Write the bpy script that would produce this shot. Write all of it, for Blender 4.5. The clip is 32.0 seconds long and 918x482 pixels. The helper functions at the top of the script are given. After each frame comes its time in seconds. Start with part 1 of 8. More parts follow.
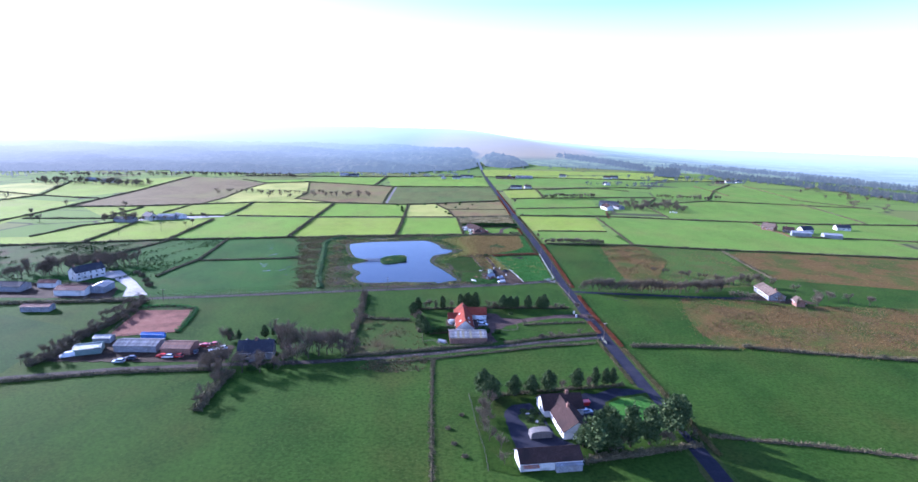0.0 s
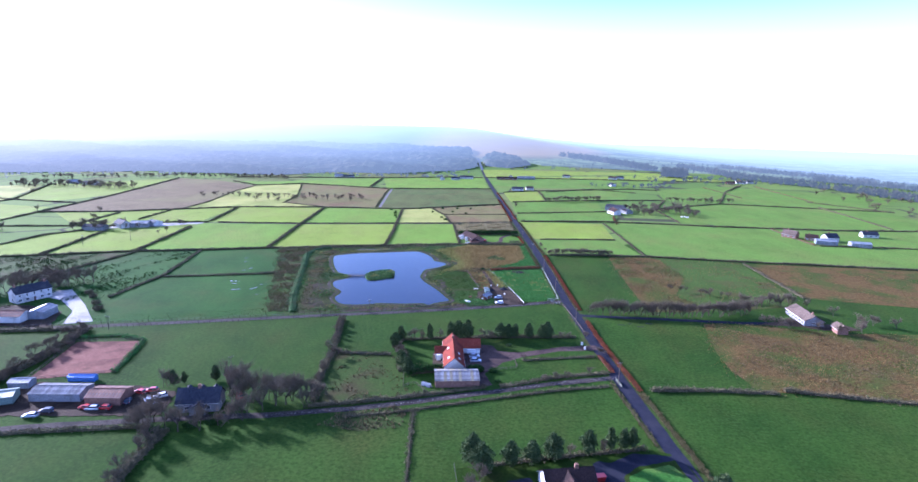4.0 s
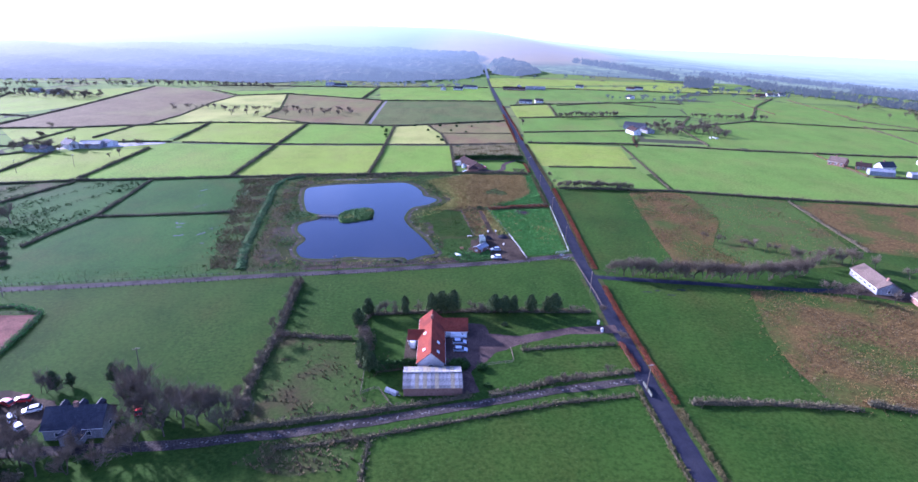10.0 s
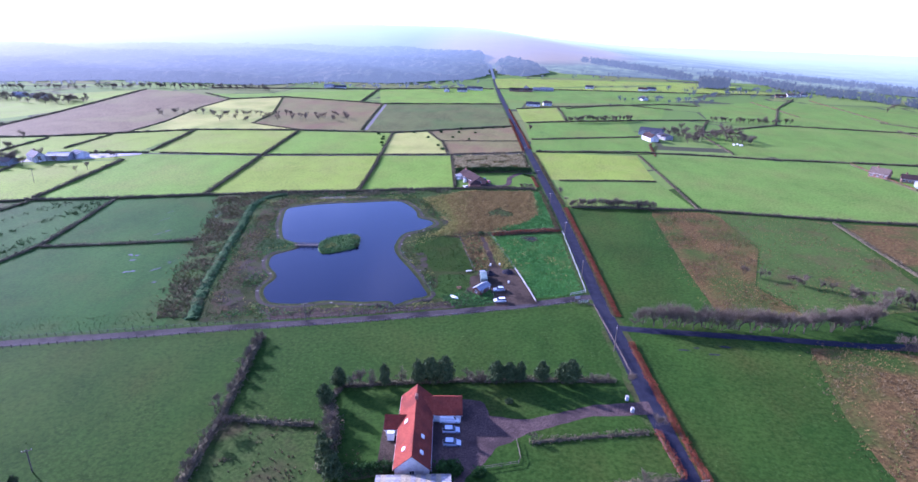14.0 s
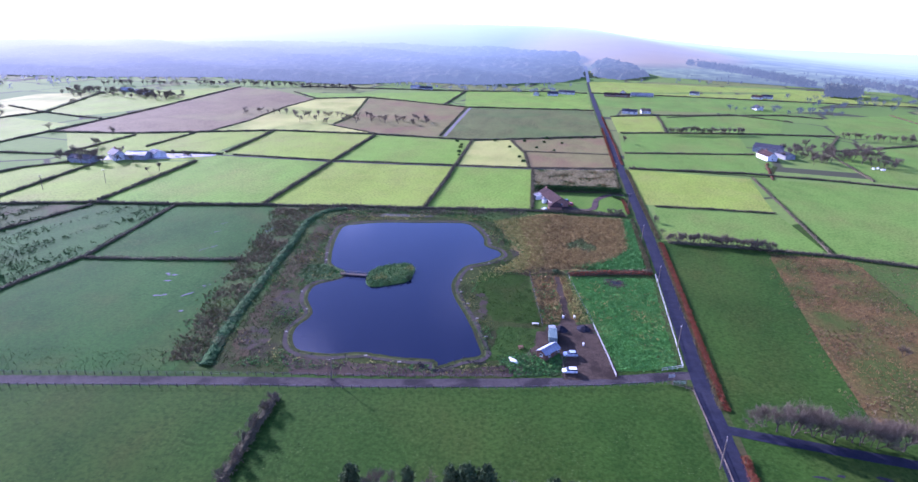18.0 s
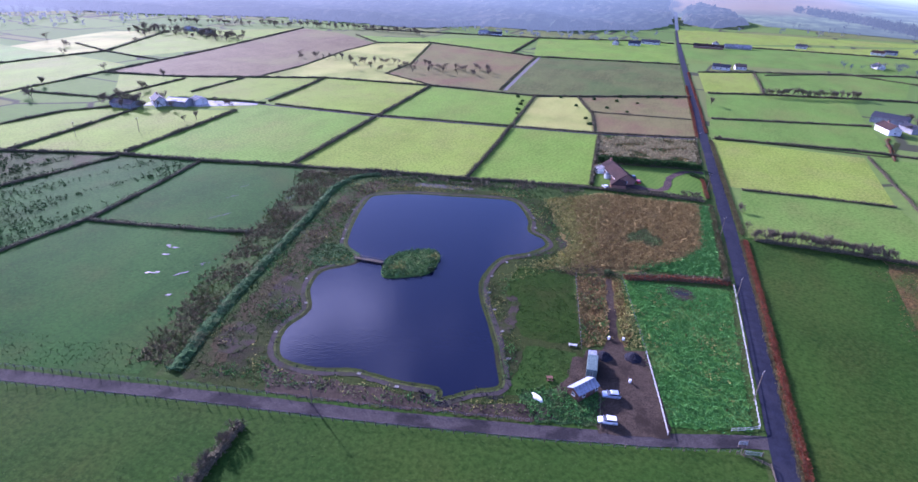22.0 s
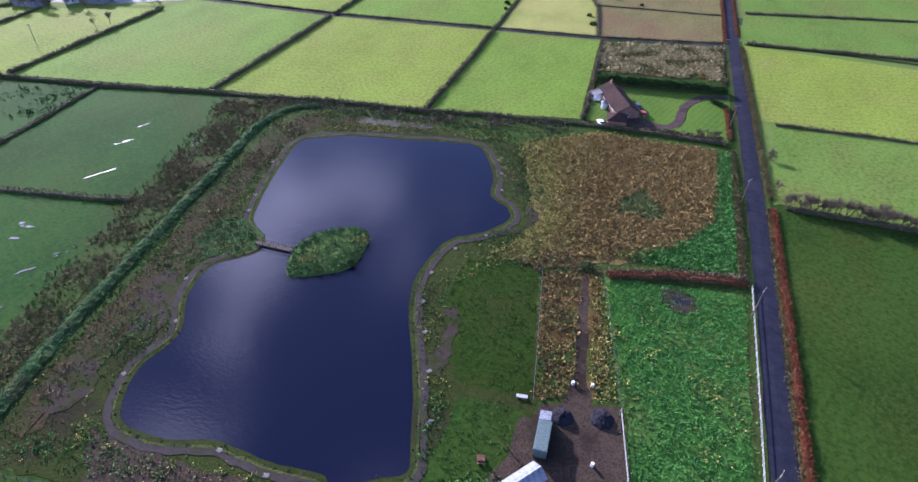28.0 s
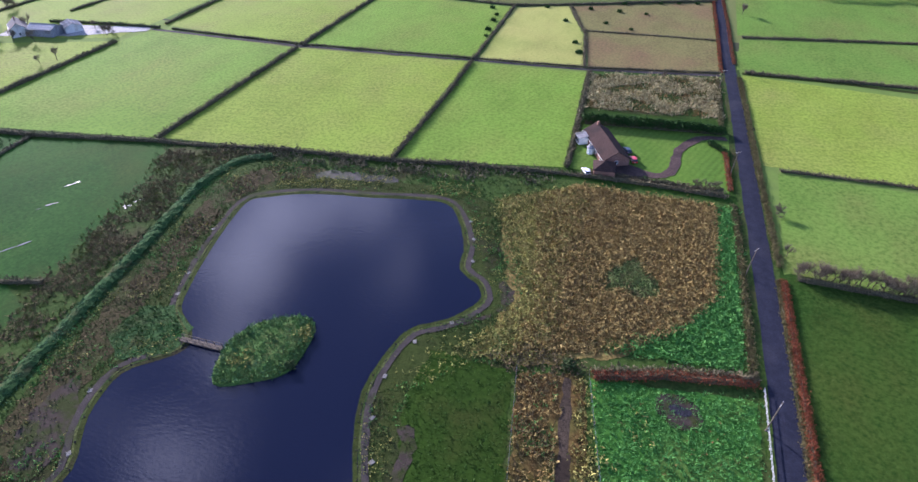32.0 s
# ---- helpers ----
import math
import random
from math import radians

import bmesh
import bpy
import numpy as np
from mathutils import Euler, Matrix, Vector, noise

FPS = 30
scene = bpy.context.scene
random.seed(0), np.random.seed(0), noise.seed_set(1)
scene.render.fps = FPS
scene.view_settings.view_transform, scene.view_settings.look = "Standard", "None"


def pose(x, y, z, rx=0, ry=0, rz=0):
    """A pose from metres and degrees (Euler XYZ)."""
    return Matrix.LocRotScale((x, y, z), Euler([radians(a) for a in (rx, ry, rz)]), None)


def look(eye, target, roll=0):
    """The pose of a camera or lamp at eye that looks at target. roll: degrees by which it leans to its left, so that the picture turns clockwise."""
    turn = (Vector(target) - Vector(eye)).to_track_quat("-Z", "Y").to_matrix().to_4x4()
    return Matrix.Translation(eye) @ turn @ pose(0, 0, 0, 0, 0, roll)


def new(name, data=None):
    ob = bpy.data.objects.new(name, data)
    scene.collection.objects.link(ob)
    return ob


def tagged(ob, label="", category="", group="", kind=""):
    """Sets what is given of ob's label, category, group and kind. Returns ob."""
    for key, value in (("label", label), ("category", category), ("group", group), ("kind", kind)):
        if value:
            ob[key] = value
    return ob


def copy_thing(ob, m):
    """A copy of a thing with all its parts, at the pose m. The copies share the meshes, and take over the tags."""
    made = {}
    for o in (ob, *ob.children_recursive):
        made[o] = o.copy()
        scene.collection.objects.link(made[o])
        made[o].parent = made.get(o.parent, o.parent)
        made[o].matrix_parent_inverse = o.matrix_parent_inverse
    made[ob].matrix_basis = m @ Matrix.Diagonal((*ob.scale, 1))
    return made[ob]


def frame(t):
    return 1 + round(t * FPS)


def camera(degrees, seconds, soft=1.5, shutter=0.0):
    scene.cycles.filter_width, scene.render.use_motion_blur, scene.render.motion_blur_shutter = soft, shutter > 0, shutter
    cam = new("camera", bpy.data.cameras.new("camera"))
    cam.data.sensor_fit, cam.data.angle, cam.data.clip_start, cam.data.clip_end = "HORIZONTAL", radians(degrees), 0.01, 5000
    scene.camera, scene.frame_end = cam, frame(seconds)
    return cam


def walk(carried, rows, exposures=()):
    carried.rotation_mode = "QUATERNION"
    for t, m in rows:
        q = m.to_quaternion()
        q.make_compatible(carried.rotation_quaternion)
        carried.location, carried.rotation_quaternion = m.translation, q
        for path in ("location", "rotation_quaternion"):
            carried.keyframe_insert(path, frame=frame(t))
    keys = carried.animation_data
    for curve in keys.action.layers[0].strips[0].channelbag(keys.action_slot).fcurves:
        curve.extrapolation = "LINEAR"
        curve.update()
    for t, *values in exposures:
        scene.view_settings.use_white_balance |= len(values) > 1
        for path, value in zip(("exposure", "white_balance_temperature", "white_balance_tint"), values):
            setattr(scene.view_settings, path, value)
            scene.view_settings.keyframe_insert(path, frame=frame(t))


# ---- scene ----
cam = camera(78.86, 32.0)
PATH = [
    (0, look((-59.66, 0.00, 87.15), (-59.83, 97.99, 67.19), 1.26)),
    (1, look((-58.32, 9.55, 87.58), (-58.49, 107.53, 67.55), 1.27)),
    (2, look((-57.10, 18.94, 88.07), (-57.34, 116.90, 67.95), 1.27)),
    (3, look((-55.80, 28.52, 88.48), (-56.20, 126.45, 68.25), 1.19)),
    (3.5, look((-55.21, 33.32, 88.62), (-55.73, 131.24, 68.34), 1.18)),
    (5.5, look((-52.60, 52.31, 89.00), (-53.48, 150.20, 68.57), 1.17)),
    (6, look((-51.95, 57.08, 89.08), (-52.96, 154.88, 68.28), 1.22)),
    (6.5, look((-51.23, 61.78, 89.16), (-52.34, 159.22, 66.71), 1.23)),
    (7, look((-50.56, 66.70, 89.30), (-51.76, 163.57, 64.51), 1.24)),
    (8, look((-49.49, 76.39, 89.65), (-50.80, 171.99, 60.36), 1.25)),
    (9, look((-48.48, 85.93, 89.81), (-49.82, 180.10, 56.19), 1.30)),
    (9.5, look((-48.09, 90.70, 89.83), (-49.41, 184.11, 54.14), 1.40)),
    (10, look((-47.72, 95.69, 89.89), (-49.10, 189.01, 53.99), 1.53)),
    (11, look((-46.91, 105.68, 89.95), (-48.51, 198.97, 53.98), 1.51)),
    (12, look((-46.28, 115.62, 89.89), (-48.04, 208.88, 53.83), 1.50)),
    (13, look((-45.66, 125.48, 89.89), (-47.77, 218.71, 53.78), 1.44)),
    (14, look((-45.04, 135.52, 90.33), (-47.63, 228.71, 54.17), 1.23)),
    (14.5, look((-44.76, 140.42, 90.57), (-47.61, 233.59, 54.36), 1.16)),
    (16.5, look((-43.21, 159.67, 90.88), (-47.40, 252.77, 54.61), 0.79)),
    (17, look((-42.93, 164.85, 90.91), (-48.06, 257.88, 54.61), 0.78)),
    (17.5, look((-42.22, 169.74, 90.86), (-52.78, 262.26, 54.41), 1.04)),
    (18, look((-41.51, 174.75, 90.72), (-59.07, 266.16, 54.17), 1.34)),
    (18.5, look((-40.69, 179.71, 90.50), (-64.06, 269.79, 53.90), 1.53)),
    (19, look((-40.00, 184.47, 90.39), (-66.07, 273.85, 53.88), 1.62)),
    (19.5, look((-39.67, 189.15, 90.31), (-66.84, 278.22, 53.86), 1.62)),
    (20, look((-39.43, 194.03, 90.25), (-67.11, 282.42, 52.55), 1.64)),
    (21, look((-39.03, 203.54, 90.18), (-67.15, 290.31, 49.19), 1.73)),
    (22, look((-38.51, 212.92, 90.15), (-66.46, 297.60, 44.89), 1.78)),
    (23, look((-38.15, 222.33, 90.37), (-65.91, 304.87, 41.21), 1.86)),
    (24, look((-37.97, 231.75, 90.88), (-65.11, 311.76, 37.40), 1.85)),
    (24.5, look((-38.01, 236.27, 91.18), (-64.63, 314.86, 35.36), 1.84)),
    (25, look((-37.83, 241.04, 91.39), (-63.76, 317.66, 32.59), 1.81)),
    (25.5, look((-37.57, 245.61, 91.44), (-62.74, 319.88, 29.39), 1.79)),
    (27.5, look((-37.09, 265.01, 91.05), (-62.67, 338.20, 27.89), 1.41)),
    (28, look((-36.89, 269.77, 91.05), (-62.78, 343.08, 28.16), 1.14)),
    (29, look((-37.04, 279.02, 91.36), (-63.79, 352.29, 28.78), 1.00)),
    (30, look((-37.41, 287.77, 91.76), (-64.39, 361.23, 29.51), 0.77)),
    (30.5, look((-37.71, 291.37, 91.91), (-64.37, 365.03, 29.75), 0.64)),
    (31, look((-38.15, 294.38, 92.05), (-63.94, 368.46, 30.02), 0.52)),
    (31.5, look((-38.46, 296.63, 92.17), (-63.99, 370.86, 30.22), 0.43)),
    (32, look((-38.64, 298.50, 92.29), (-64.29, 372.77, 30.43), 0.48)),
]
walk(cam, PATH, [(0, 2.12, 4960, 33), (8, 2.10, 4880, 44), (20, 1.98, 4960, 53), (24, 1.79, 5130, 50), (28, 1.69, 5400, 37), (32, 1.73, 5500, 32)])

# ---- world and sun ----
SUN_AZ, SUN_EL = radians(-56), radians(18.5)
world = bpy.data.worlds.new("world")
scene.world = world
world.use_nodes = True
wn, wl = world.node_tree.nodes, world.node_tree.links
wn.clear()
sky = wn.new("ShaderNodeTexSky")
sky.sky_type, sky.sun_disc = "NISHITA", False
sky.sun_elevation, sky.sun_rotation = SUN_EL, SUN_AZ
sky.air_density, sky.dust_density, sky.ozone_density = 0.8, 0.5, 2.0
sky.altitude = 100
wtc = wn.new("ShaderNodeTexCoord")
wmap = wn.new("ShaderNodeMapping")
wmap.inputs["Location"].default_value, wmap.inputs["Scale"].default_value = (5.2, 0.4, 1.0), (1.0, 1.0, 1.3)
cloud = wn.new("ShaderNodeTexNoise")
cloud.inputs["Scale"].default_value, cloud.inputs["Detail"].default_value = 4.8, 6
cloud.inputs["Roughness"].default_value = 0.6
cramp = wn.new("ShaderNodeMapRange")
cramp.inputs["From Min"].default_value, cramp.inputs["From Max"].default_value = 0.53, 0.65
cramp.inputs["To Max"].default_value = 0.80
cmix = wn.new("ShaderNodeMix")
cmix.data_type = "RGBA"
cmix.inputs["B"].default_value = (26, 27, 29, 1)
csep = wn.new("ShaderNodeSeparateXYZ")
chigh = wn.new("ShaderNodeMapRange")
chigh.inputs["From Min"].default_value, chigh.inputs["From Max"].default_value = 0.20, 0.42
cmul = wn.new("ShaderNodeMath")
cmul.operation = "MULTIPLY"
wbg, wout = wn.new("ShaderNodeBackground"), wn.new("ShaderNodeOutputWorld")
wbg.inputs["Strength"].default_value = 0.085
wl.new(wtc.outputs["Generated"], wmap.inputs["Vector"])
wl.new(wmap.outputs["Vector"], cloud.inputs["Vector"])
wl.new(cloud.outputs["Fac"], cramp.inputs["Value"])
wl.new(wtc.outputs["Generated"], csep.inputs["Vector"])
wl.new(csep.outputs["Z"], chigh.inputs["Value"])
wl.new(cramp.outputs["Result"], cmul.inputs[0])
cwest = wn.new("ShaderNodeMapRange")
cwest.inputs["From Min"].default_value, cwest.inputs["From Max"].default_value = -0.15, -0.55
cwest.inputs["To Min"].default_value = 0.08
wl.new(csep.outputs["X"], cwest.inputs["Value"])
cveil = wn.new("ShaderNodeMath")
cveil.operation = "MULTIPLY"
wl.new(chigh.outputs["Result"], cveil.inputs[0])
wl.new(cwest.outputs["Result"], cveil.inputs[1])
wl.new(cveil.outputs["Value"], cmul.inputs[1])
wl.new(cmul.outputs["Value"], cmix.inputs["Factor"])
wl.new(sky.outputs["Color"], cmix.inputs["A"])
hmix, hlow = wn.new("ShaderNodeMix"), wn.new("ShaderNodeMapRange")
hmix.data_type = "RGBA"
hmix.inputs["B"].default_value = (6.6, 7.4, 8.1, 1)
hlow.inputs["From Min"].default_value, hlow.inputs["From Max"].default_value = 0.0, 0.20
hlow.inputs["To Min"].default_value, hlow.inputs["To Max"].default_value = 0.8, 0.0
wl.new(csep.outputs["Z"], hlow.inputs["Value"])
wl.new(hlow.outputs["Result"], hmix.inputs["Factor"])
wl.new(cmix.outputs["Result"], hmix.inputs["A"])
wl.new(hmix.outputs["Result"], wbg.inputs["Color"])
wl.new(wbg.outputs["Background"], wout.inputs["Surface"])

sun = new("sun", bpy.data.lights.new("sun", "SUN"))
sun.data.energy, sun.data.angle, sun.data.color = 3.9, radians(1.5), (1.0, 0.92, 0.78)
sun.matrix_world = look((math.sin(SUN_AZ) * math.cos(SUN_EL) * 900, math.cos(SUN_AZ) * math.cos(SUN_EL) * 900, math.sin(SUN_EL) * 900), (0, 0, 0))


# ---- materials ----
def material(name):
    m = bpy.data.materials.new(name)
    m.use_nodes = True
    return m, m.node_tree.nodes, m.node_tree.links, m.node_tree.nodes["Principled BSDF"]


def noise_node(n, l, vec, scale, detail=3, rough=0.55):
    t = n.new("ShaderNodeTexNoise")
    t.inputs["Scale"].default_value, t.inputs["Detail"].default_value, t.inputs["Roughness"].default_value = scale, detail, rough
    l.new(vec, t.inputs["Vector"])
    return t.outputs["Fac"]


def ramp_node(n, l, fac, a, b, lo=0.0, hi=1.0):
    r = n.new("ShaderNodeMapRange")
    r.inputs["From Min"].default_value, r.inputs["From Max"].default_value = a, b
    r.inputs["To Min"].default_value, r.inputs["To Max"].default_value = lo, hi
    l.new(fac, r.inputs["Value"])
    return r.outputs["Result"]


def mix_node(n, l, fac, a, b):
    m = n.new("ShaderNodeMix")
    m.data_type = "RGBA"
    for sock, v in (("Factor", fac), ("A", a), ("B", b)):
        if isinstance(v, (int, float)):
            m.inputs[sock].default_value = v
        elif isinstance(v, tuple):
            m.inputs[sock].default_value = (*v, 1)
        else:
            l.new(v, m.inputs[sock])
    return m.outputs["Result"]


def surface(name, a, b, c=None, big=0.03, mid=0.3, fine=2.5, rough=0.9, bump=0.3, depth=0.2, patch=(0.48, 0.62), metal=0.0, stripes=None, random=0.0, speck=0.9, sheen=0.03, drift=0.0):
    """A mottled surface: a and b mix at two scales, c comes in patches; sizes are cycles a metre."""
    m, n, l, p = material(name)
    vec = n.new("ShaderNodeTexCoord").outputs["Object"]
    f1, f2, f3 = noise_node(n, l, vec, mid, 5, 0.65), noise_node(n, l, vec, fine, 4, 0.7), noise_node(n, l, vec, big, 4)
    col = mix_node(n, l, ramp_node(n, l, f1, 0.36, 0.64), a, b)
    dark = tuple(v * 0.5 for v in a)
    col = mix_node(n, l, ramp_node(n, l, f2, 0.44, 0.58, 0, speck), col, dark)
    if c:
        col = mix_node(n, l, ramp_node(n, l, f3, *patch), col, mix_node(n, l, ramp_node(n, l, f2, 0.3, 0.75), c, tuple(v * 0.5 for v in c)))
    if stripes:
        wv = n.new("ShaderNodeTexWave")
        wv.inputs["Scale"].default_value, wv.inputs["Distortion"].default_value = stripes[0], 1.5
        mp = n.new("ShaderNodeMapping")
        mp.inputs["Rotation"].default_value = (0, 0, radians(stripes[1]))
        l.new(vec, mp.inputs["Vector"])
        l.new(mp.outputs["Vector"], wv.inputs["Vector"])
        col = mix_node(n, l, ramp_node(n, l, wv.outputs["Fac"], 0, 1, 0, stripes[2]), col, tuple(v * 1.5 for v in b))
    if drift:
        far_mp = n.new("ShaderNodeMapping")
        far_mp.inputs["Rotation"].default_value, far_mp.inputs["Scale"].default_value = (0, 0, 0.35), (1.0, 0.45, 1)
        l.new(vec, far_mp.inputs["Vector"])
        f4 = noise_node(n, l, far_mp.outputs["Vector"], 0.045, 6, 0.62)
        col = mix_node(n, l, ramp_node(n, l, f4, 0.35, 0.68, 0, drift), col, (a[0] * (1.8 if a[1] > a[0] * 1.9 else 1.4), a[1] * 1.5, a[2] * 1.4))
        f5 = noise_node(n, l, vec, 0.8, 6, 0.75)
        col = mix_node(n, l, ramp_node(n, l, f5, 0.47, 0.64, 0, drift * 0.85), col, (a[0] * 0.55, a[1] * 0.62, a[2] * 0.6))
    if random:
        hs = n.new("ShaderNodeHueSaturation")
        inf = n.new("ShaderNodeObjectInfo")
        l.new(ramp_node(n, l, inf.outputs["Random"], 0, 1, 1 - random, 1 + random), hs.inputs["Value"])
        l.new(col, hs.inputs["Color"])
        col = hs.outputs["Color"]
    l.new(col, p.inputs["Base Color"])
    p.inputs["Roughness"].default_value, p.inputs["Metallic"].default_value = rough, metal
    p.inputs["Specular IOR Level"].default_value = sheen if rough > 0.84 else 0.3
    if bump:
        bn = n.new("ShaderNodeBump")
        bn.inputs["Strength"].default_value, bn.inputs["Distance"].default_value = bump, depth
        l.new(f2, bn.inputs["Height"])
        l.new(bn.outputs["Normal"], p.inputs["Normal"])
    return m


def foliage(name, a, b, rough=0.8):
    """Leaves and twigs, each of its own shade."""
    m, n, l, p = material(name)
    g = n.new("ShaderNodeNewGeometry")
    vec = n.new("ShaderNodeTexCoord").outputs["Object"]
    col = mix_node(n, l, g.outputs["Random Per Island"], a, b)
    col = mix_node(n, l, ramp_node(n, l, noise_node(n, l, vec, 0.5, 3), 0.35, 0.7, 0, 0.6), col, tuple(v * 0.5 for v in a))
    l.new(col, p.inputs["Base Color"])
    p.inputs["Roughness"].default_value = rough
    p.inputs["Specular IOR Level"].default_value = 0.06
    return m


def glossy(name, col, rough=0.3, metal=0.0, coat=0.0):
    m, n, l, p = material(name)
    vec = n.new("ShaderNodeTexCoord").outputs["Object"]
    c2 = mix_node(n, l, ramp_node(n, l, noise_node(n, l, vec, 1.3, 4), 0.4, 0.8, 0, 0.4), col, tuple(v * 0.7 for v in col))
    l.new(c2, p.inputs["Base Color"])
    p.inputs["Roughness"].default_value, p.inputs["Metallic"].default_value = rough, metal
    p.inputs["Coat Weight"].default_value = coat
    return m


M = {}
# near grass colours are darkened to hold the cloud shade lying there
M["pasture"] = surface("shaded_pasture_grass", (0.019, 0.051, 0.008), (0.033, 0.067, 0.012), (0.056, 0.075, 0.015), big=0.02, mid=0.14, fine=1.0, patch=(0.44, 0.68), bump=0.55, speck=0.8, drift=0.9)
M["pasture_deep"] = surface("shaded_green_grass", (0.016, 0.047, 0.010), (0.026, 0.063, 0.013), (0.048, 0.070, 0.016), big=0.03, mid=0.2, fine=1.1, patch=(0.46, 0.70), bump=0.25, speck=0.75, drift=0.9)
# far meadows differ in grass, and are lightened to paint the sun on them
M["meadow"] = surface("sunlit_meadow_grass", (0.107, 0.181, 0.024), (0.145, 0.216, 0.034), (0.190, 0.219, 0.046), big=0.018, mid=0.1, fine=0.8, patch=(0.45, 0.7), bump=0.35, speck=0.45, drift=0.7, stripes=(0.10, 18, 0.12))
M["meadow_yellow"] = surface("sunlit_yellow_meadow", (0.148, 0.201, 0.028), (0.191, 0.235, 0.038), (0.231, 0.235, 0.063), big=0.02, mid=0.1, fine=0.8, patch=(0.45, 0.65), bump=0.35, speck=0.45, drift=0.7, stripes=(0.09, 75, 0.12))
M["wet"] = surface("wet_shaded_pasture_grass", (0.019, 0.066, 0.012), (0.030, 0.085, 0.016), (0.053, 0.078, 0.019), big=0.035, mid=0.25, fine=1.0, patch=(0.48, 0.70), bump=0.5, speck=0.7, drift=0.8)
M["rough"] = surface("rough_grass", (0.034, 0.062, 0.013), (0.058, 0.080, 0.020), (0.068, 0.048, 0.026), big=0.06, mid=0.4, fine=1.1, patch=(0.50, 0.64), bump=0.8, speck=0.85, drift=0.6)
M["rushes"] = surface("brown_rushes", (0.092, 0.058, 0.021), (0.141, 0.094, 0.033), (0.041, 0.082, 0.014), big=0.045, mid=0.35, fine=0.9, patch=(0.46, 0.60), bump=0.8, drift=0.4)
M["rushy_green"] = surface("rushy_pasture", (0.046, 0.082, 0.016), (0.074, 0.104, 0.024), (0.090, 0.066, 0.028), big=0.06, mid=0.3, fine=0.9, patch=(0.50, 0.60), bump=0.8, speck=0.8, drift=0.6)
M["rushy_far"] = surface("dark_rushy_grass", (0.083, 0.094, 0.030), (0.114, 0.117, 0.039), (0.077, 0.119, 0.032), big=0.02, mid=0.12, fine=0.5, patch=(0.46, 0.60), bump=0.4, speck=0.8, drift=0.7)
M["heath"] = surface("heathy_grass", (0.128, 0.099, 0.050), (0.171, 0.136, 0.069), (0.190, 0.176, 0.069), big=0.012, mid=0.05, fine=0.4, patch=(0.50, 0.64), bump=0.3, speck=0.6, drift=0.6)
M["reed_floor"] = surface("tawny_rush_floor", (0.162, 0.116, 0.038), (0.243, 0.178, 0.059), (0.121, 0.135, 0.035), big=0.06, mid=0.4, fine=1.2, patch=(0.50, 0.64), bump=0.8, speck=0.8, drift=0.4)
M["moor"] = surface("moor_grass", (0.128, 0.116, 0.042), (0.170, 0.150, 0.058), (0.180, 0.118, 0.060), big=0.024, mid=0.10, fine=0.8, patch=(0.45, 0.60), bump=0.3, speck=0.55, drift=0.5)
# straw-coloured grass, paled further to stand for haze over far fields
M["pale"] = surface("bleached_hazed_grass", (0.27, 0.27, 0.075), (0.33, 0.32, 0.095), (0.21, 0.25, 0.055), big=0.02, mid=0.08, fine=1.0, patch=(0.45, 0.62), bump=0.2, speck=0.3, drift=0.5)
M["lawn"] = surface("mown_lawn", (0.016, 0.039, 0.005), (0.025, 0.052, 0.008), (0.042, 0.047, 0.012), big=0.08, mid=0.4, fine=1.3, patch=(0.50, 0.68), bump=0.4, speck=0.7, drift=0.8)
M["garden_lawn"] = surface("striped_garden_lawn", (0.060, 0.125, 0.018), (0.082, 0.150, 0.024), (0.110, 0.160, 0.034), big=0.05, mid=0.3, fine=1.2, patch=(0.48, 0.7), bump=0.15, speck=0.5, drift=0.5, stripes=(0.16, 20, 0.25))
M["tar"] = surface("asphalt", (0.016, 0.018, 0.029), (0.025, 0.027, 0.042), (0.035, 0.036, 0.049), big=0.08, mid=0.4, fine=4, rough=0.9, bump=0.1, depth=0.03, patch=(0.52, 0.7), speck=0.4, sheen=0.06)
M["lane"] = surface("lane_stone", (0.054, 0.047, 0.047), (0.076, 0.067, 0.063), (0.033, 0.030, 0.031), big=0.12, mid=0.5, fine=3, rough=0.88, patch=(0.5, 0.62), speck=0.6)
M["gravel"] = surface("packed_gravel", (0.056, 0.043, 0.031), (0.077, 0.057, 0.040), (0.037, 0.028, 0.021), big=0.12, mid=0.5, fine=3.5, rough=0.85, patch=(0.5, 0.62))
M["mud"] = surface("muddy_ground", (0.027, 0.038, 0.009), (0.042, 0.050, 0.014), (0.033, 0.025, 0.018), big=0.07, mid=0.5, fine=2.6, patch=(0.52, 0.64), bump=0.7, speck=0.55, drift=0.7)
M["sand"] = surface("arena_sand", (0.178, 0.085, 0.063), (0.215, 0.111, 0.081), (0.141, 0.070, 0.052), big=0.08, mid=0.3, fine=2, bump=0.2, speck=0.4)
M["concrete"] = surface("concrete", (0.42, 0.41, 0.39), (0.50, 0.49, 0.46), (0.33, 0.32, 0.30), big=0.1, mid=0.5, fine=4, rough=0.85, bump=0.1, depth=0.03)
M["stone"] = surface("path_stone", (0.046, 0.040, 0.037), (0.066, 0.057, 0.053), (0.044, 0.050, 0.022), big=0.15, mid=0.6, fine=5, patch=(0.52,0.66), speck=0.5)
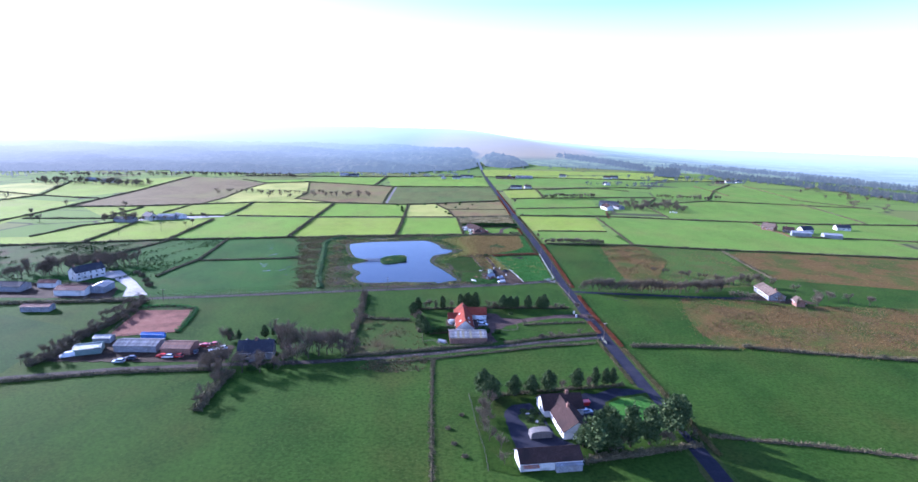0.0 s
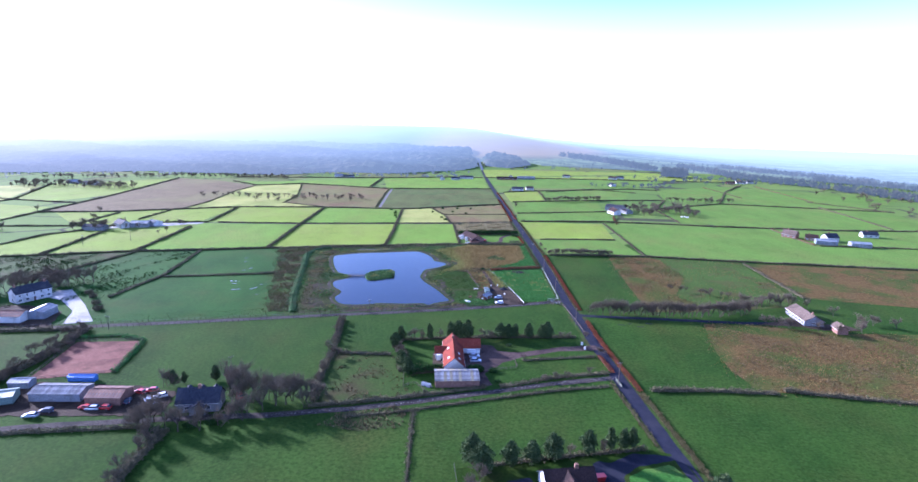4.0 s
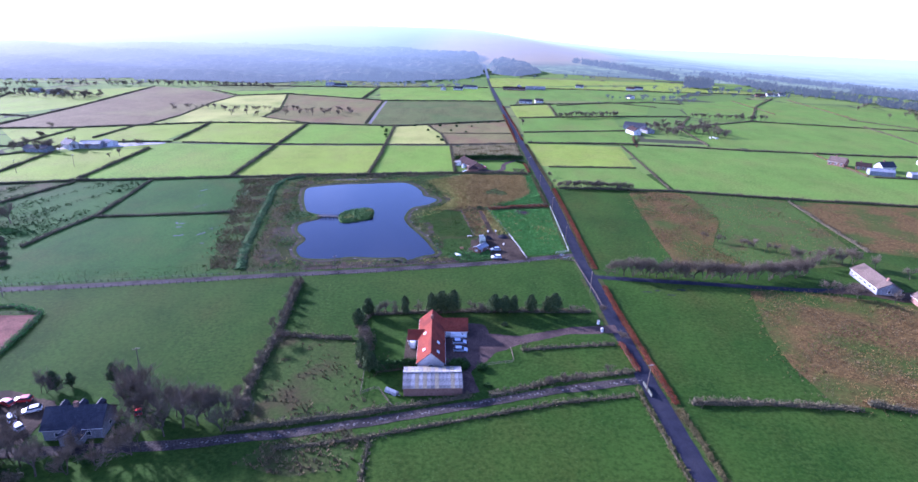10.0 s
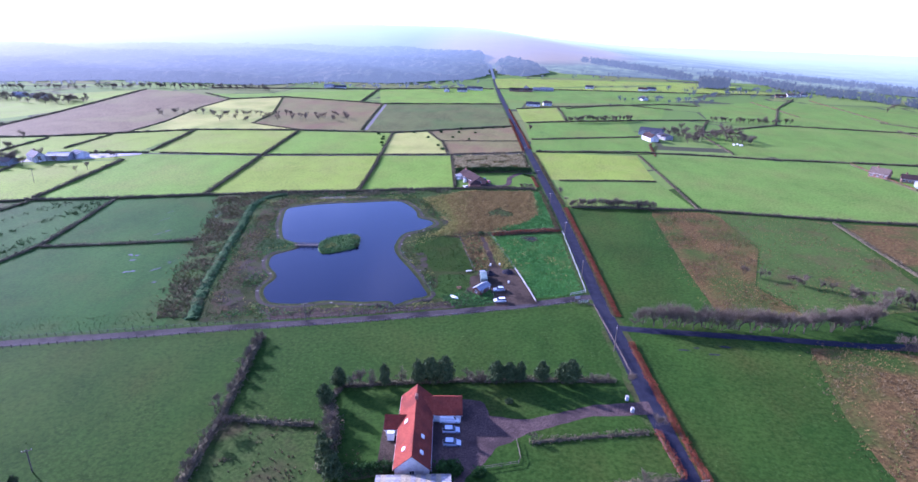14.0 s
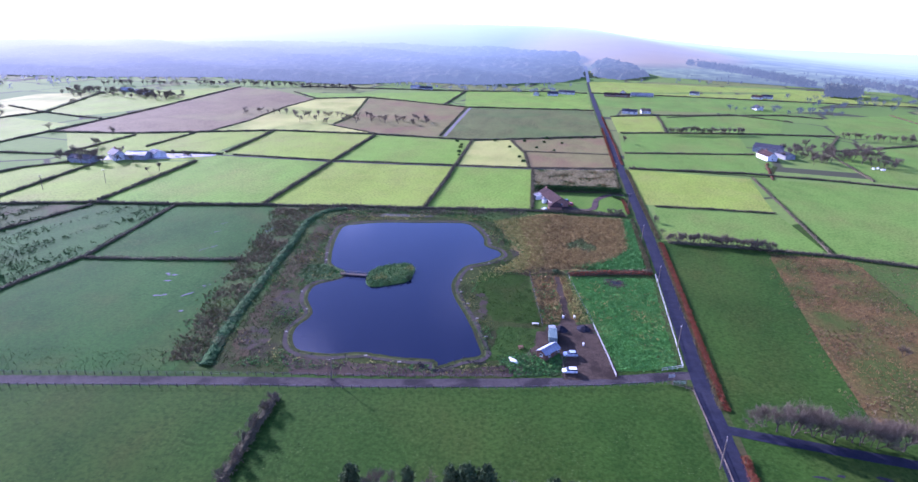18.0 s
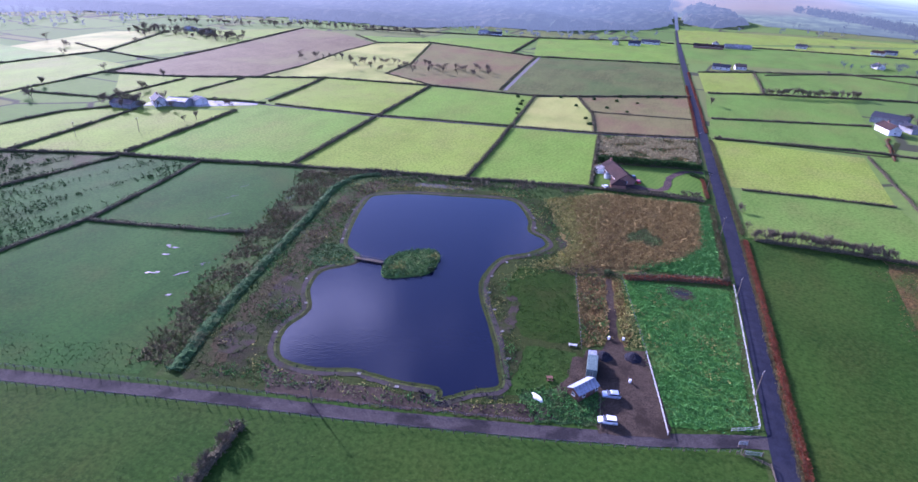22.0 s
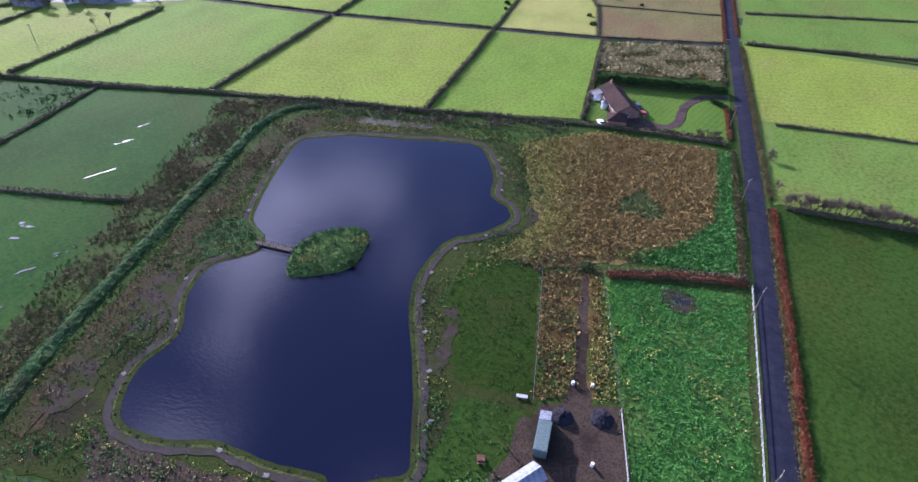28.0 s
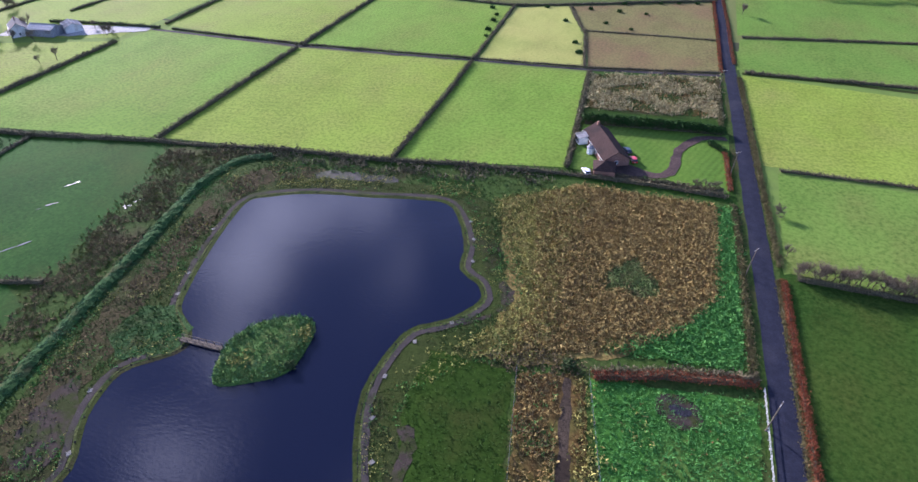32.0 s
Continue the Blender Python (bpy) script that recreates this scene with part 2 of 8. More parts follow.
M["soil"] = surface("dark_slag", (0.025, 0.025, 0.032), (0.04, 0.04, 0.05), None, mid=1.2, fine=6, bump=0.8)
M["hedge"] = foliage("winter_hedge", (0.098, 0.089, 0.049), (0.213, 0.178, 0.106))
M["hedge_green"] = foliage("green_hedge", (0.020, 0.055, 0.014), (0.045, 0.10, 0.022))
M["hedge_red"] = foliage("beech_hedge", (0.175, 0.050, 0.024), (0.30, 0.105, 0.048))
M["twig"] = foliage("bare_twigs", (0.122, 0.098, 0.067), (0.239, 0.195, 0.138))
M["bark"] = surface("bark", (0.10, 0.08, 0.06), (0.14, 0.115, 0.09), None, mid=2, fine=8, bump=0.5)
M["conifer"] = foliage("conifer_needles", (0.037, 0.068, 0.026), (0.109, 0.143, 0.053))
M["reed"] = foliage("dry_rush_blades", (0.156, 0.095, 0.033), (0.350, 0.238, 0.087))
M["grass_tuft"] = foliage("grass_tufts", (0.048, 0.100, 0.024), (0.100, 0.155, 0.044))
M["grass_deep"] = foliage("lush_grass_tufts", (0.060, 0.208, 0.046), (0.116, 0.301, 0.074))
M["render_white"] = surface("white_render", (0.58, 0.58, 0.57), (0.66, 0.66, 0.64), (0.50, 0.49, 0.46), big=0.3, mid=0.7, fine=5, rough=0.86, bump=0.1, depth=0.02, speck=0.3)
M["render_grey"] = surface("grey_render", (0.27, 0.28, 0.30), (0.34, 0.345, 0.36), (0.22, 0.22, 0.22), big=0.3, mid=0.7, fine=5, rough=0.86, bump=0.1, depth=0.02)
M["brick"] = surface("brown_brick", (0.27, 0.15, 0.11), (0.34, 0.20, 0.15), None, mid=1.2, fine=7, rough=0.85, bump=0.2, depth=0.02)
M["tile_red"] = surface("red_roof_tile", (0.209, 0.049, 0.031), (0.259, 0.070, 0.043), (0.158, 0.044, 0.031), big=0.25, mid=1.0, fine=5, rough=0.86, bump=0.3, depth=0.04)
M["tile_brown"] = surface("brown_roof_tile", (0.052, 0.034, 0.030), (0.074, 0.048, 0.042), (0.042, 0.031, 0.029), big=0.25, mid=1.0, fine=5, rough=0.86, bump=0.3, depth=0.04)
M["tile_pink"] = surface("weathered_roof_tile", (0.140, 0.105, 0.082), (0.185, 0.142, 0.112), (0.11, 0.084, 0.068), big=0.25, mid=1.0, fine=5, rough=0.86, bump=0.3, depth=0.04)
M["slate"] = surface("roof_slate", (0.032, 0.036, 0.050), (0.050, 0.055, 0.072), (0.066, 0.068, 0.08), big=0.25, mid=1.0, fine=5, rough=0.86, bump=0.2, depth=0.03, sheen=0.2)
M["sheet_white"] = surface("fibre_cement_sheet", (0.26, 0.26, 0.27), (0.35, 0.35, 0.355), (0.17, 0.17, 0.165), big=0.3, mid=1.0, fine=4, rough=0.86, bump=0.1, depth=0.02, random=0.25)
M["sheet_clear"] = surface("stained_rooflight_sheet", (0.24, 0.21, 0.13), (0.30, 0.27, 0.18), None, mid=1.0, fine=4, rough=0.6, random=0.12)
M["sheet_rust"] = surface("rusty_iron_sheet", (0.20, 0.085, 0.055), (0.27, 0.125, 0.08), (0.17, 0.14, 0.13), big=0.3, mid=1.0, fine=4, rough=0.8, bump=0.1, depth=0.02, random=0.18)
M["sheet_grey"] = surface("galvanised_sheet", (0.22, 0.25, 0.29), (0.29, 0.32, 0.36), (0.19, 0.20, 0.22), big=0.3, mid=1.0, fine=4, rough=0.6, bump=0.1, depth=0.02, random=0.12)
M["sheet_green"] = surface("green_painted_steel", (0.150, 0.217, 0.195), (0.195, 0.270, 0.247), None, mid=1.0, fine=4, rough=0.5, random=0.08)
M["sheet_blue"] = surface("blue_sheet", (0.10, 0.24, 0.62), (0.14, 0.30, 0.70), None, mid=1.0, fine=4, rough=0.5)
M["shed_wood"] = surface("stained_timber", (0.16, 0.07, 0.045), (0.21, 0.10, 0.06), None, mid=1.2, fine=6, rough=0.8)
M["post_wood"] = surface("weathered_post", (0.16, 0.13, 0.10), (0.22, 0.18, 0.14), None, mid=2, fine=8, rough=0.9, bump=0.2)
M["white_wood"] = surface("white_painted_rail", (0.46, 0.46, 0.45), (0.56, 0.56, 0.54), None, mid=2, fine=8, rough=0.86, bump=0.1)
M["glass"] = glossy("window_glass", (0.03, 0.04, 0.05), 0.06)
M["frame"] = glossy("window_frame_white", (0.78, 0.78, 0.76), 0.4)
M["door"] = glossy("dark_door", (0.10, 0.06, 0.05), 0.5)
M["car_white"] = glossy("white_car_paint", (0.75, 0.77, 0.80), 0.25, 0.0, 0.6)
M["car_silver"] = glossy("silver_car_paint", (0.50, 0.56, 0.68), 0.28, 0.4, 0.6)
M["car_red"] = glossy("red_car_paint", (0.50, 0.03, 0.025), 0.28, 0.0, 0.6)
M["car_dark"] = glossy("dark_car_paint", (0.04, 0.05, 0.08), 0.28, 0.0, 0.6)
M["car_blue"] = glossy("blue_car_paint", (0.06, 0.12, 0.35), 0.28, 0.0, 0.6)
M["tyre"] = glossy("tyre_rubber", (0.02, 0.02, 0.02), 0.8)
M["rim"] = glossy("wheel_rim", (0.45, 0.46, 0.48), 0.35, 0.8)
M["lens"] = glossy("lamp_lens", (0.55, 0.50, 0.45), 0.15)
M["steel"] = glossy("galvanised_steel", (0.45, 0.47, 0.50), 0.45, 0.7)
M["boat"] = glossy("white_hull_paint", (0.78, 0.77, 0.74), 0.4)
M["rope"] = glossy("wire", (0.25, 0.25, 0.26), 0.6, 0.5)

M["lush"] = surface("lush_grass", (0.031, 0.108, 0.017), (0.055, 0.157, 0.028), (0.128, 0.170, 0.040), big=0.09, mid=0.4, fine=1.1, patch=(0.50, 0.68), bump=0.5, speck=0.8, drift=0.6)
M["grass_bank"] = surface("bright_rough_grass", (0.034, 0.080, 0.024), (0.054, 0.106, 0.034), (0.070, 0.078, 0.030), big=0.2, mid=0.6, fine=2.5, patch=(0.5, 0.66), bump=0.6)
M["bank_grass"] = surface("bleached_shore_grass", (0.064, 0.083, 0.025), (0.100, 0.109, 0.037), (0.037, 0.064, 0.018), big=0.2, mid=0.8, fine=3.0, patch=(0.48, 0.6), bump=0.6)
M["stone_dark"] = surface("dark_rock", (0.045, 0.043, 0.040), (0.065, 0.060, 0.055), None, mid=2, fine=8)
M["puddle"] = glossy("puddle_water", (0.10, 0.10, 0.098), 0.15)
M["mudwater"] = surface("silty_pool", (0.062, 0.058, 0.050), (0.085, 0.080, 0.068), (0.050, 0.058, 0.026), big=0.2, mid=0.8, fine=3, rough=0.9, bump=0.1, sheen=0.2)
M["gravel_brown"] = surface("reddish_gravel", (0.080, 0.056, 0.050), (0.108, 0.078, 0.068), (0.058, 0.043, 0.040), big=0.12, mid=0.5, fine=3.5, rough=0.88, patch=(0.5, 0.62))
M["sky_glass"] = glossy("rooflight_glass", (0.55, 0.58, 0.62), 0.05)
M["olive"] = foliage("olive_grass_tufts", (0.081, 0.115, 0.024), (0.182, 0.189, 0.049))
M["rush_clump"] = foliage("rush_clumps", (0.221, 0.153, 0.052), (0.412, 0.312, 0.110))
M["lush_clump"] = foliage("lush_clumps", (0.048, 0.164, 0.032), (0.137, 0.331, 0.077))
M["pale_clump"] = foliage("pale_green_clumps", (0.105, 0.165, 0.045), (0.215, 0.265, 0.090))
M["blond"] = foliage("blond_grass_clumps", (0.280, 0.238, 0.112), (0.588, 0.504, 0.259))
M["island_clump"] = foliage("island_grass_clumps", (0.050, 0.135, 0.030), (0.150, 0.270, 0.080))
M["sward"] = foliage("sward_clumps", (0.028, 0.072, 0.013), (0.075, 0.125, 0.028))
M["gold"] = foliage("golden_grass_clumps", (0.201, 0.195, 0.048), (0.486, 0.436, 0.132))
M["bracken"] = foliage("dead_bracken", (0.100, 0.078, 0.036), (0.225, 0.172, 0.085))
M["bank_blade"] = foliage("pale_bank_grass", (0.051, 0.129, 0.051), (0.117, 0.207, 0.087))
M["dark_heath"] = surface("dark_heathy_ground", (0.044, 0.036, 0.017), (0.066, 0.050, 0.024), (0.042, 0.060, 0.016), big=0.10, mid=0.45, fine=1.6, patch=(0.52, 0.64), bump=0.8, speck=0.7, drift=0.4)
M["bare_earth"] = surface("bare_earth", (0.044, 0.035, 0.028), (0.058, 0.046, 0.038), (0.040, 0.050, 0.016), big=0.3, mid=0.8, fine=3, patch=(0.44, 0.58), speck=0.4)
M["hedge_core"] = surface("hedge_inside", (0.084, 0.078, 0.046), (0.121, 0.108, 0.062), None, mid=0.8, fine=4)
M["straw"] = foliage("bleached_verge_grass", (0.100, 0.095, 0.036), (0.200, 0.165, 0.070))
M["wall_stone"] = surface("mossy_wall_stone", (0.13, 0.14, 0.12), (0.19, 0.20, 0.17), (0.07, 0.09, 0.05), big=0.5, mid=1.5, fine=6)
M["tussock"] = foliage("pasture_tussocks", (0.034, 0.076, 0.014), (0.090, 0.118, 0.028))
# meadows east of the road, their green also lightened for sunshine
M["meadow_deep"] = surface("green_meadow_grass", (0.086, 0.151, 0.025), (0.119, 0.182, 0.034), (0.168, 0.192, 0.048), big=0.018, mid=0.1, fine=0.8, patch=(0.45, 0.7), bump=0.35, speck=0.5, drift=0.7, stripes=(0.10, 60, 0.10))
M["island_grass"] = surface("island_grass", (0.050, 0.110, 0.026), (0.085, 0.150, 0.042), (0.115, 0.135, 0.045), big=0.3, mid=0.9, fine=3.0, patch=(0.46, 0.62), bump=0.8, speck=0.6, drift=0.4)
M["lane_flag"] = surface("worn_lane_stone", (0.15, 0.14, 0.135), (0.20, 0.19, 0.18), None, mid=1.5, fine=6, speck=0.5)


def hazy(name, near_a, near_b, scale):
    """Land and woods far off; haze painted as emission, thicker with distance and sunward."""
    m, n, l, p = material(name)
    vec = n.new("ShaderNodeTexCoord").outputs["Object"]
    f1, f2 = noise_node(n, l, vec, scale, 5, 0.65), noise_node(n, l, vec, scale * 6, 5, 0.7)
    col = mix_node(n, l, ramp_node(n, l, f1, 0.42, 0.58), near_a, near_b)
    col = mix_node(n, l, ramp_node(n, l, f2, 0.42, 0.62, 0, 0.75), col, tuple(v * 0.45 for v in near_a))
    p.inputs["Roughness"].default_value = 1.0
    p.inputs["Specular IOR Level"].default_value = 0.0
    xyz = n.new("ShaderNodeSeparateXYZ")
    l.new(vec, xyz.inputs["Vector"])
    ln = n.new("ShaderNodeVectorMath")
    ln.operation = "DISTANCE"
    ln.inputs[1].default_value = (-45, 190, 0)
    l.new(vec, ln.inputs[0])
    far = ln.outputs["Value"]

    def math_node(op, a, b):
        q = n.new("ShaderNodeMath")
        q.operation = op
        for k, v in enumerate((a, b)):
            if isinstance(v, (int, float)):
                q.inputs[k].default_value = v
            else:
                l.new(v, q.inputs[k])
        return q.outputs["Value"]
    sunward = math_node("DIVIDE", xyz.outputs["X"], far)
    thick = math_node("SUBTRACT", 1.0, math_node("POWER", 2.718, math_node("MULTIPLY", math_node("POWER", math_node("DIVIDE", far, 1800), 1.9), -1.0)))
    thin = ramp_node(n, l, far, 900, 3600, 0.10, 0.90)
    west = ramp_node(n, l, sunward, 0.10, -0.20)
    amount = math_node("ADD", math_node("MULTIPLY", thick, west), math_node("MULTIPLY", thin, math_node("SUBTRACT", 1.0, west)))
    # a glow stands in for the haze, whiter sunward as painted glare
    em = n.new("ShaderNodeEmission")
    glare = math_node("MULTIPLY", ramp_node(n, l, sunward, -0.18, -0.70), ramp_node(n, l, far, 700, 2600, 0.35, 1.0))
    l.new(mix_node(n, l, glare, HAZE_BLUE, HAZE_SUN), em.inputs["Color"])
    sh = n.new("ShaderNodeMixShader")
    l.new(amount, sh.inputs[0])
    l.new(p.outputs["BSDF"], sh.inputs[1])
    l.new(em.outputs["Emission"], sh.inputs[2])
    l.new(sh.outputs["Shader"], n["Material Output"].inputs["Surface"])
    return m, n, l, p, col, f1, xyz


# colours of the painted haze: away from the sun, and towards it
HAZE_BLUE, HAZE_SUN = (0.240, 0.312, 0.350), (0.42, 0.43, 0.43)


def hazy_wood():
    m, n, l, p, col, f1, xyz = hazy("haze_glow_wood", (0.030, 0.042, 0.026), (0.070, 0.066, 0.045), 0.012)
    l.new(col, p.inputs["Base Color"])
    return m


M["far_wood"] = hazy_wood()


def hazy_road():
    m, n, l, p, col, f1, xyz = hazy("haze_glow_road", (0.05, 0.05, 0.06), (0.07, 0.07, 0.08), 0.05)
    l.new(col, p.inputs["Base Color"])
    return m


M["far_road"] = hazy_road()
M["slab"] = surface("stand_slab", (0.22, 0.21, 0.19), (0.29, 0.28, 0.26), None, mid=1.5, fine=6, rough=0.85)
M["track"] = surface("stony_track", (0.060, 0.052, 0.047), (0.090, 0.078, 0.070), (0.040, 0.037, 0.036), big=0.15, mid=0.6, fine=2.5, rough=0.88, patch=(0.5, 0.62))
M["sheet_pale"] = surface("pale_galvanised_sheet", (0.22, 0.25, 0.30), (0.28, 0.31, 0.36), None, mid=1.0, fine=4, rough=0.6, random=0.08)

def water_material():
    m, n, l, p = material("pond_water")
    vec = n.new("ShaderNodeTexCoord").outputs["Object"]
    p.inputs["Base Color"].default_value = (0.006, 0.008, 0.021, 1)
    p.inputs["Roughness"].default_value = 0.08
    p.inputs["IOR"].default_value = 1.30
    mp = n.new("ShaderNodeMapping")
    mp.inputs["Rotation"].default_value, mp.inputs["Scale"].default_value = (0, 0, 0.5), (0.7, 2.2, 1)
    l.new(vec, mp.inputs["Vector"])
    bn = n.new("ShaderNodeBump")
    bn.inputs["Strength"].default_value, bn.inputs["Distance"].default_value = 0.5, 0.045
    l.new(noise_node(n, l, mp.outputs["Vector"], 1.0, 5), bn.inputs["Height"])
    l.new(bn.outputs["Normal"], p.inputs["Normal"])
    return m


M["water"] = water_material()


# ---- building helpers ----
RNG = np.random.default_rng(7)


def mesh_from(name, verts, faces, mats, idx=None):
    me = bpy.data.meshes.new(name)
    me.from_pydata(verts, [], faces)
    for m in mats if isinstance(mats, (list, tuple)) else [mats]:
        me.materials.append(m)
    if idx is not None:
        me.polygons.foreach_set("material_index", idx)
    me.update()
    return me


def triangles(name, v, mats, idx=None):
    """A mesh of loose triangles from an array of corners (n, 3, 3)."""
    v = np.asarray(v, np.float32).reshape(-1, 3)
    k = len(v) // 3
    me = bpy.data.meshes.new(name)
    me.vertices.add(3 * k)
    me.vertices.foreach_set("co", v.ravel())
    me.loops.add(3 * k)
    me.loops.foreach_set("vertex_index", np.arange(3 * k, dtype=np.int32))
    me.polygons.add(k)
    me.polygons.foreach_set("loop_start", np.arange(0, 3 * k, 3, dtype=np.int32))
    me.polygons.foreach_set("loop_total", np.full(k, 3, np.int32))
    for m in mats if isinstance(mats, (list, tuple)) else [mats]:
        me.materials.append(m)
    if idx is not None:
        me.polygons.foreach_set("material_index", np.asarray(idx, np.int32))
    me.update()
    me.validate()
    return me


def sprays(centres, size, n, rng, flat=1.0, lean=0.0):
    """n leaf-shaped triangles round every centre; size: metres, one number or one a centre."""
    c = np.repeat(np.asarray(centres, float), n, axis=0)
    s = np.repeat(np.broadcast_to(size, len(centres)), n)[:, None]
    c = c + rng.normal(size=c.shape) * s * 0.5
    a = rng.normal(size=c.shape)
    a /= np.linalg.norm(a, axis=1)[:, None]
    a[:, 2] = a[:, 2] * flat + lean
    b = np.cross(a, rng.normal(size=c.shape))
    b /= np.linalg.norm(b, axis=1)[:, None] + 1e-6
    return np.stack([c - b * s * 0.28, c + b * s * 0.28, c + a * s * rng.uniform(0.6, 1.2, size=(len(c), 1))], 1)


def blades(places, height, width, n, rng, spread=0.5):
    """Tufts of n upright blades at each place."""
    c = np.repeat(np.asarray(places, float), n, axis=0)
    h = np.repeat(np.broadcast_to(height, len(places)), n)[:, None] * rng.uniform(0.6, 1.2, size=(len(c), 1))
    d = rng.normal(size=(len(c), 2))
    d /= np.linalg.norm(d, axis=1)[:, None]
    foot = c.copy()
    foot[:, :2] += rng.normal(size=(len(c), 2)) * 0.25 * h
    tip = foot + np.c_[d * h * spread * rng.uniform(0.2, 1, size=(len(c), 1)), h]
    side = np.c_[-d[:, 1], d[:, 0], np.zeros(len(c))] * width
    return np.stack([foot - side, foot + side, tip], 1)


def part(name, bm, mat, parent, label=""):
    me = bpy.data.meshes.new(name)
    bm.normal_update()
    bm.to_mesh(me)
    bm.free()
    for m in mat if isinstance(mat, (list, tuple)) else [mat]:
        me.materials.append(m)
    ob = new(name, me)
    ob.parent = parent
    return tagged(ob, label)


def thing(name, m, label, category, group="", kind=""):
    ob = new(name)
    ob.matrix_world = m
    return tagged(ob, label, category, group, kind)


def box(x0, x1, y0, y1, z0, z1, bevel=0.0, bm=None):
    bm = bm or bmesh.new()
    r = bmesh.ops.create_cube(bm, size=1, matrix=Matrix.LocRotScale(((x0 + x1) / 2, (y0 + y1) / 2, (z0 + z1) / 2), None, (x1 - x0, y1 - y0, z1 - z0)))
    if bevel:
        es = list({e for v in r["verts"] for e in v.link_edges})
        bmesh.ops.bevel(bm, geom=es, offset=bevel, segments=1, affect="EDGES")
    return bm


def prism(outline, y0, y1, bm=None):
    """An outline in x and z, run along y."""
    bm = bm or bmesh.new()
    a = [bm.verts.new((x, y0, z)) for x, z in outline]
    b = [bm.verts.new((x, y1, z)) for x, z in outline]
    bm.faces.new(a)
    bm.faces.new(b[::-1])
    for i in range(len(a)):
        j = (i + 1) % len(a)
        bm.faces.new((a[j], a[i], b[i], b[j]))
    bmesh.ops.recalc_face_normals(bm, faces=bm.faces[:])
    return bm


def cylinder(r0, r1, z0, z1, n=8, bm=None, at=(0, 0), axis="z"):
    bm = bm or bmesh.new()
    m = Matrix.Translation((at[0], at[1], (z0 + z1) / 2))
    bmesh.ops.create_cone(bm, cap_ends=True, segments=n, radius1=r0, radius2=r1, depth=z1 - z0, matrix=m)
    return bm


def smooth_line(pts, step):
    """Points every step metres along a polyline."""
    p = np.array(pts, float)
    d = np.r_[0, np.cumsum(np.linalg.norm(np.diff(p, axis=0), axis=1))]
    s = np.arange(0, d[-1] + step * 0.5, step).clip(0, d[-1])
    return np.stack([np.interp(s, d, p[:, k]) for k in range(2)], 1)


def curved(pts, closed=False, n=6):
    """A Catmull-Rom curve through the points."""
    p = [np.array(q, float) for q in pts]
    out = []
    k = len(p)
    for i in range(k if closed else k - 1):
        a, b, c, d = (p[(i + o) % k] if closed else p[min(max(i + o, 0), k - 1)] for o in (-1, 0, 1, 2))
        for t in np.linspace(0, 1, n, endpoint=False):
            out.append(0.5 * (2 * b + (c - a) * t + (2 * a - 5 * b + 4 * c - d) * t * t + (3 * b - a - 3 * c + d) * t**3))
    if not closed:
        out.append(p[-1])
    return np.array(out)


def inside(pts, poly):
    x, y = pts[:, 0], pts[:, 1]
    ok = np.zeros(len(pts), bool)
    q = np.asarray(poly, float)
    for (x0, y0), (x1, y1) in zip(q, np.roll(q, -1, 0)):
        cut = (y0 > y) != (y1 > y)
        ok ^= cut & (x < (x1 - x0) * (y - y0) / (y1 - y0 + 1e-12) + x0)
    return ok


def scatter(poly, per_m2, rng):
    q = np.asarray(poly, float)
    lo, hi = q.min(0), q.max(0)
    k = int(np.prod(hi - lo) * per_m2)
    pts = rng.uniform(lo, hi, size=(k, 2))
    return pts[inside(pts, q)]


# ---- ground ----
def ease(v):
    v = np.clip(v, 0, 1)
    return v * v * (3 - 2 * v)


def rise(x, y):
    """The height of the land: level near by, a wooded hill and a moor to the north, a lower plain to the east."""
    west = 1 / (1 + np.exp((x + 60) / 130))
    hill = west * (14 * ease((y - 1000) / 500) + 62 * ease((y - 1450) / 1500))
    moor = 46 * np.exp(-(((x - 20) / 330) ** 2)) * ease((y - 1180) / 900)
    edge = np.clip(600 - 0.22 * (y - 700), 400, 720)
    drop = -45 * ease((x - edge) / 900)
    return hill + moor * (1 - 0.55 * west) + drop


LAYER = [0]


def sheet(name, poly, z, mat, label="", category="", kind="structure", uneven=0.0):
    """A flat piece of land with the given outline, a little above what it lies on."""
    q = [tuple(p) for p in poly]
    if sum((x1 - x0) * (y1 + y0) for (x0, y0), (x1, y1) in zip(q, [*q[1:], q[0]])) > 0:
        q = q[::-1]
    LAYER[0] += 1
    z = z + 0.0006 * LAYER[0]
    if uneven:
        e = smooth_line([*q, q[0]], 1.5)[:-1]
        q = (e + RNG.uniform(-uneven, uneven, size=e.shape)).tolist()
    bm = bmesh.new()
    bm.faces.new([bm.verts.new((x, y, rise(x, y) + z)) for x, y in q])
    bm.normal_update()
    bmesh.ops.triangulate(bm, faces=bm.faces[:])
    ob = part(name, bm, mat, None)
    return tagged(ob, label, category, "", kind)


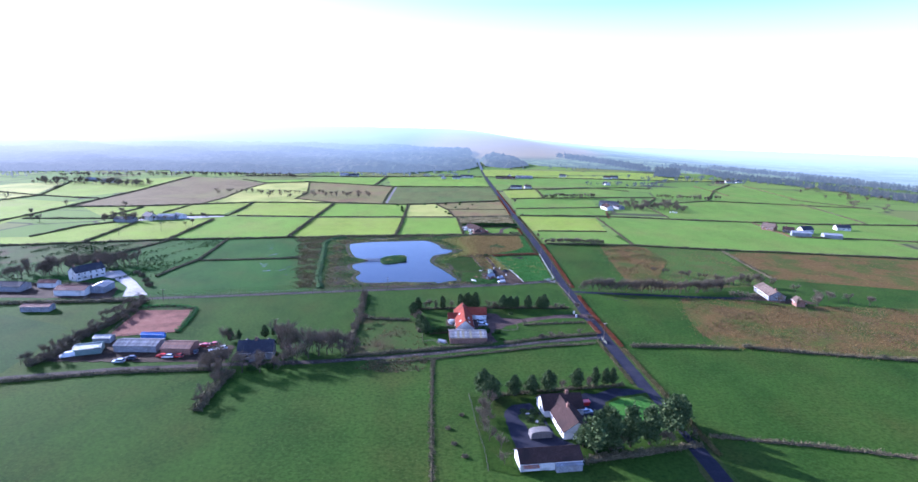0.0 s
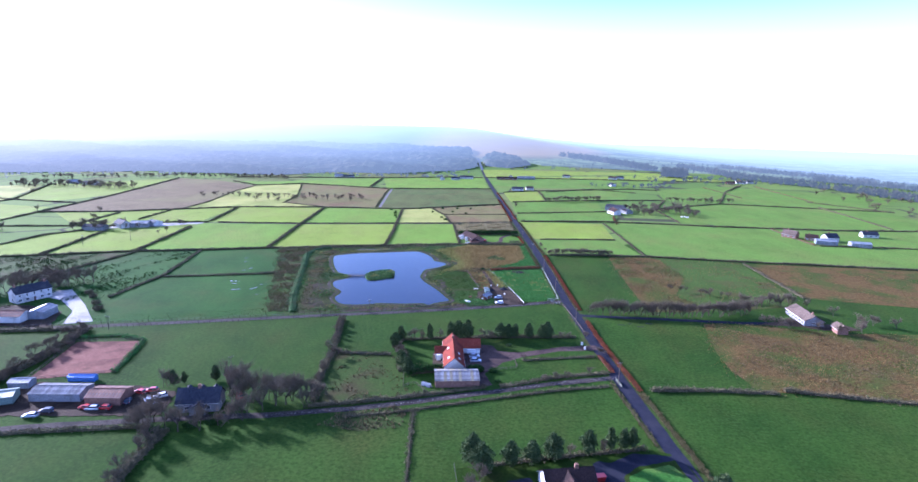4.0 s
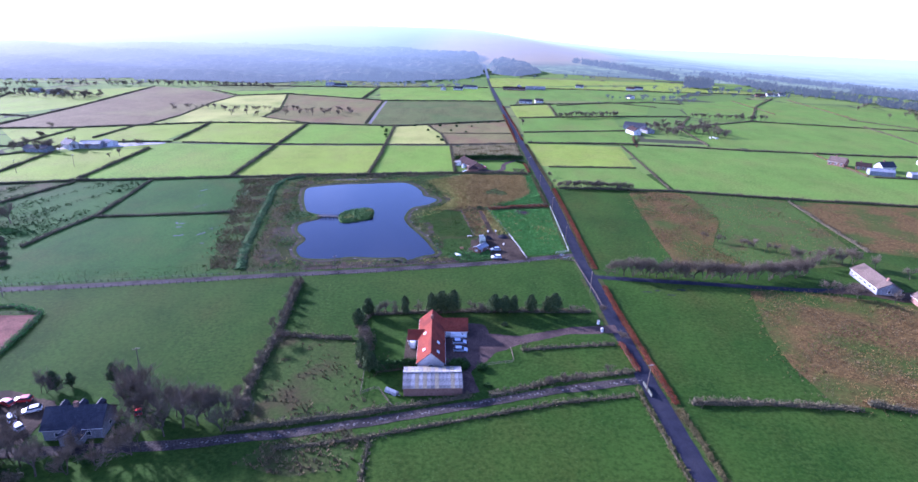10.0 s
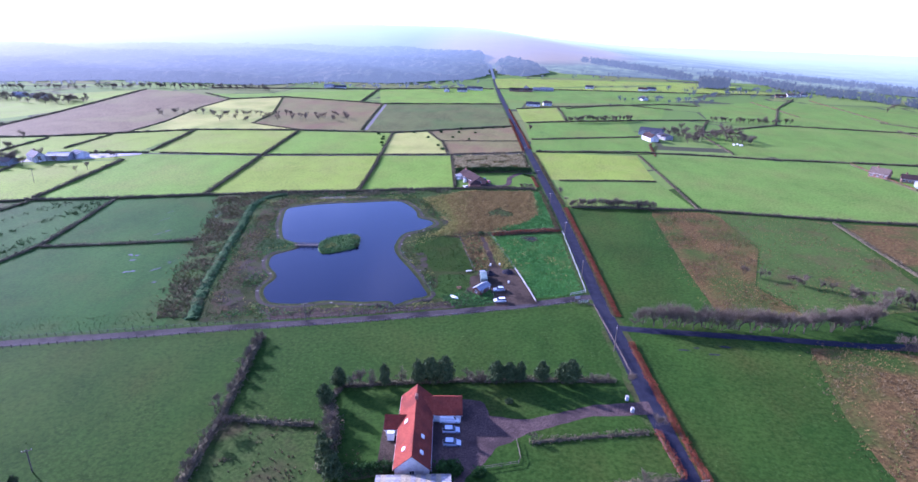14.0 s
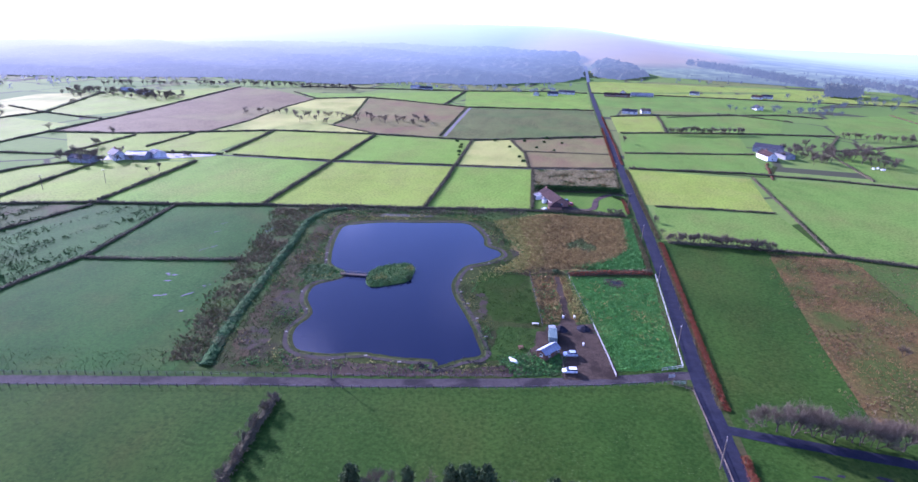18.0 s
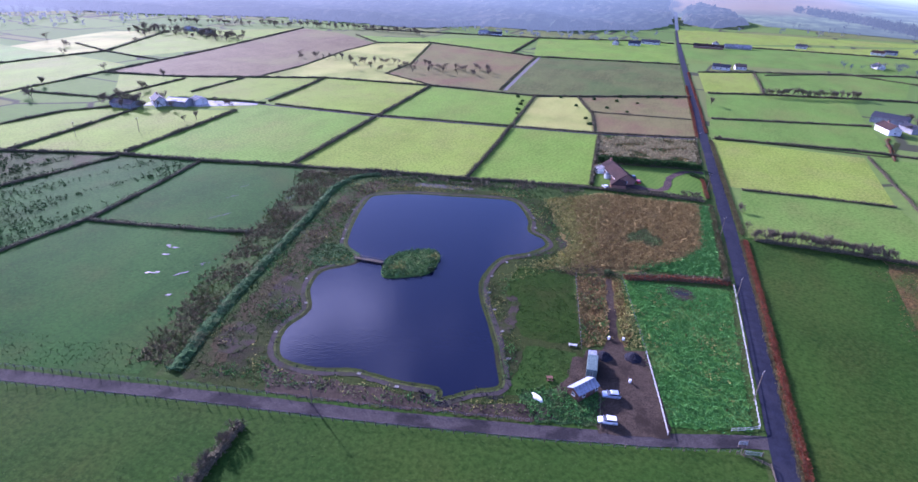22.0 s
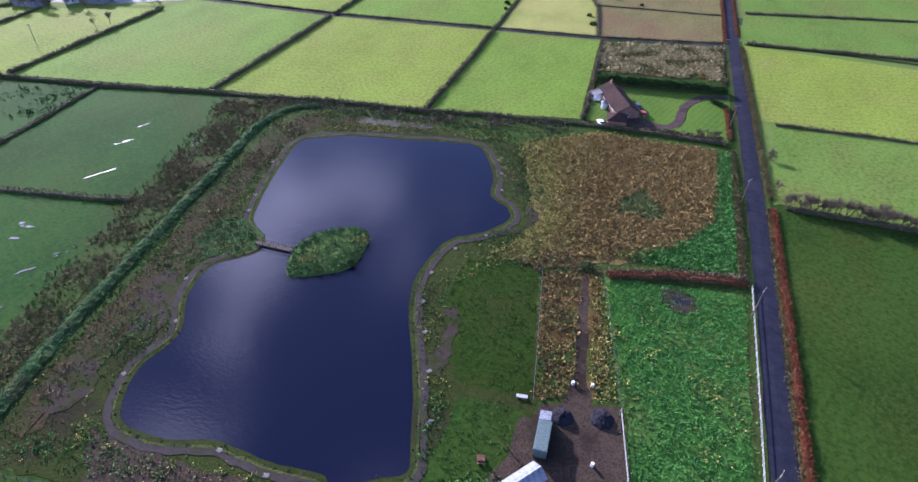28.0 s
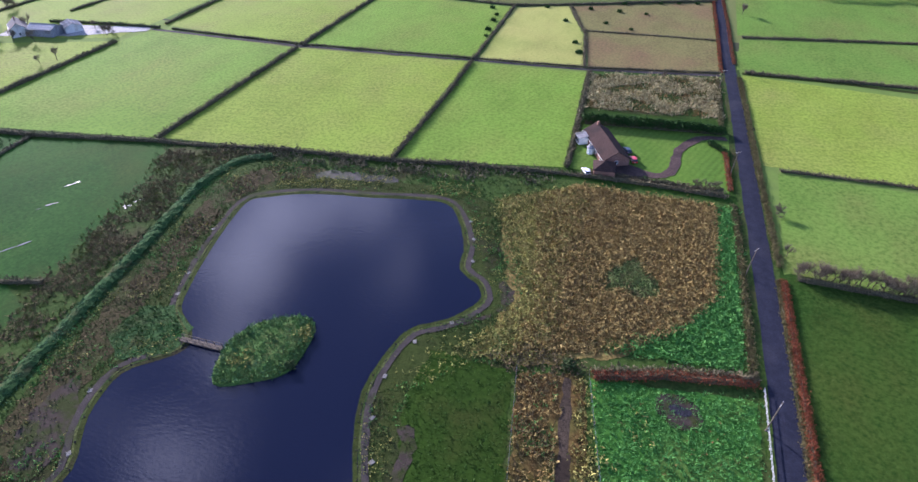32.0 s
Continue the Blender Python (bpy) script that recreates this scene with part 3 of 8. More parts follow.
def ribbon(name, pts, width, z, mat, label, category, crown=0.0, edge=0.0):
    """A road: a strip along a line, raised in the middle by crown, with slightly uneven edges."""
    c = smooth_line(pts, 4.0)
    t = np.gradient(c, axis=0)
    t /= np.linalg.norm(t, axis=1)[:, None]
    nrm = np.stack([t[:, 1], -t[:, 0]], 1)
    wob = RNG.uniform(-edge, edge, size=(len(c), 2))
    rows = []
    for k, off in enumerate((-0.5, -0.25, 0, 0.25, 0.5)):
        w = width * off + (wob[:, 0] if k == 0 else wob[:, 1] if k == 4 else 0)
        q = c + nrm * np.asarray(w)[..., None] if np.ndim(w) else c + nrm * w
        rows.append(np.c_[q, rise(q[:, 0], q[:, 1]) + z + crown * (1 - abs(off) * 2)])
    k = len(c)
    v = np.concatenate(rows)
    f = [(a * k + i, (a + 1) * k + i, (a + 1) * k + i + 1, a * k + i + 1) for a in range(4) for i in range(k - 1)]
    me = mesh_from(name, v.tolist(), [q[::-1] for q in f], mat)
    ob = new(name, me)
    if me.polygons[0].normal.z < 0:
        me.flip_normals()
    return tagged(ob, label, category, "", "structure")


def make_ground():
    def axis(near0, near1, step, far0, far1):
        out = list(np.arange(near0, near1 + 1, step))
        s = step
        while out[-1] < far1:
            s = min(s * 1.25, 180)
            out.append(out[-1] + s)
        s = step
        while out[0] > far0:
            s = min(s * 1.25, 180)
            out.insert(0, out[0] - s)
        return np.array(out)
    xs, ys = axis(-600, 500, 50, -3100, 3100), axis(-150, 1000, 50, -2500, 3200)
    gx, gy = np.meshgrid(xs, ys)
    gz = rise(gx, gy) - 8 * np.clip((np.hypot(gx + 45, gy - 190) - 1180) / 80, 0, 1)
    v = np.stack([gx, gy, gz], -1).reshape(-1, 3)
    w = len(xs)
    f = [(j * w + i, j * w + i + 1, (j + 1) * w + i + 1, (j + 1) * w + i) for j in range(len(ys) - 1) for i in range(w - 1)]
    m, n, l, p = material("farmland")
    vec = n.new("ShaderNodeTexCoord").outputs["Object"]
    mp = n.new("ShaderNodeMapping")
    mp.inputs["Rotation"].default_value, mp.inputs["Scale"].default_value = (0, 0, 0.12), (0.0085, 0.0115, 0.0)
    l.new(vec, mp.inputs["Vector"])
    cells = []
    for feature in ("F1", "F2"):
        vo = n.new("ShaderNodeTexVoronoi")
        vo.distance, vo.feature = "CHEBYCHEV", feature
        vo.inputs["Scale"].default_value, vo.inputs["Randomness"].default_value = 1.0, 0.75
        l.new(mp.outputs["Vector"], vo.inputs["Vector"])
        cells.append(vo)
    sep = n.new("ShaderNodeSeparateColor")
    l.new(cells[0].outputs["Color"], sep.inputs["Color"])
    col = mix_node(n, l, sep.outputs["Red"], (0.085, 0.150, 0.028), (0.13, 0.190, 0.040))
    col = mix_node(n, l, ramp_node(n, l, sep.outputs["Green"], 0.68, 0.72, 0, 0.5), col, (0.15, 0.125, 0.055))
    col = mix_node(n, l, ramp_node(n, l, noise_node(n, l, vec, 0.25, 5, 0.7), 0.4, 0.75, 0, 0.5), col, (0.08, 0.11, 0.035))
    gap = n.new("ShaderNodeMath")
    gap.operation = "SUBTRACT"
    l.new(cells[1].outputs["Distance"], gap.inputs[0])
    l.new(cells[0].outputs["Distance"], gap.inputs[1])
    col = mix_node(n, l, ramp_node(n, l, gap.outputs["Value"], 0.015, 0.035, 1, 0), col, (0.05, 0.055, 0.03))
    l.new(col, p.inputs["Base Color"])
    p.inputs["Roughness"].default_value = 1.0
    p.inputs["Specular IOR Level"].default_value = 0.04
    ob = new("ground", mesh_from("ground", v.tolist(), f, m))
    tagged(ob, "patchwork of green and brown farmland reaching the horizon", "ground", "", "structure")


make_ground()


def make_distance():
    """The land beyond a kilometre or more: woods, moor and plain with painted emission haze."""
    rs = np.r_[np.arange(1120, 2400, 40), np.arange(2400, 4860, 90)]
    an = np.radians(np.arange(-105, 105.1, 1.5))
    gr, ga = np.meshgrid(rs, an)
    gx, gy = -45 + gr * np.sin(ga), 190 + gr * np.cos(ga)
    gz = rise(gx, gy) + np.clip((gr - 1120) / 60, -0.02, 1) * 0.4
    v = np.stack([gx, gy, gz], -1).reshape(-1, 3)
    w = len(rs)
    f = [(j * w + i, (j + 1) * w + i, (j + 1) * w + i + 1, j * w + i + 1) for j in range(len(an) - 1) for i in range(w - 1)]
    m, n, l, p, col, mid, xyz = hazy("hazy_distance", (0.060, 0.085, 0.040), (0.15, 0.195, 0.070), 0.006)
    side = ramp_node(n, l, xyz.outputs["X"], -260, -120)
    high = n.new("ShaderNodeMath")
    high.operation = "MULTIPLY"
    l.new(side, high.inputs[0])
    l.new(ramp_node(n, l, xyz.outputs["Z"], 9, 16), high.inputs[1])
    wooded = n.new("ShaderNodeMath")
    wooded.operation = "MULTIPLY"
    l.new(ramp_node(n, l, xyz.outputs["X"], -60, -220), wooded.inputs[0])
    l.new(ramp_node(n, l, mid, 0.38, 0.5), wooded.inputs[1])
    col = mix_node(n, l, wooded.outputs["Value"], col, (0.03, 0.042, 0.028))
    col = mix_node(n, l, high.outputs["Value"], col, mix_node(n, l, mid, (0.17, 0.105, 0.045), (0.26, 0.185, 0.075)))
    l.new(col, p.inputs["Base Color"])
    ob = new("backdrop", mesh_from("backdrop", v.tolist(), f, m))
    if ob.data.polygons[0].normal.z < 0:
        ob.data.flip_normals()
    tagged(ob, "hazy blue hills and brown moor in the distance", "backdrop", "", "structure")


make_distance()

ROAD = [(26, -260), (14, 60), (9, 130), (6, 177), (3, 227), (0.3, 308), (0, 350), (-0.1, 375), (-0.6, 407), (-1.6, 452), (-3.6, 523), (-7.5, 642), (-14, 896), (-18, 1195)]
ROAD_FAR = [(-17.6, 1160), (-19, 1280), (-21, 1400)]
LANE_1 = [(2, 227), (-22, 221), (-47, 213), (-71, 205), (-90, 200), (-114, 195), (-146, 191), (-181, 185), (-214, 176), (-300, 150)]
LANE_2 = [(-1, 317), (-8, 315), (-25, 309), (-51, 302), (-85, 294), (-124, 286), (-155, 279), (-187, 272), (-217, 266), (-262, 258)]
LANE_R = [(1, 295), (11, 294), (42, 292), (81, 289), (104, 290), (118, 284)]


def field(kind, poly, label, z=0.03):
    return sheet("field", poly, z, M[kind], label, "field")


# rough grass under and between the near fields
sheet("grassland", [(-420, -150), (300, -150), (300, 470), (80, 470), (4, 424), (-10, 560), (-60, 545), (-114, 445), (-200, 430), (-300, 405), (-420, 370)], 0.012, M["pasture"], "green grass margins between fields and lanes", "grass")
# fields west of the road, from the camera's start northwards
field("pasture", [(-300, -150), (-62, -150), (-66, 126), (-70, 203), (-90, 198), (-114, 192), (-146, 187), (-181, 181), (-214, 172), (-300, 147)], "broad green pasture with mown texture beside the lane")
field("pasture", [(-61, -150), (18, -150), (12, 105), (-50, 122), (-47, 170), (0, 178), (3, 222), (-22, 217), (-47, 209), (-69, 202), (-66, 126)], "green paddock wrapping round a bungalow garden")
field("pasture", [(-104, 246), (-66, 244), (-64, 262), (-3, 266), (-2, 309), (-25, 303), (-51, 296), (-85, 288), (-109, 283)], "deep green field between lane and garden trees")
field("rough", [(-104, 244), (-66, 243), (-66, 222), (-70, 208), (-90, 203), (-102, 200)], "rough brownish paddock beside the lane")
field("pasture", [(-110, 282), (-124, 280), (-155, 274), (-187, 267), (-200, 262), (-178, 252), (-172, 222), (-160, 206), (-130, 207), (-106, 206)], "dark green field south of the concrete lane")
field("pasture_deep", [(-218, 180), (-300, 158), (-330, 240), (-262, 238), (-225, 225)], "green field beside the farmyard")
field("rough", [(-97, 190), (-92, 197), (-74, 203), (-71, 199), (-71.5, 190), (-84, 187)], "patch of dead brown bracken by the lane", 0.04)
# round the pond
field("rough", [(-3, 318), (-8, 319), (-25, 313), (-51, 306), (-85, 298), (-124, 290), (-138, 288), (-146, 320), (-154, 360), (-165, 418), (-147, 433), (-113, 438), (-90, 444), (-56, 450), (-6, 453)], "rough grass and bare earth round the pond")
field("wet", [(-142, 287), (-155, 283), (-187, 276), (-217, 270), (-250, 264), (-226, 346), (-174, 356), (-157, 350)], "wet green pasture with standing puddles")
field("wet", [(-174, 357), (-226, 347), (-236, 412), (-193, 425), (-166, 422), (-157, 366)], "wet green pasture below the hedge")
field("wet", [(-250, 264), (-330, 250), (-340, 330), (-290, 344), (-276, 403), (-236, 414), (-226, 346)], "scrubby green field with young shrubs")
field("rough", [(-330, 330), (-292, 344), (-278, 405), (-317, 393), (-420, 365), (-400, 310)], "dark green planted field")
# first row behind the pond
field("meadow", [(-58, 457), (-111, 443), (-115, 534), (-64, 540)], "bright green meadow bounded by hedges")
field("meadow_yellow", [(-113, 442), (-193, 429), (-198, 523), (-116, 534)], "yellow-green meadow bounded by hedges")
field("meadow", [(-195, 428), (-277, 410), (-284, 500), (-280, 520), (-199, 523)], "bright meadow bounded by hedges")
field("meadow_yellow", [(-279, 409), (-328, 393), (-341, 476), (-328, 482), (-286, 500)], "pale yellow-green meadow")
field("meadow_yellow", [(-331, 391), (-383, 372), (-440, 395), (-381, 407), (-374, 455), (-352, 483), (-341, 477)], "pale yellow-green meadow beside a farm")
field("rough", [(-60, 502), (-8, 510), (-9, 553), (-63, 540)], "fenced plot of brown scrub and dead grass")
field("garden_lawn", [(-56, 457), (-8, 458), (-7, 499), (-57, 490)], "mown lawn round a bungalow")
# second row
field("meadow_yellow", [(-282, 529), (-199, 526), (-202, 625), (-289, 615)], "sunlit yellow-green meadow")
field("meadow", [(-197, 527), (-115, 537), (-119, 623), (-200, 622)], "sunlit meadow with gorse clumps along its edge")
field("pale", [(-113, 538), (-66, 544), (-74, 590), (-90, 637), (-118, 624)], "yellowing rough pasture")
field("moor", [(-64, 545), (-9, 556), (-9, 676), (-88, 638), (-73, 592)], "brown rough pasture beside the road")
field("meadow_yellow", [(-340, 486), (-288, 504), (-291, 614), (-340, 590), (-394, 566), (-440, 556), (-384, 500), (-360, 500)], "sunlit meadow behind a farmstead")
# far fields
field("rushy_far", [(-11, 680), (-89, 642), (-120, 630), (-149, 634), (-158, 806), (-17, 835)], "brown field of rushes with green patches")
field("meadow", [(-18, 838), (-160, 808), (-188, 966), (-60, 1010), (-22, 1000)], "bright green far meadow")
field("moor", [(-151, 634), (-204, 630), (-254, 657), (-254, 711), (-289, 850), (-242, 838), (-160, 816)], "brown heathy field with a line of trees")
field("pale", [(-206, 630), (-290, 622), (-338, 598), (-335, 651), (-347, 751), (-345, 819), (-291, 852), (-256, 711), (-256, 657)], "bleached straw-coloured field")
field("heath", [(-457, 560), (-394, 572), (-342, 597), (-338, 651), (-349, 751), (-347, 820), (-430, 880), (-494, 898), (-466, 687)], "dull brown heathy field below the wood")
field("meadow", [(-190, 822), (-242, 842), (-290, 855), (-346, 824), (-400, 870), (-340, 880), (-288, 906), (-192, 962)], "far green field before the wood")
field("meadow_yellow", [(-470, 690), (-497, 895), (-560, 830), (-612, 785), (-545, 636), (-497, 627)], "pale hazy field beyond the diagonal hedge")
field("pale", [(-616, 780), (-549, 632), (-560, 580), (-640, 590), (-665, 745)], "bleached hazy field at the wood's edge")
for x0 in range(6):
    a = -450 - 95 * x0
    field(("meadow_yellow", "meadow", "pale")[x0 % 3], [(a + 8, 455 + 8 * x0), (a - 84, 440 + 12 * x0), (a - 130, 610 + 10 * x0), (a - 20, 590 + 12 * x0)], "hazy yellow-green field in the distance")
    field(("meadow", "pale", "meadow_yellow")[x0 % 3], [(a + 60, 300 + 6 * x0), (a - 38, 280), (a - 76, 430 + 10 * x0), (a + 14, 445 + 6 * x0)], "pale green field in the distance")
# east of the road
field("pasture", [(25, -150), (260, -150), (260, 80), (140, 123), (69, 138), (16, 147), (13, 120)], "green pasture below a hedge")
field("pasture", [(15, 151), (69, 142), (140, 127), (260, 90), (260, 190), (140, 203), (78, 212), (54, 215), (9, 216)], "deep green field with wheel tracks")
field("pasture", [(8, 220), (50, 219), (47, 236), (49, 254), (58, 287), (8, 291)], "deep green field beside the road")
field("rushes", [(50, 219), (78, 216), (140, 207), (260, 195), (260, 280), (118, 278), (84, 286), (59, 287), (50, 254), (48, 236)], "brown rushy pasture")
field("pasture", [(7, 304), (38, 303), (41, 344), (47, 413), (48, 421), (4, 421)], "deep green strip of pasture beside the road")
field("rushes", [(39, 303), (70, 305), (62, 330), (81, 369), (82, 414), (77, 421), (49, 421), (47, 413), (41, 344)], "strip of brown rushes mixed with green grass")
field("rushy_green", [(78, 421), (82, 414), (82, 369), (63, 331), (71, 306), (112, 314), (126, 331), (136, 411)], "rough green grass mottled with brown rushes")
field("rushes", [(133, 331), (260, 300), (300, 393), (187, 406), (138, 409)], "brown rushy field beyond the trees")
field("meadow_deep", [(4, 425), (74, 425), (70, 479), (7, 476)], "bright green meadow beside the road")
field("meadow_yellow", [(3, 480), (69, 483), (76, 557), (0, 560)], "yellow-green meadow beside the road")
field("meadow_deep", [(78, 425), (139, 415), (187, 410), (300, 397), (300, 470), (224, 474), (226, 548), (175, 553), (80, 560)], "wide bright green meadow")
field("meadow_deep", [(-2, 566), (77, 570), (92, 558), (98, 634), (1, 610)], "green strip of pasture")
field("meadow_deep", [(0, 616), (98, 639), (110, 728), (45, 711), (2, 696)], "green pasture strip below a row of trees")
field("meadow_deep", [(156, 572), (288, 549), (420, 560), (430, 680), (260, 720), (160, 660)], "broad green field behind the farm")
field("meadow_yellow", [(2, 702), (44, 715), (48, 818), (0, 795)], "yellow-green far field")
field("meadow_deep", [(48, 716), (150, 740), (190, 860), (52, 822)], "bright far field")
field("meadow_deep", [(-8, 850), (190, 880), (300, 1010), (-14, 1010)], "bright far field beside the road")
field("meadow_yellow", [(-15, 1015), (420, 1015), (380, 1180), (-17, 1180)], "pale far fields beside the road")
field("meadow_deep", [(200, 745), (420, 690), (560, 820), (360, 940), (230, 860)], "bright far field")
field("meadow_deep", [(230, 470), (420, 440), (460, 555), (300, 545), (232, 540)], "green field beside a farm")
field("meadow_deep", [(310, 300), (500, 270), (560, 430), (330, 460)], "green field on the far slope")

ribbon("verge", ROAD, 8.0, 0.05, M["rough"], "strip of rough grass verge along the road", "verge", edge=0.5)
ribbon("road", ROAD, 5.0, 0.10, M["tar"], "straight narrow asphalt country road", "road", crown=0.06, edge=0.15)
ribbon("road", ROAD_FAR, 5.5, 0.6, M["far_road"], "straight country road climbing into the far wood", "road")
ribbon("lane", LANE_1, 3.2, 0.09, M["track"], "pale stony farm lane with worn wheel tracks", "lane", edge=0.25)
ribbon("lane", LANE_2, 3.7, 0.09, M["lane"], "straight grey farm lane past the pond", "lane", edge=0.12)
ribbon("lane", LANE_R, 3.4, 0.09, M["tar"], "dark tarred lane to a bungalow", "lane", edge=0.15)

for x0, y0, x1, y1 in ((17, 283.2, 21.5, 283), (26, 281.3, 30, 281), (31, 286, 35, 285.4), (22.5, 284.6, 25, 284.4)):
    sheet("wheel_rut", [(x0, y0 - 0.35), ((x0 + x1) / 2, (y0 + y1) / 2 - 0.5), (x1, y1 - 0.2), (x1 - 0.4, y1 + 0.3), ((x0 + x1) / 2, (y0 + y1) / 2 + 0.25), (x0 + 0.6, y0 + 0.35)], 0.06, M["soil"], "dark wet wheel rut in the grass", "rut", uneven=0.2)

# ---- pond ----
POND = [(-142, 405), (-137, 411), (-125, 417), (-108, 421), (-93, 425), (-85, 425), (-79, 418), (-74, 408), (-72, 399), (-66, 395), (-64, 389), (-69, 381), (-76, 375), (-78, 366), (-78, 357), (-75, 348), (-70, 338), (-66, 330), (-62, 320), (-60, 313), (-66, 309), (-72, 304), (-74, 307), (-82, 306), (-90, 306), (-95, 306), (-104, 303), (-113, 303), (-118, 307), (-121, 315), (-120, 325), (-126, 334), (-128, 345), (-121, 353), (-122, 358), (-130, 364), (-135, 376), (-139, 389)]
ISLAND = [(-112, 358), (-109, 366), (-101, 371), (-96.5, 369), (-95, 362), (-95.5, 356), (-100, 352), (-108, 348.5)]
shore = curved(POND, True, 4)
sheet("water", shore.tolist(), 0.07, M["water"], "dark still pond water reflecting the sky", "water")



# ---- kinds of things ----
def sweep(pts, w, h, rng, step=1.2, top=0.6):
    """The uneven solid core of a hedge along a line, as triangles."""
    c = smooth_line(pts, step)
    t = np.gradient(c, axis=0)
    t /= np.linalg.norm(t, axis=1)[:, None] + 1e-9
    n = np.stack([t[:, 1], -t[:, 0]], 1)
    k = len(c)
    z0 = rise(c[:, 0], c[:, 1])
    knots = rng.uniform(0.66, 1.28, size=max(int(k * step / 5), 2))
    hh = h * (0.8 + 0.3 * rng.random(k)) * np.interp(np.linspace(0, 1, k), np.linspace(0, 1, len(knots)), knots)
    prof = [(-0.5, 0.0), (-0.55, 0.5), (-0.5 * top, 1.0), (0.5 * top, 1.0), (0.55, 0.5), (0.5, 0.0)]
    ring = []
    for a, b in prof:
        j = rng.uniform(-0.13, 0.13, size=(k, 2)) * w
        q = c + n * (a * w) + j
        ring.append(np.c_[q, z0 + hh * b * (1 + rng.uniform(-0.12, 0.12, size=k)) - 0.02])
    tri = []
    for a, b in zip(ring[:-1], ring[1:]):
        tri.append(np.stack([a[:-1], b[:-1], b[1:]], 1))
        tri.append(np.stack([a[:-1], b[1:], a[1:]], 1))
    for e in (0, -1):
        for i in range(1, 5):
            tri.append(np.array([[ring[0][e], ring[i][e], ring[i + 1][e]]]))
    return np.concatenate(tri), c, n, z0, hh


def hedge(pts, w, h, mat, label, rng=RNG, per_m=3.0, leaf=0.4, gaps=0.0, category="hedge", name="hedge"):
    """A hedge along a line: an uneven core under a coat of leaves and shoots."""
    core, c, n, z0, hh = sweep(pts, w * 0.72, h * 0.8, rng)
    hh = hh / 0.8
    if gaps:
        keep = np.repeat(rng.random(len(core) // 10 + 1) > gaps, 10)[: len(core)]
        core = core[keep] if keep.any() else core
    ln = np.linalg.norm(np.diff(c, axis=0), axis=1).sum()
    k = max(int(ln * per_m * 2.2), 6)
    s = rng.integers(0, len(c), size=k)
    u = rng.uniform(-0.6, 0.6, size=k)
    p = c[s] + n[s] * (u * w)[:, None] + rng.uniform(-0.7, 0.7, size=(k, 2))
    z = z0[s] + hh[s] * (1.0 - 0.5 * np.abs(u) ** 1.5 * 1.6) * rng.uniform(0.55, 1.08, size=k)
    leaves = sprays(np.c_[p, z], leaf * 0.85 * rng.uniform(0.6, 1.5, size=k), 5, rng, lean=0.45)
    ob = new(name, triangles(name, np.concatenate([core, leaves]), [M["hedge_core"], mat], np.r_[np.zeros(len(core), int), np.ones(len(leaves), int)]))
    return tagged(ob, label, category)


def tube(a, b, r0, r1, n, out):
    a, b = np.asarray(a, float), np.asarray(b, float)
    d = b - a
    d /= np.linalg.norm(d) + 1e-9
    u = np.cross(d, (0.3, 0.8, 0.51))
    u /= np.linalg.norm(u) + 1e-9
    v = np.cross(d, u)
    ang = np.arange(n) * 2 * math.pi / n
    ring = np.cos(ang)[:, None] * u + np.sin(ang)[:, None] * v
    p, q = a + ring * r0, b + ring * r1
    p2, q2 = np.roll(p, -1, 0), np.roll(q, -1, 0)
    out.append(np.stack([p, p2, q2], 1))
    out.append(np.stack([p, q2, q], 1))


def bare_tree(seed, height, label, spread=0.55, stems=1):
    """A leafless tree: trunk, forking branches and a haze of twigs, grown and then brought to its height."""
    rng = np.random.default_rng(seed)
    trunk, limbs, twigs = [], [], []

    def grow(at, way, length, r, depth):
        way = way / np.linalg.norm(way)
        end = at + way * length
        tube(at, end, r, r * 0.65, 6 if depth == 0 else 4 if depth == 1 else 3, trunk if depth == 0 else limbs)
        if depth >= 3:
            for _ in range(23):
                d = way * 0.6 + rng.normal(size=3) * 0.5 + (0, 0, 0.5)
                d /= np.linalg.norm(d)
                b = at + way * length * rng.uniform(0.0, 1.1)
                s = np.cross(d, rng.normal(size=3))
                s = s / (np.linalg.norm(s) + 1e-9) * 0.024
                twigs.append(np.array([[b - s, b + s, b + d * rng.uniform(0.8, 1.9)]]))
            return
        for _ in range(5 if depth == 0 else 4 if depth == 1 else 3):
            d = way * rng.uniform(0.6, 1.0) + rng.normal(size=3) * spread * (0.9, 0.9, 0.6) + (0, 0, 0.30)
            grow(at + way * length * rng.uniform(0.6 if depth == 0 else 0.5, 1.0), d, length * rng.uniform(0.70, 0.95), r * 0.55, depth + 1)
    for s in range(stems):
        lean = np.array([rng.normal() * 0.12 * stems, rng.normal() * 0.12 * stems, 1.0])
        grow(np.array([rng.normal() * 0.3 * (stems - 1), rng.normal() * 0.3 * (stems - 1), -0.1]), lean, 3.0, 0.24 / stems**0.5, 0)
    root = thing("bare_tree", pose(0, 0, 0), label, "tree")
    top = max(t[..., 2].max() for t in twigs)
    for nm, tri, mt in (("trunk", trunk, M["bark"]), ("branchwork", limbs, M["bark"]), ("twig_crown", twigs, M["twig"])):
        ob = new(nm, triangles(nm, np.concatenate(tri) * height / top, mt))
        ob.parent = root
    return root


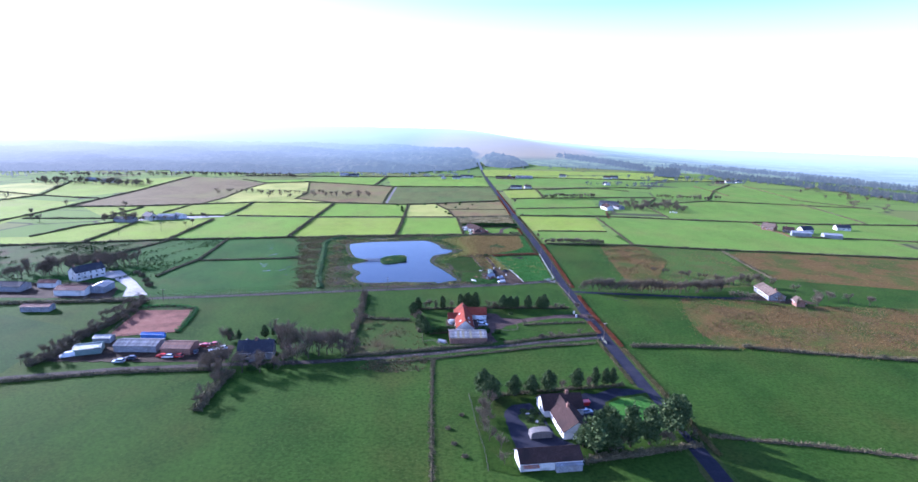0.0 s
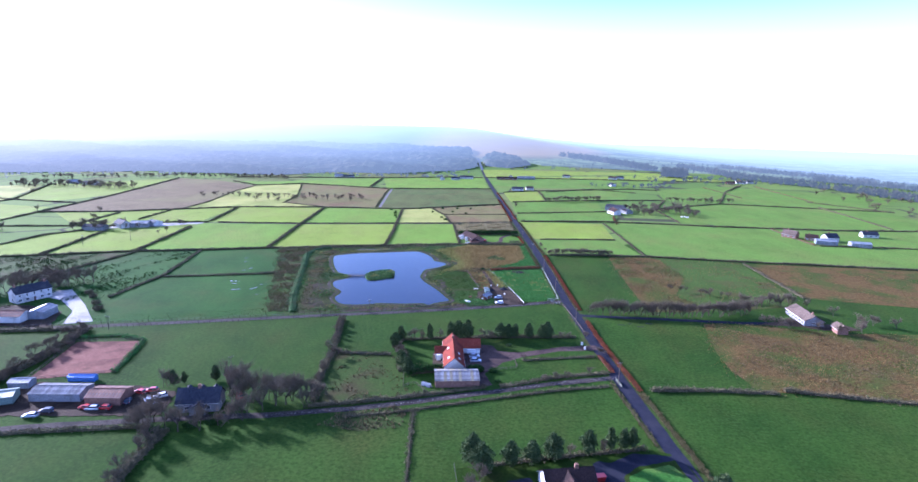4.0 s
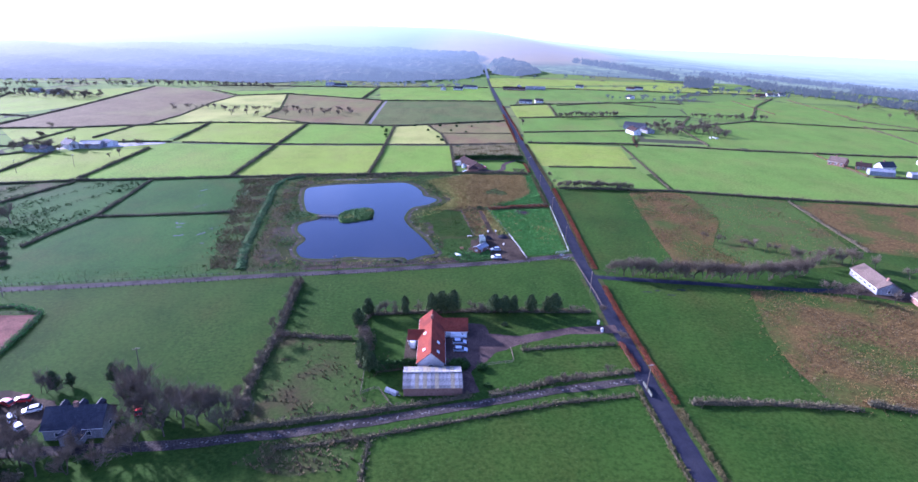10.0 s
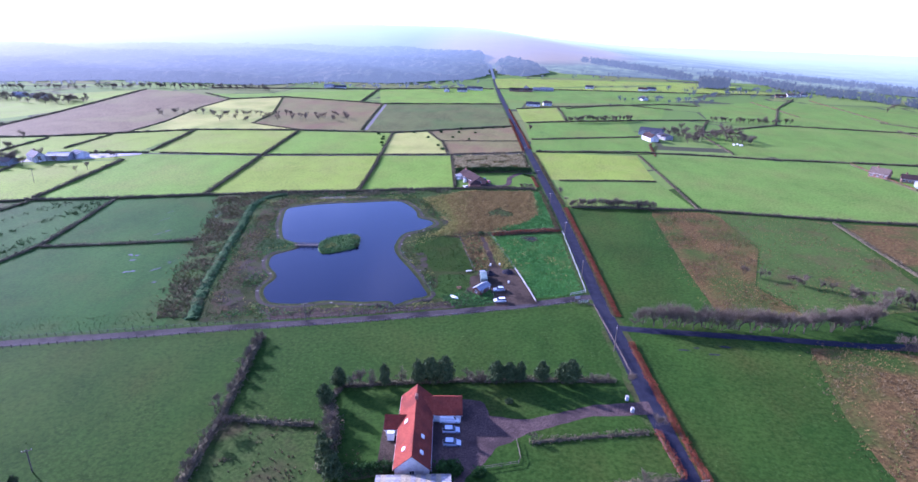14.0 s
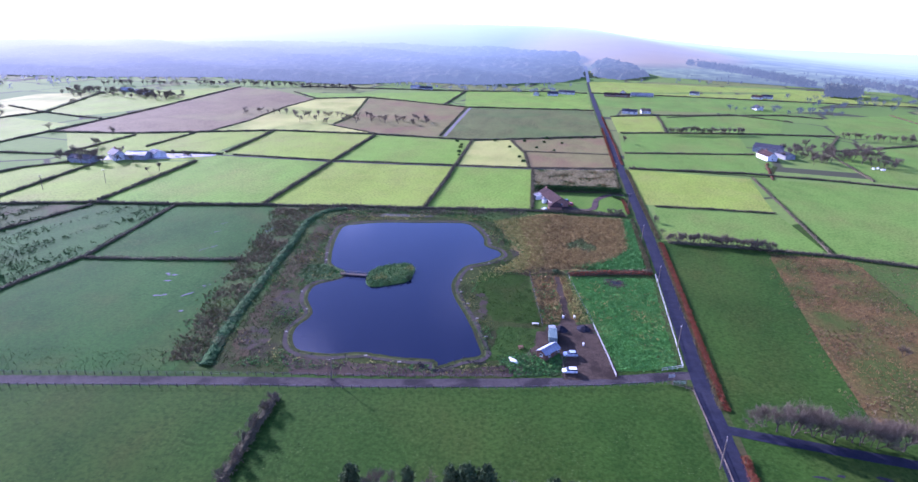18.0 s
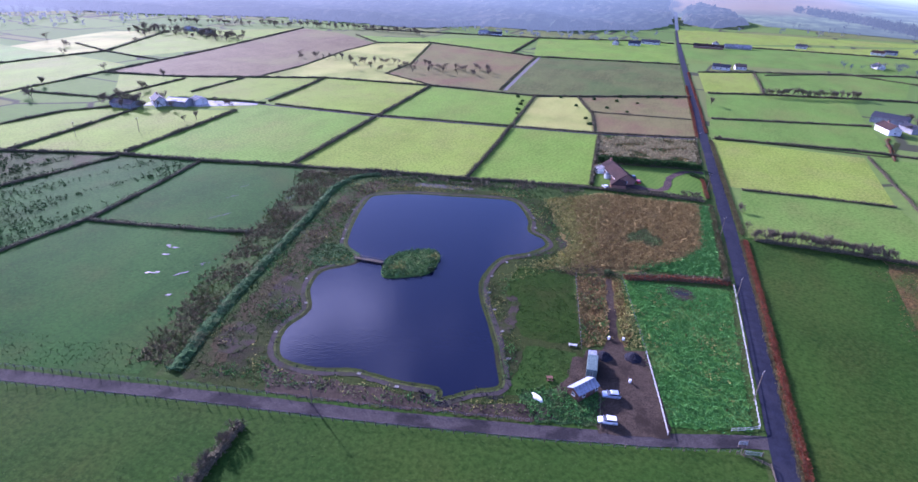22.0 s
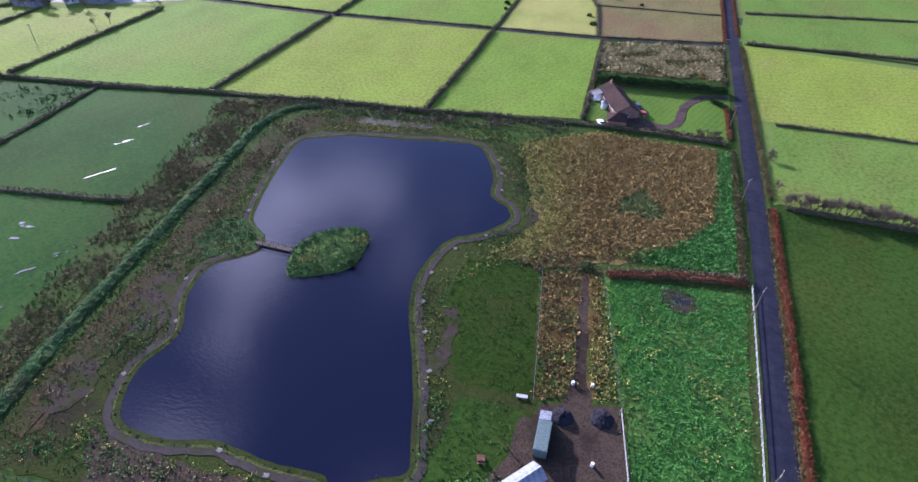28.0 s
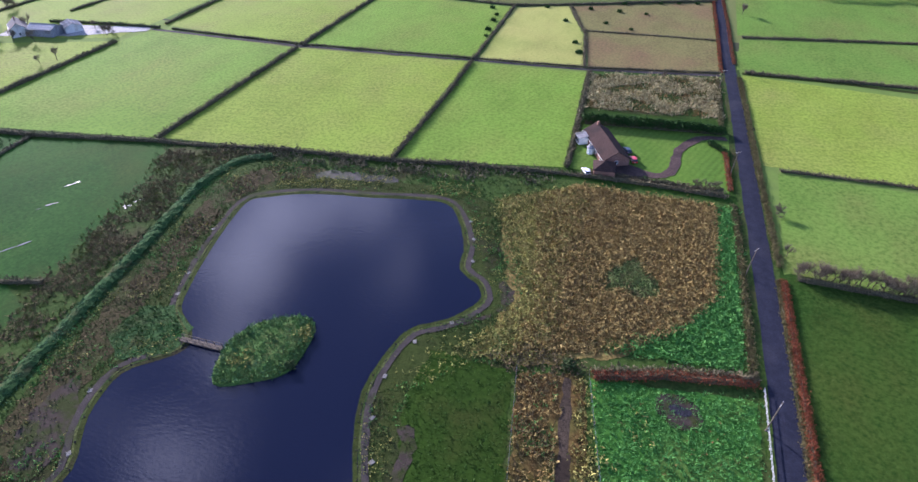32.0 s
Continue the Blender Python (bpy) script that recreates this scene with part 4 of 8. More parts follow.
def conifer(seed, height, width, label, mat="conifer", bushy=0.0):
    rng = np.random.default_rng(seed)
    tr = []
    tube((0, 0, -0.1), (0, 0, height * 0.55), height * 0.028, height * 0.012, 6, tr)
    k = 230
    u = rng.random(k)
    z = height * (0.20 + 0.80 * u)
    prof = np.sin(np.clip((u * 0.93 + 0.10), 0, 1) * math.pi) ** (0.55 + 0.25 * (1 - bushy)) * (1.0 - 0.35 * u)
    ang = rng.random(k) * 2 * math.pi
    lump = 1 + 0.45 * np.sin(ang * 2 + seed) * np.cos(u * 9 + seed) + rng.normal(size=k) * 0.22
    r = width / 2 * prof * lump * np.sqrt(rng.uniform(0.25, 1, size=k))
    c = np.stack([np.cos(ang) * r, np.sin(ang) * r, z], 1)
    tri = sprays(c, height * 0.060 + width * 0.04, 12, rng, lean=0.3)
    lim = []
    for i in rng.integers(0, k, size=12):
        tube((0, 0, z[i] * 0.75), c[i], 0.05, 0.02, 3, lim)
    root = thing("evergreen_tree", pose(0, 0, 0), label, "tree")
    for nm, t3, mt in (("trunk", np.concatenate(tr), M["bark"]), ("branchwork", np.concatenate(lim), M["bark"]), ("crown", tri, M[mat])):
        ob = new(nm, triangles(nm, t3, mt))
        ob.parent = root
    return root


def shrub(seed, size, label, mat="hedge"):
    rng = np.random.default_rng(seed)
    k = 60
    d = rng.normal(size=(k, 3))
    d /= np.linalg.norm(d, axis=1)[:, None]
    c = d * size * 0.5 * np.sqrt(rng.random(k))[:, None] * (1, 1, 0.75)
    c[:, 2] = np.abs(c[:, 2]) + size * 0.1
    stems = []
    for i in range(6):
        tube((0, 0, -0.05), c[i], 0.05, 0.015, 3, stems)
    root = thing("shrub", pose(0, 0, 0), label, "shrub")
    for nm, t3, mt in (("stem_cluster", np.concatenate(stems), M["bark"]), ("foliage", sprays(c, size * 0.22, 8, rng, lean=0.3), M[mat])):
        ob = new(nm, triangles(nm, t3, mt))
        ob.parent = root
    return root


CACHE = {}


def cached(key, maker, mat):
    """Mesh data made once and shared by alike pieces."""
    if key not in CACHE:
        bm = maker()
        me = bpy.data.meshes.new(key)
        bm.normal_update()
        bm.to_mesh(me)
        bm.free()
        me.materials.append(mat)
        CACHE[key] = me
    return CACHE[key]


def piece(name, key, maker, mat, parent, m, label=""):
    ob = new(name, cached(key, maker, mat))
    ob.parent = parent
    ob.matrix_basis = m
    return tagged(ob, label)


def window(parent, m, w, h, label=""):
    wkey = f"{w:.1f}x{h:.1f}"
    f = piece("window", "window_box" + wkey, lambda: box(-w / 2, w / 2, -0.02, 0.05, 0, h, 0.01), M["frame"], parent, m, label)
    n = 2 if w > 0.9 else 1
    pw = (w - 0.16) / n
    for i in range(n):
        x = -w / 2 + 0.08 + pw * (i + 0.5)
        piece("pane", "pane" + wkey, lambda: box(-pw / 2 + 0.02, pw / 2 - 0.02, 0.04, 0.07, 0.08, h - 0.08), M["glass"], f, pose(x, 0, 0))
    piece("sill", "sill" + wkey, lambda: box(-w / 2 - 0.08, w / 2 + 0.08, 0.02, 0.16, -0.08, -0.005), M["concrete"], f, pose(0, 0, 0))
    return f


def block(root, x, y, rz, L, W, hw, hr, wall, roof, wins=(0, 0), gable=True, over=0.35, door=True, hip=False, chimneys=()):
    """One ridged block of a building under root: the ridge runs along its own y."""
    base = pose(x, y, 0, 0, 0, rz)

    def put(name, bm, mat, label=""):
        ob = part(name, bm, mat, root, label)
        ob.matrix_basis = base
        return ob
    if hip:
        put("wall", box(-W / 2, W / 2, -L / 2, L / 2, -0.1, hw), wall)
        bm = bmesh.new()
        o = over
        b = [bm.verts.new(v) for v in ((-W / 2 - o, -L / 2 - o, hw - 0.05), (W / 2 + o, -L / 2 - o, hw - 0.05), (W / 2 + o, L / 2 + o, hw - 0.05), (-W / 2 - o, L / 2 + o, hw - 0.05))]
        k = max(L / 2 - W / 2, 0.01)
        t = [bm.verts.new((0, -k, hr)), bm.verts.new((0, k, hr))]
        for f in ((b[0], b[1], t[0]), (b[1], b[2], t[1], t[0]), (b[2], b[3], t[1]), (b[3], b[0], t[0], t[1]), (b[3], b[2], b[1], b[0])):
            bm.faces.new(f)
        put("roof", bm, roof)
    else:
        put("wall", prism([(-W / 2, -0.1), (W / 2, -0.1), (W / 2, hw), (0, hr - 0.12), (-W / 2, hw)], -L / 2, L / 2), wall)
        sl = (hr - hw) / (W / 2)
        e = W / 2 + over
        for s in (-1, 1):
            put("roof_slope", prism([(0, hr), (s * e, hr - sl * e), (s * e, hr - sl * e + 0.16), (0, hr + 0.16)], -L / 2 - over, L / 2 + over), roof)
            put("gutter", box(s * e - 0.06, s * e + 0.06, -L / 2 - over, L / 2 + over, hr - sl * e - 0.10, hr - sl * e + 0.0), M["frame"])
        put("ridge_cap", prism([(-0.18, hr + 0.10), (0, hr + 0.24), (0.18, hr + 0.10)], -L / 2 - over, L / 2 + over), roof)
    for cy in chimneys:
        c = put("chimney", box(-0.35, 0.35, cy - 0.5, cy + 0.5, hr - 0.6, hr + 1.1, 0.03), M["brick"])
        for q in (-0.22, 0.22):
            part("pot", cylinder(0.12, 0.10, hr + 1.1, hr + 1.4, 8, at=(0, cy + q)), M["brick"], c)
    for s, n in zip((-1, 1), wins):
        for i in range(n):
            yy = -L / 2 + L * (i + 0.5) / n
            if door and s == 1 and i == n // 2:
                piece("door", "door", lambda: box(-0.48, 0.48, -0.02, 0.06, 0, 2.05, 0.01), M["door"], root, base @ pose(W / 2, yy, 0.05, 0, 0, -90), "dark panelled front door")
            else:
                window(root, base @ pose(s * W / 2, yy, 0.95, 0, 0, -90 * s), 1.5, 1.1)
    if gable and wins != (0, 0):
        window(root, base @ pose(0, -L / 2, 0.95, 0, 0, 180), 1.2, 1.1)
        window(root, base @ pose(0, L / 2, 0.95), 1.2, 1.1)
    return base


def sheet_shed(root, x, y, rz, L, W, hw, hr, wall, roof, rooflights=(), alt=None):
    """A shed whose roof is laid of single corrugated sheets; the ridge runs along its own y."""
    base = pose(x, y, 0, 0, 0, rz)
    wl_ = part("wall", prism([(-W / 2, -0.1), (W / 2, -0.1), (W / 2, hw), (0, hr - 0.08), (-W / 2, hw)], -L / 2, L / 2), wall, root)
    wl_.matrix_basis = base
    n = max(int(L / 1.0), 3)
    run = math.hypot(W / 2 + 0.25, (hr - hw) * (1 + 0.5 / W))
    pit = math.degrees(math.atan2(hr - hw, W / 2))
    wd = (L + 0.4) / n

    def corrugated():
        bm = bmesh.new()
        k = 9
        rows = []
        for j in range(2):
            rows.append([bm.verts.new((run * j, wd * (i / (k - 1) - 0.5) * 1.03, 0.03 * (i % 2) + 0.05)) for i in range(k)])
        for i in range(k - 1):
            bm.faces.new((rows[0][i], rows[1][i], rows[1][i + 1], rows[0][i + 1]))
        r = bmesh.ops.extrude_face_region(bm, geom=bm.faces[:])
        bmesh.ops.translate(bm, verts=[v for v in r["geom"] if isinstance(v, bmesh.types.BMVert)], vec=(0, 0, -0.03))
        bmesh.ops.recalc_face_normals(bm, faces=bm.faces[:])
        return bm
    for s in (0, 1):
        for i in range(n):
            yy = -L / 2 - 0.2 + wd * (i + 0.5)
            key = f"sheet{run:.2f}_{wd:.2f}"
            lit = (s, i) in rooflights
            mt = M["sheet_clear"] if lit else alt[1] if alt and (s, i) in alt[0] else roof
            m = base @ pose(0, yy, hr, 0, 0, 180 * (1 - s)) @ pose(0, 0, 0, 0, pit, 0)
            piece("roof_sheet", key + mt.name, corrugated, mt, root, m)
    cap = part("ridge_cap", prism([(-0.25, hr + 0.04), (0, hr + 0.2), (0.25, hr + 0.04)], -L / 2 - 0.2, L / 2 + 0.2), roof, root)
    cap.matrix_basis = base
    return base


def car(paint, label, m, van=False, estate=False):
    root = thing("van" if van else "car", m, label, "van" if van else "car")
    L, W = (4.9, 1.9) if van else (4.15, 1.72)
    h = L / 2
    if van:
        low = [(-h, 0.3), (h, 0.3), (h, 0.85), (h - 0.25, 1.05), (h - 0.95, 1.15), (-h, 1.15)]
        top = [(-h + 0.03, 1.14), (h - 0.95, 1.14), (h - 1.55, 1.85), (h - 1.9, 1.98), (-h + 0.08, 1.98)]
    else:
        low = [(-h, 0.3), (h, 0.28), (h, 0.62), (h - 0.15, 0.75), (h - 1.05, 0.92), (-h + 0.05, 0.95), (-h, 0.8)]
        bk = -h + (0.1 if estate else 0.35)
        top = [(-h + 0.03, 0.93), (h - 1.0, 0.90), (h - 1.75, 1.40), (bk + 0.3, 1.45), (bk, 1.38)]
    turn = pose(0, 0, 0, 0, 0, 90)

    def put(name, bm, mat, label=""):
        bmesh.ops.transform(bm, matrix=turn, verts=bm.verts[:])
        return part(name, bm, mat, root, label)
    b = prism(low, -W / 2, W / 2)
    bmesh.ops.bevel(b, geom=b.edges[:], offset=0.06, segments=1, affect="EDGES")
    put("body", b, paint)
    g = prism(top, -W / 2 + 0.09, W / 2 - 0.09)
    bmesh.ops.bevel(g, geom=g.edges[:], offset=0.05, segments=1, affect="EDGES")
    put("glasshouse", g, paint if van else M["glass"])
    zt = 1.98 if van else 1.44
    if van:
        put("windscreen", prism([(h - 0.93, 1.18), (h - 1.5, 1.83), (h - 1.53, 1.80), (h - 0.96, 1.15)], -W / 2 + 0.15, W / 2 - 0.15), M["glass"])
    else:
        put("roof_panel", box(-h + (0.25 if estate else 0.6), h - 1.8, -W / 2 + 0.13, W / 2 - 0.13, zt - 0.04, zt + 0.03, 0.02), paint)
    for s in (-1, 1):
        put("headlight", box(h - 0.12, h + 0.02, s * 0.6 - 0.2, s * 0.6 + 0.2, 0.55, 0.7, 0.02), M["lens"])
        put("tail_light", box(-h - 0.02, -h + 0.08, s * 0.68 - 0.12, s * 0.68 + 0.12, 0.6, 0.85, 0.02), M["car_red"])
        put("wing_mirror", box(h - 1.25, h - 1.1, s * (W / 2 + 0.09) - 0.08, s * (W / 2 + 0.09) + 0.08, 0.9, 1.03, 0.02), paint)
        for px in (-h + 0.75, h - 0.78):
            def tyre(r=0.32, w=0.2):
                bm = bmesh.new()
                bmesh.ops.create_cone(bm, cap_ends=True, segments=14, radius1=r, radius2=r, depth=w)
                return bm
            mm = pose(-s * (W / 2 - 0.08), px, 0.32, 0, 90, 0)
            wh = piece("wheel", "tyre", tyre, M["tyre"], root, mm)
            piece("rim", "rim", lambda: tyre(0.19, 0.215), M["rim"], wh, pose(0, 0, 0))
    put("number_plate", box(-h - 0.03, -h, -0.26, 0.26, 0.42, 0.53), M["frame"])
    return root


def fence(pts, spacing, h, label, wood="post_wood", rails=(), r=0.06, wires=(), category="fence", tilt=3.0):
    """Posts along a line, with boards or wires between them."""
    c = smooth_line(pts, spacing)
    root = thing("fence", pose(c[0][0], c[0][1], 0), label, category)
    o = c[0]
    rng = np.random.default_rng(len(c))
    for x, y in c:
        piece("post", f"post{h}{r}{wood}", lambda: box(-r, r, -r, r, -0.2, h, 0.015), M[wood], root, pose(x - o[0], y - o[1], rise(x, y), *rng.uniform(-tilt, tilt, 2), rng.uniform(0, 90)))
    for z, tall in rails:
        for a, b in zip(c[:-1], c[1:]):
            d = b - a
            ln = float(np.hypot(*d))
            piece("rail", f"rail{ln:.1f}{tall}{wood}", lambda: box(0, ln, -0.025, 0.025, -tall / 2, tall / 2), M[wood], root, pose(a[0] - o[0], a[1] - o[1], z, 0, 0, math.degrees(math.atan2(d[1], d[0]))))
    for z in wires:
        tri = []
        for a, b in zip(c[:-1], c[1:]):
            tube((*(a - o), z), (*(b - o), z), 0.012, 0.012, 3, tri)
        ob = new("wire", triangles("wire", np.concatenate(tri), M["rope"]))
        ob.parent = root
    return root


def gate(x, y, rz, w, label="galvanised field gate between posts"):
    root = thing("field_gate", pose(x, y, 0, 0, 0, rz), label, "gate")
    for z in (0.25, 0.5, 0.75, 1.0, 1.2):
        part("bar", box(0, w, -0.02, 0.02, z - 0.02, z + 0.02), M["steel"], root)
    for s in (0, w / 2, w):
        part("upright", box(s - 0.03, s + 0.03, -0.025, 0.025, 0.2, 1.22), M["steel"], root)
    for s in (-0.15, w + 0.15):
        part("gate_post", box(s - 0.09, s + 0.09, -0.09, 0.09, -0.2, 1.4, 0.02), M["post_wood"], root)
    return root


def pole(x, y, h, label="grey wooden telegraph pole with crossarm beside the road"):
    root = thing("telegraph_pole", pose(x, y, 0, 0, 1.5, x * 7 % 90), label, "pole")
    part("shaft", cylinder(0.15, 0.10, -0.3, h, 8), M["post_wood"], root)
    part("crossarm", box(-0.9, 0.9, -0.06, 0.06, h - 0.55, h - 0.42), M["post_wood"], root)
    for s in (-0.8, -0.3, 0.3, 0.8):
        part("insulator", cylinder(0.05, 0.04, h - 0.42, h - 0.26, 6, at=(s, 0)), M["frame"], root)
    return root


# ---- pond surroundings ----
def band(name, line, width, z, mat, label, category="path", closed=True, out=0.0):
    """A strip that follows a line at a distance to its outer side."""
    c = np.asarray(line, float)
    t = (np.roll(c, -1, 0) - np.roll(c, 1, 0)) if closed else np.gradient(c, axis=0)
    t /= np.linalg.norm(t, axis=1)[:, None] + 1e-9
    n = np.stack([-t[:, 1], t[:, 0]], 1)
    k = len(c)
    j = RNG.uniform(-0.15, 0.15, size=(k, 2)) * min(width, 2)
    a, b = c + n * (out + j[:, :1]), c + n * (out + width + j[:, 1:])
    LAYER[0] += 1
    zz = z + 0.0006 * LAYER[0]
    v = np.concatenate([np.c_[a, np.full(k, zz)], np.c_[b, np.full(k, zz)]])
    f = [(i, (i + 1) % k, k + (i + 1) % k, k + i) for i in range(k if closed else k - 1)]
    me = mesh_from(name, v.tolist(), f, mat)
    if me.polygons[0].normal.z < 0:
        me.flip_normals()
    return tagged(new(name, me), label, category, "", "structure")


def stuff(name, tri, mat, label, category):
    return tagged(new(name, triangles(name, tri, mat)), label, category, "", "stuff")


def flat3(p, z=0.0):
    return np.c_[p, np.full(len(p), z)]


sheet("bank", [(-150, 418), (-120, 428), (-84, 434), (-68, 426), (-57, 398), (-54, 372), (-44, 340), (-42, 313), (-52, 304), (-85, 297), (-124, 290), (-134, 290), (-140, 330), (-150, 372)], 0.035, M["mud"], "muddy worn ground round the pond", "ground", uneven=0.8)
sheet("lawn", [(-70, 372), (-52, 372), (-45, 336), (-60, 334), (-66, 345), (-70, 356)], 0.045, M["lawn"], "smooth green lawn beside the pond", "grass", uneven=0.5)
sheet("lawn", [(-58, 331), (-45, 333), (-45, 322), (-52, 312), (-60, 311), (-58, 320)], 0.045, M["pasture"], "tufted green grass by the hut", "grass", uneven=0.5)
sheet("lawn", [(-56, 313), (-46, 318), (-37, 319), (-36, 309), (-51, 305)], 0.045, M["grass_bank"], "rough bright grass mound by the lane", "grass", uneven=0.4)
sheet("lawn", [(-28.6, 340), (-36.9, 375.5), (-5, 381), (-5, 319), (-22.6, 314)], 0.045, M["lush"], "lush uneven green grass behind the white fence", "grass", uneven=0.4)
sheet("lawn", [(-36, 384), (-22, 386), (-7, 388), (-7, 450), (-11, 450), (-12, 410), (-19, 397)], 0.05, M["lush"], "strip of lush grass beside the reeds", "grass", uneven=0.6)
sheet("reed_bed", [(-72, 432), (-52, 448), (-12, 450), (-12, 410), (-19, 397), (-30, 384), (-51, 374), (-62, 373), (-58, 392), (-66, 412)], 0.055, M["reed_floor"], "bed of dry brown rushes", "reeds", uneven=0.8)
sheet("clearing", [(-38, 404), (-33, 405), (-29, 402), (-25, 406), (-26, 411), (-31, 418), (-36, 414), (-39, 409)], 0.07, M["bank_grass"], "pale green clearing among the rushes", "grass", uneven=0.6)
sheet("reed_bed", [(-51, 372), (-38, 376), (-32, 346), (-33, 340), (-44, 336)], 0.05, M["rushes"], "rough brown plot between two fences", "reeds", uneven=0.5)
sheet("track", [(-42, 374), (-40, 374), (-35.5, 344), (-33, 338), (-39, 336), (-38, 345)], 0.065, M["gravel"], "worn earth track through the rough plot", "track", uneven=0.35)
sheet("car_park", [(-43, 335), (-28, 340), (-22, 314), (-22, 310.5), (-37, 306.5), (-38, 320), (-43, 322)], 0.075, M["gravel"], "packed gravel car park beside the hut", "car park", uneven=0.25)
sheet("track", [(-118, 301), (-100, 301), (-86, 303), (-74, 302.5), (-58, 308), (-50, 311), (-46, 308), (-51, 305), (-85, 297.5), (-110, 292)], 0.06, M["gravel"], "bare gravel strip between pond and lane", "track", uneven=0.5)
sheet("pool", [(-130, 424), (-118, 427), (-104, 430), (-106, 433), (-122, 431), (-131, 428)], 0.075, M["mudwater"], "shallow muddy pool behind the pond", "pool", uneven=0.5)
for px, py, a, b, r in ((-176, 325, 3.0, 1.0, 20), (-184, 341, 3.4, 1.1, 10), (-180, 336, 2.5, 0.6, 30), (-167, 328, 3.0, 0.5, 60), (-165, 335, 2.4, 0.5, 50), (-194, 384, 4.0, 0.35, 60), (-186, 366, 5.2, 0.3, 62), (-161, 317, 2.2, 0.5, 55), (-197, 395, 3.4, 0.3, 64), (-172, 392, 1.6, 0.9, 20), (-171, 396, 2.2, 0.5, 70)):
    a, b = a * 0.75, b * 0.8
    for bit in range(4):
        an = np.linspace(0, 2 * math.pi, 15)[:-1]
        q = np.stack([np.cos(an) * a * RNG.uniform(0.25, 0.6), np.sin(an) * b * RNG.uniform(0.3, 0.9)], 1) * RNG.uniform(0.45, 1.25, size=(14, 1)) + (RNG.uniform(-a, a), RNG.normal() * b * 0.6)
        co, si = math.cos(radians(r)), math.sin(radians(r))
        sheet("puddle", (q @ np.array([[co, si], [-si, co]]) + (px, py)).tolist(), 0.07, M["puddle"], "shallow puddle lying on wet grass", "puddle")

band("shore", shore, 0.5, 0.10, M["bank_grass"], "narrow rim of bleached grass at the water's edge", "grass")
band("shore_path", shore, 1.4, 0.085, M["stone"], "gravel path running round the pond", "path", out=0.5)
band("shore_bed", shore, -1.0, 0.06, M["mud"], "dark wet margin of the pond", "ground")

# banks of rough vegetation west of the pond
rg = np.random.default_rng(21)
BANK = curved([(-150, 431), (-158, 424), (-160, 408), (-154, 378), (-148, 346), (-142, 316), (-137, 298), (-135, 291)], n=8)
core, bc, bn_, bz, bh = sweep(BANK, 3.0, 1.0, rg, 1.0, 0.25)
tagged(new("grass_bank", triangles("grass_bank", core, M["grass_bank"])), "long grassy bank west of the pond", "bank", "", "structure")
k = len(bc) * 64
s_ = rg.integers(0, len(bc), k)
u_ = rg.normal(size=k) * 0.42
p = bc[s_] + bn_[s_] * (u_ * 2.6)[:, None] + rg.normal(size=(k, 2)) * 0.3
stuff("tall_grass", blades(np.c_[p, bh[s_] * np.clip(0.9 - np.abs(u_) * 1.3, 0, 1)], rg.uniform(0.14, 0.34, k), 0.10, 4, rg, 1.8), M["bank_blade"], "pale blue-green grass on the long bank", "grass")
sheet("heath_strip", [(-147, 427), (-154, 410), (-149, 380), (-143, 346), (-137, 316), (-132, 296), (-127, 294), (-127, 312), (-131, 330), (-133, 346), (-139, 366), (-143, 388), (-146, 404), (-142, 416), (-132, 424), (-128, 430)], 0.065, M["dark_heath"], "dark brown heathy ground below the bank", "ground", uneven=1.2)
SCRUB = [(-139, 293), (-146, 318), (-152, 346), (-158, 378), (-163, 408), (-160, 425), (-150, 434), (-172, 428), (-186, 424), (-178, 408), (-174, 392), (-169, 372), (-163, 352), (-159, 334), (-153, 312), (-147, 294), (-146, 290)]
sheet("scrub_ground", SCRUB, 0.06, M["rough"], "brown and green ground under the scrub", "ground", uneven=1.2)


def loose(poly, dn, spill=1.6):
    """Places in a patch whose edge frays and whose middle is uneven."""
    q = scatter(poly, dn, rg) 
    q = q + rg.normal(size=q.shape) * spill
    return q


def patchy(q, size, keep):
    w = np.sin(q[:, 0] / size + 1.7 * np.sin(q[:, 1] / size * 0.8)) + np.sin(q[:, 1] / size * 1.1 + 1.3 * np.sin(q[:, 0] / size * 0.7 + 2))
    return q[w + rg.normal(size=len(q)) * 0.5 > keep]


def dry(q, margin=0.8):
    """Only the places outside the pond."""
    c0 = np.mean(shore, 0)
    return q[~inside(q, shore) & ~inside(c0 + (q - c0) * (1 - margin / 40), shore)]


p = patchy(loose(SCRUB, 3.0), 3.0, -0.6)
stuff("bracken", blades(flat3(p), rg.uniform(0.3, 0.8, len(p)), 0.11, 7, rg, 1.8), M["bracken"], "dead brown bracken and bramble along the ditch", "bracken")
p = patchy(loose(SCRUB, 1.0, 2.0), 2.6, 0.2)
stuff("rushes", blades(flat3(p), rg.uniform(0.4, 0.9, len(p)), 0.09, 7, rg, 1.3), M["straw"], "pale straw-coloured grass among the bracken", "rushes")
p = patchy(loose(SCRUB, 1.2, 2.2), 4.0, 0.2)
stuff("tall_grass", blades(flat3(p), rg.uniform(0.4, 0.9, len(p)), 0.11, 6, rg, 1.0), M["olive"], "rank olive grass among the bracken", "grass")
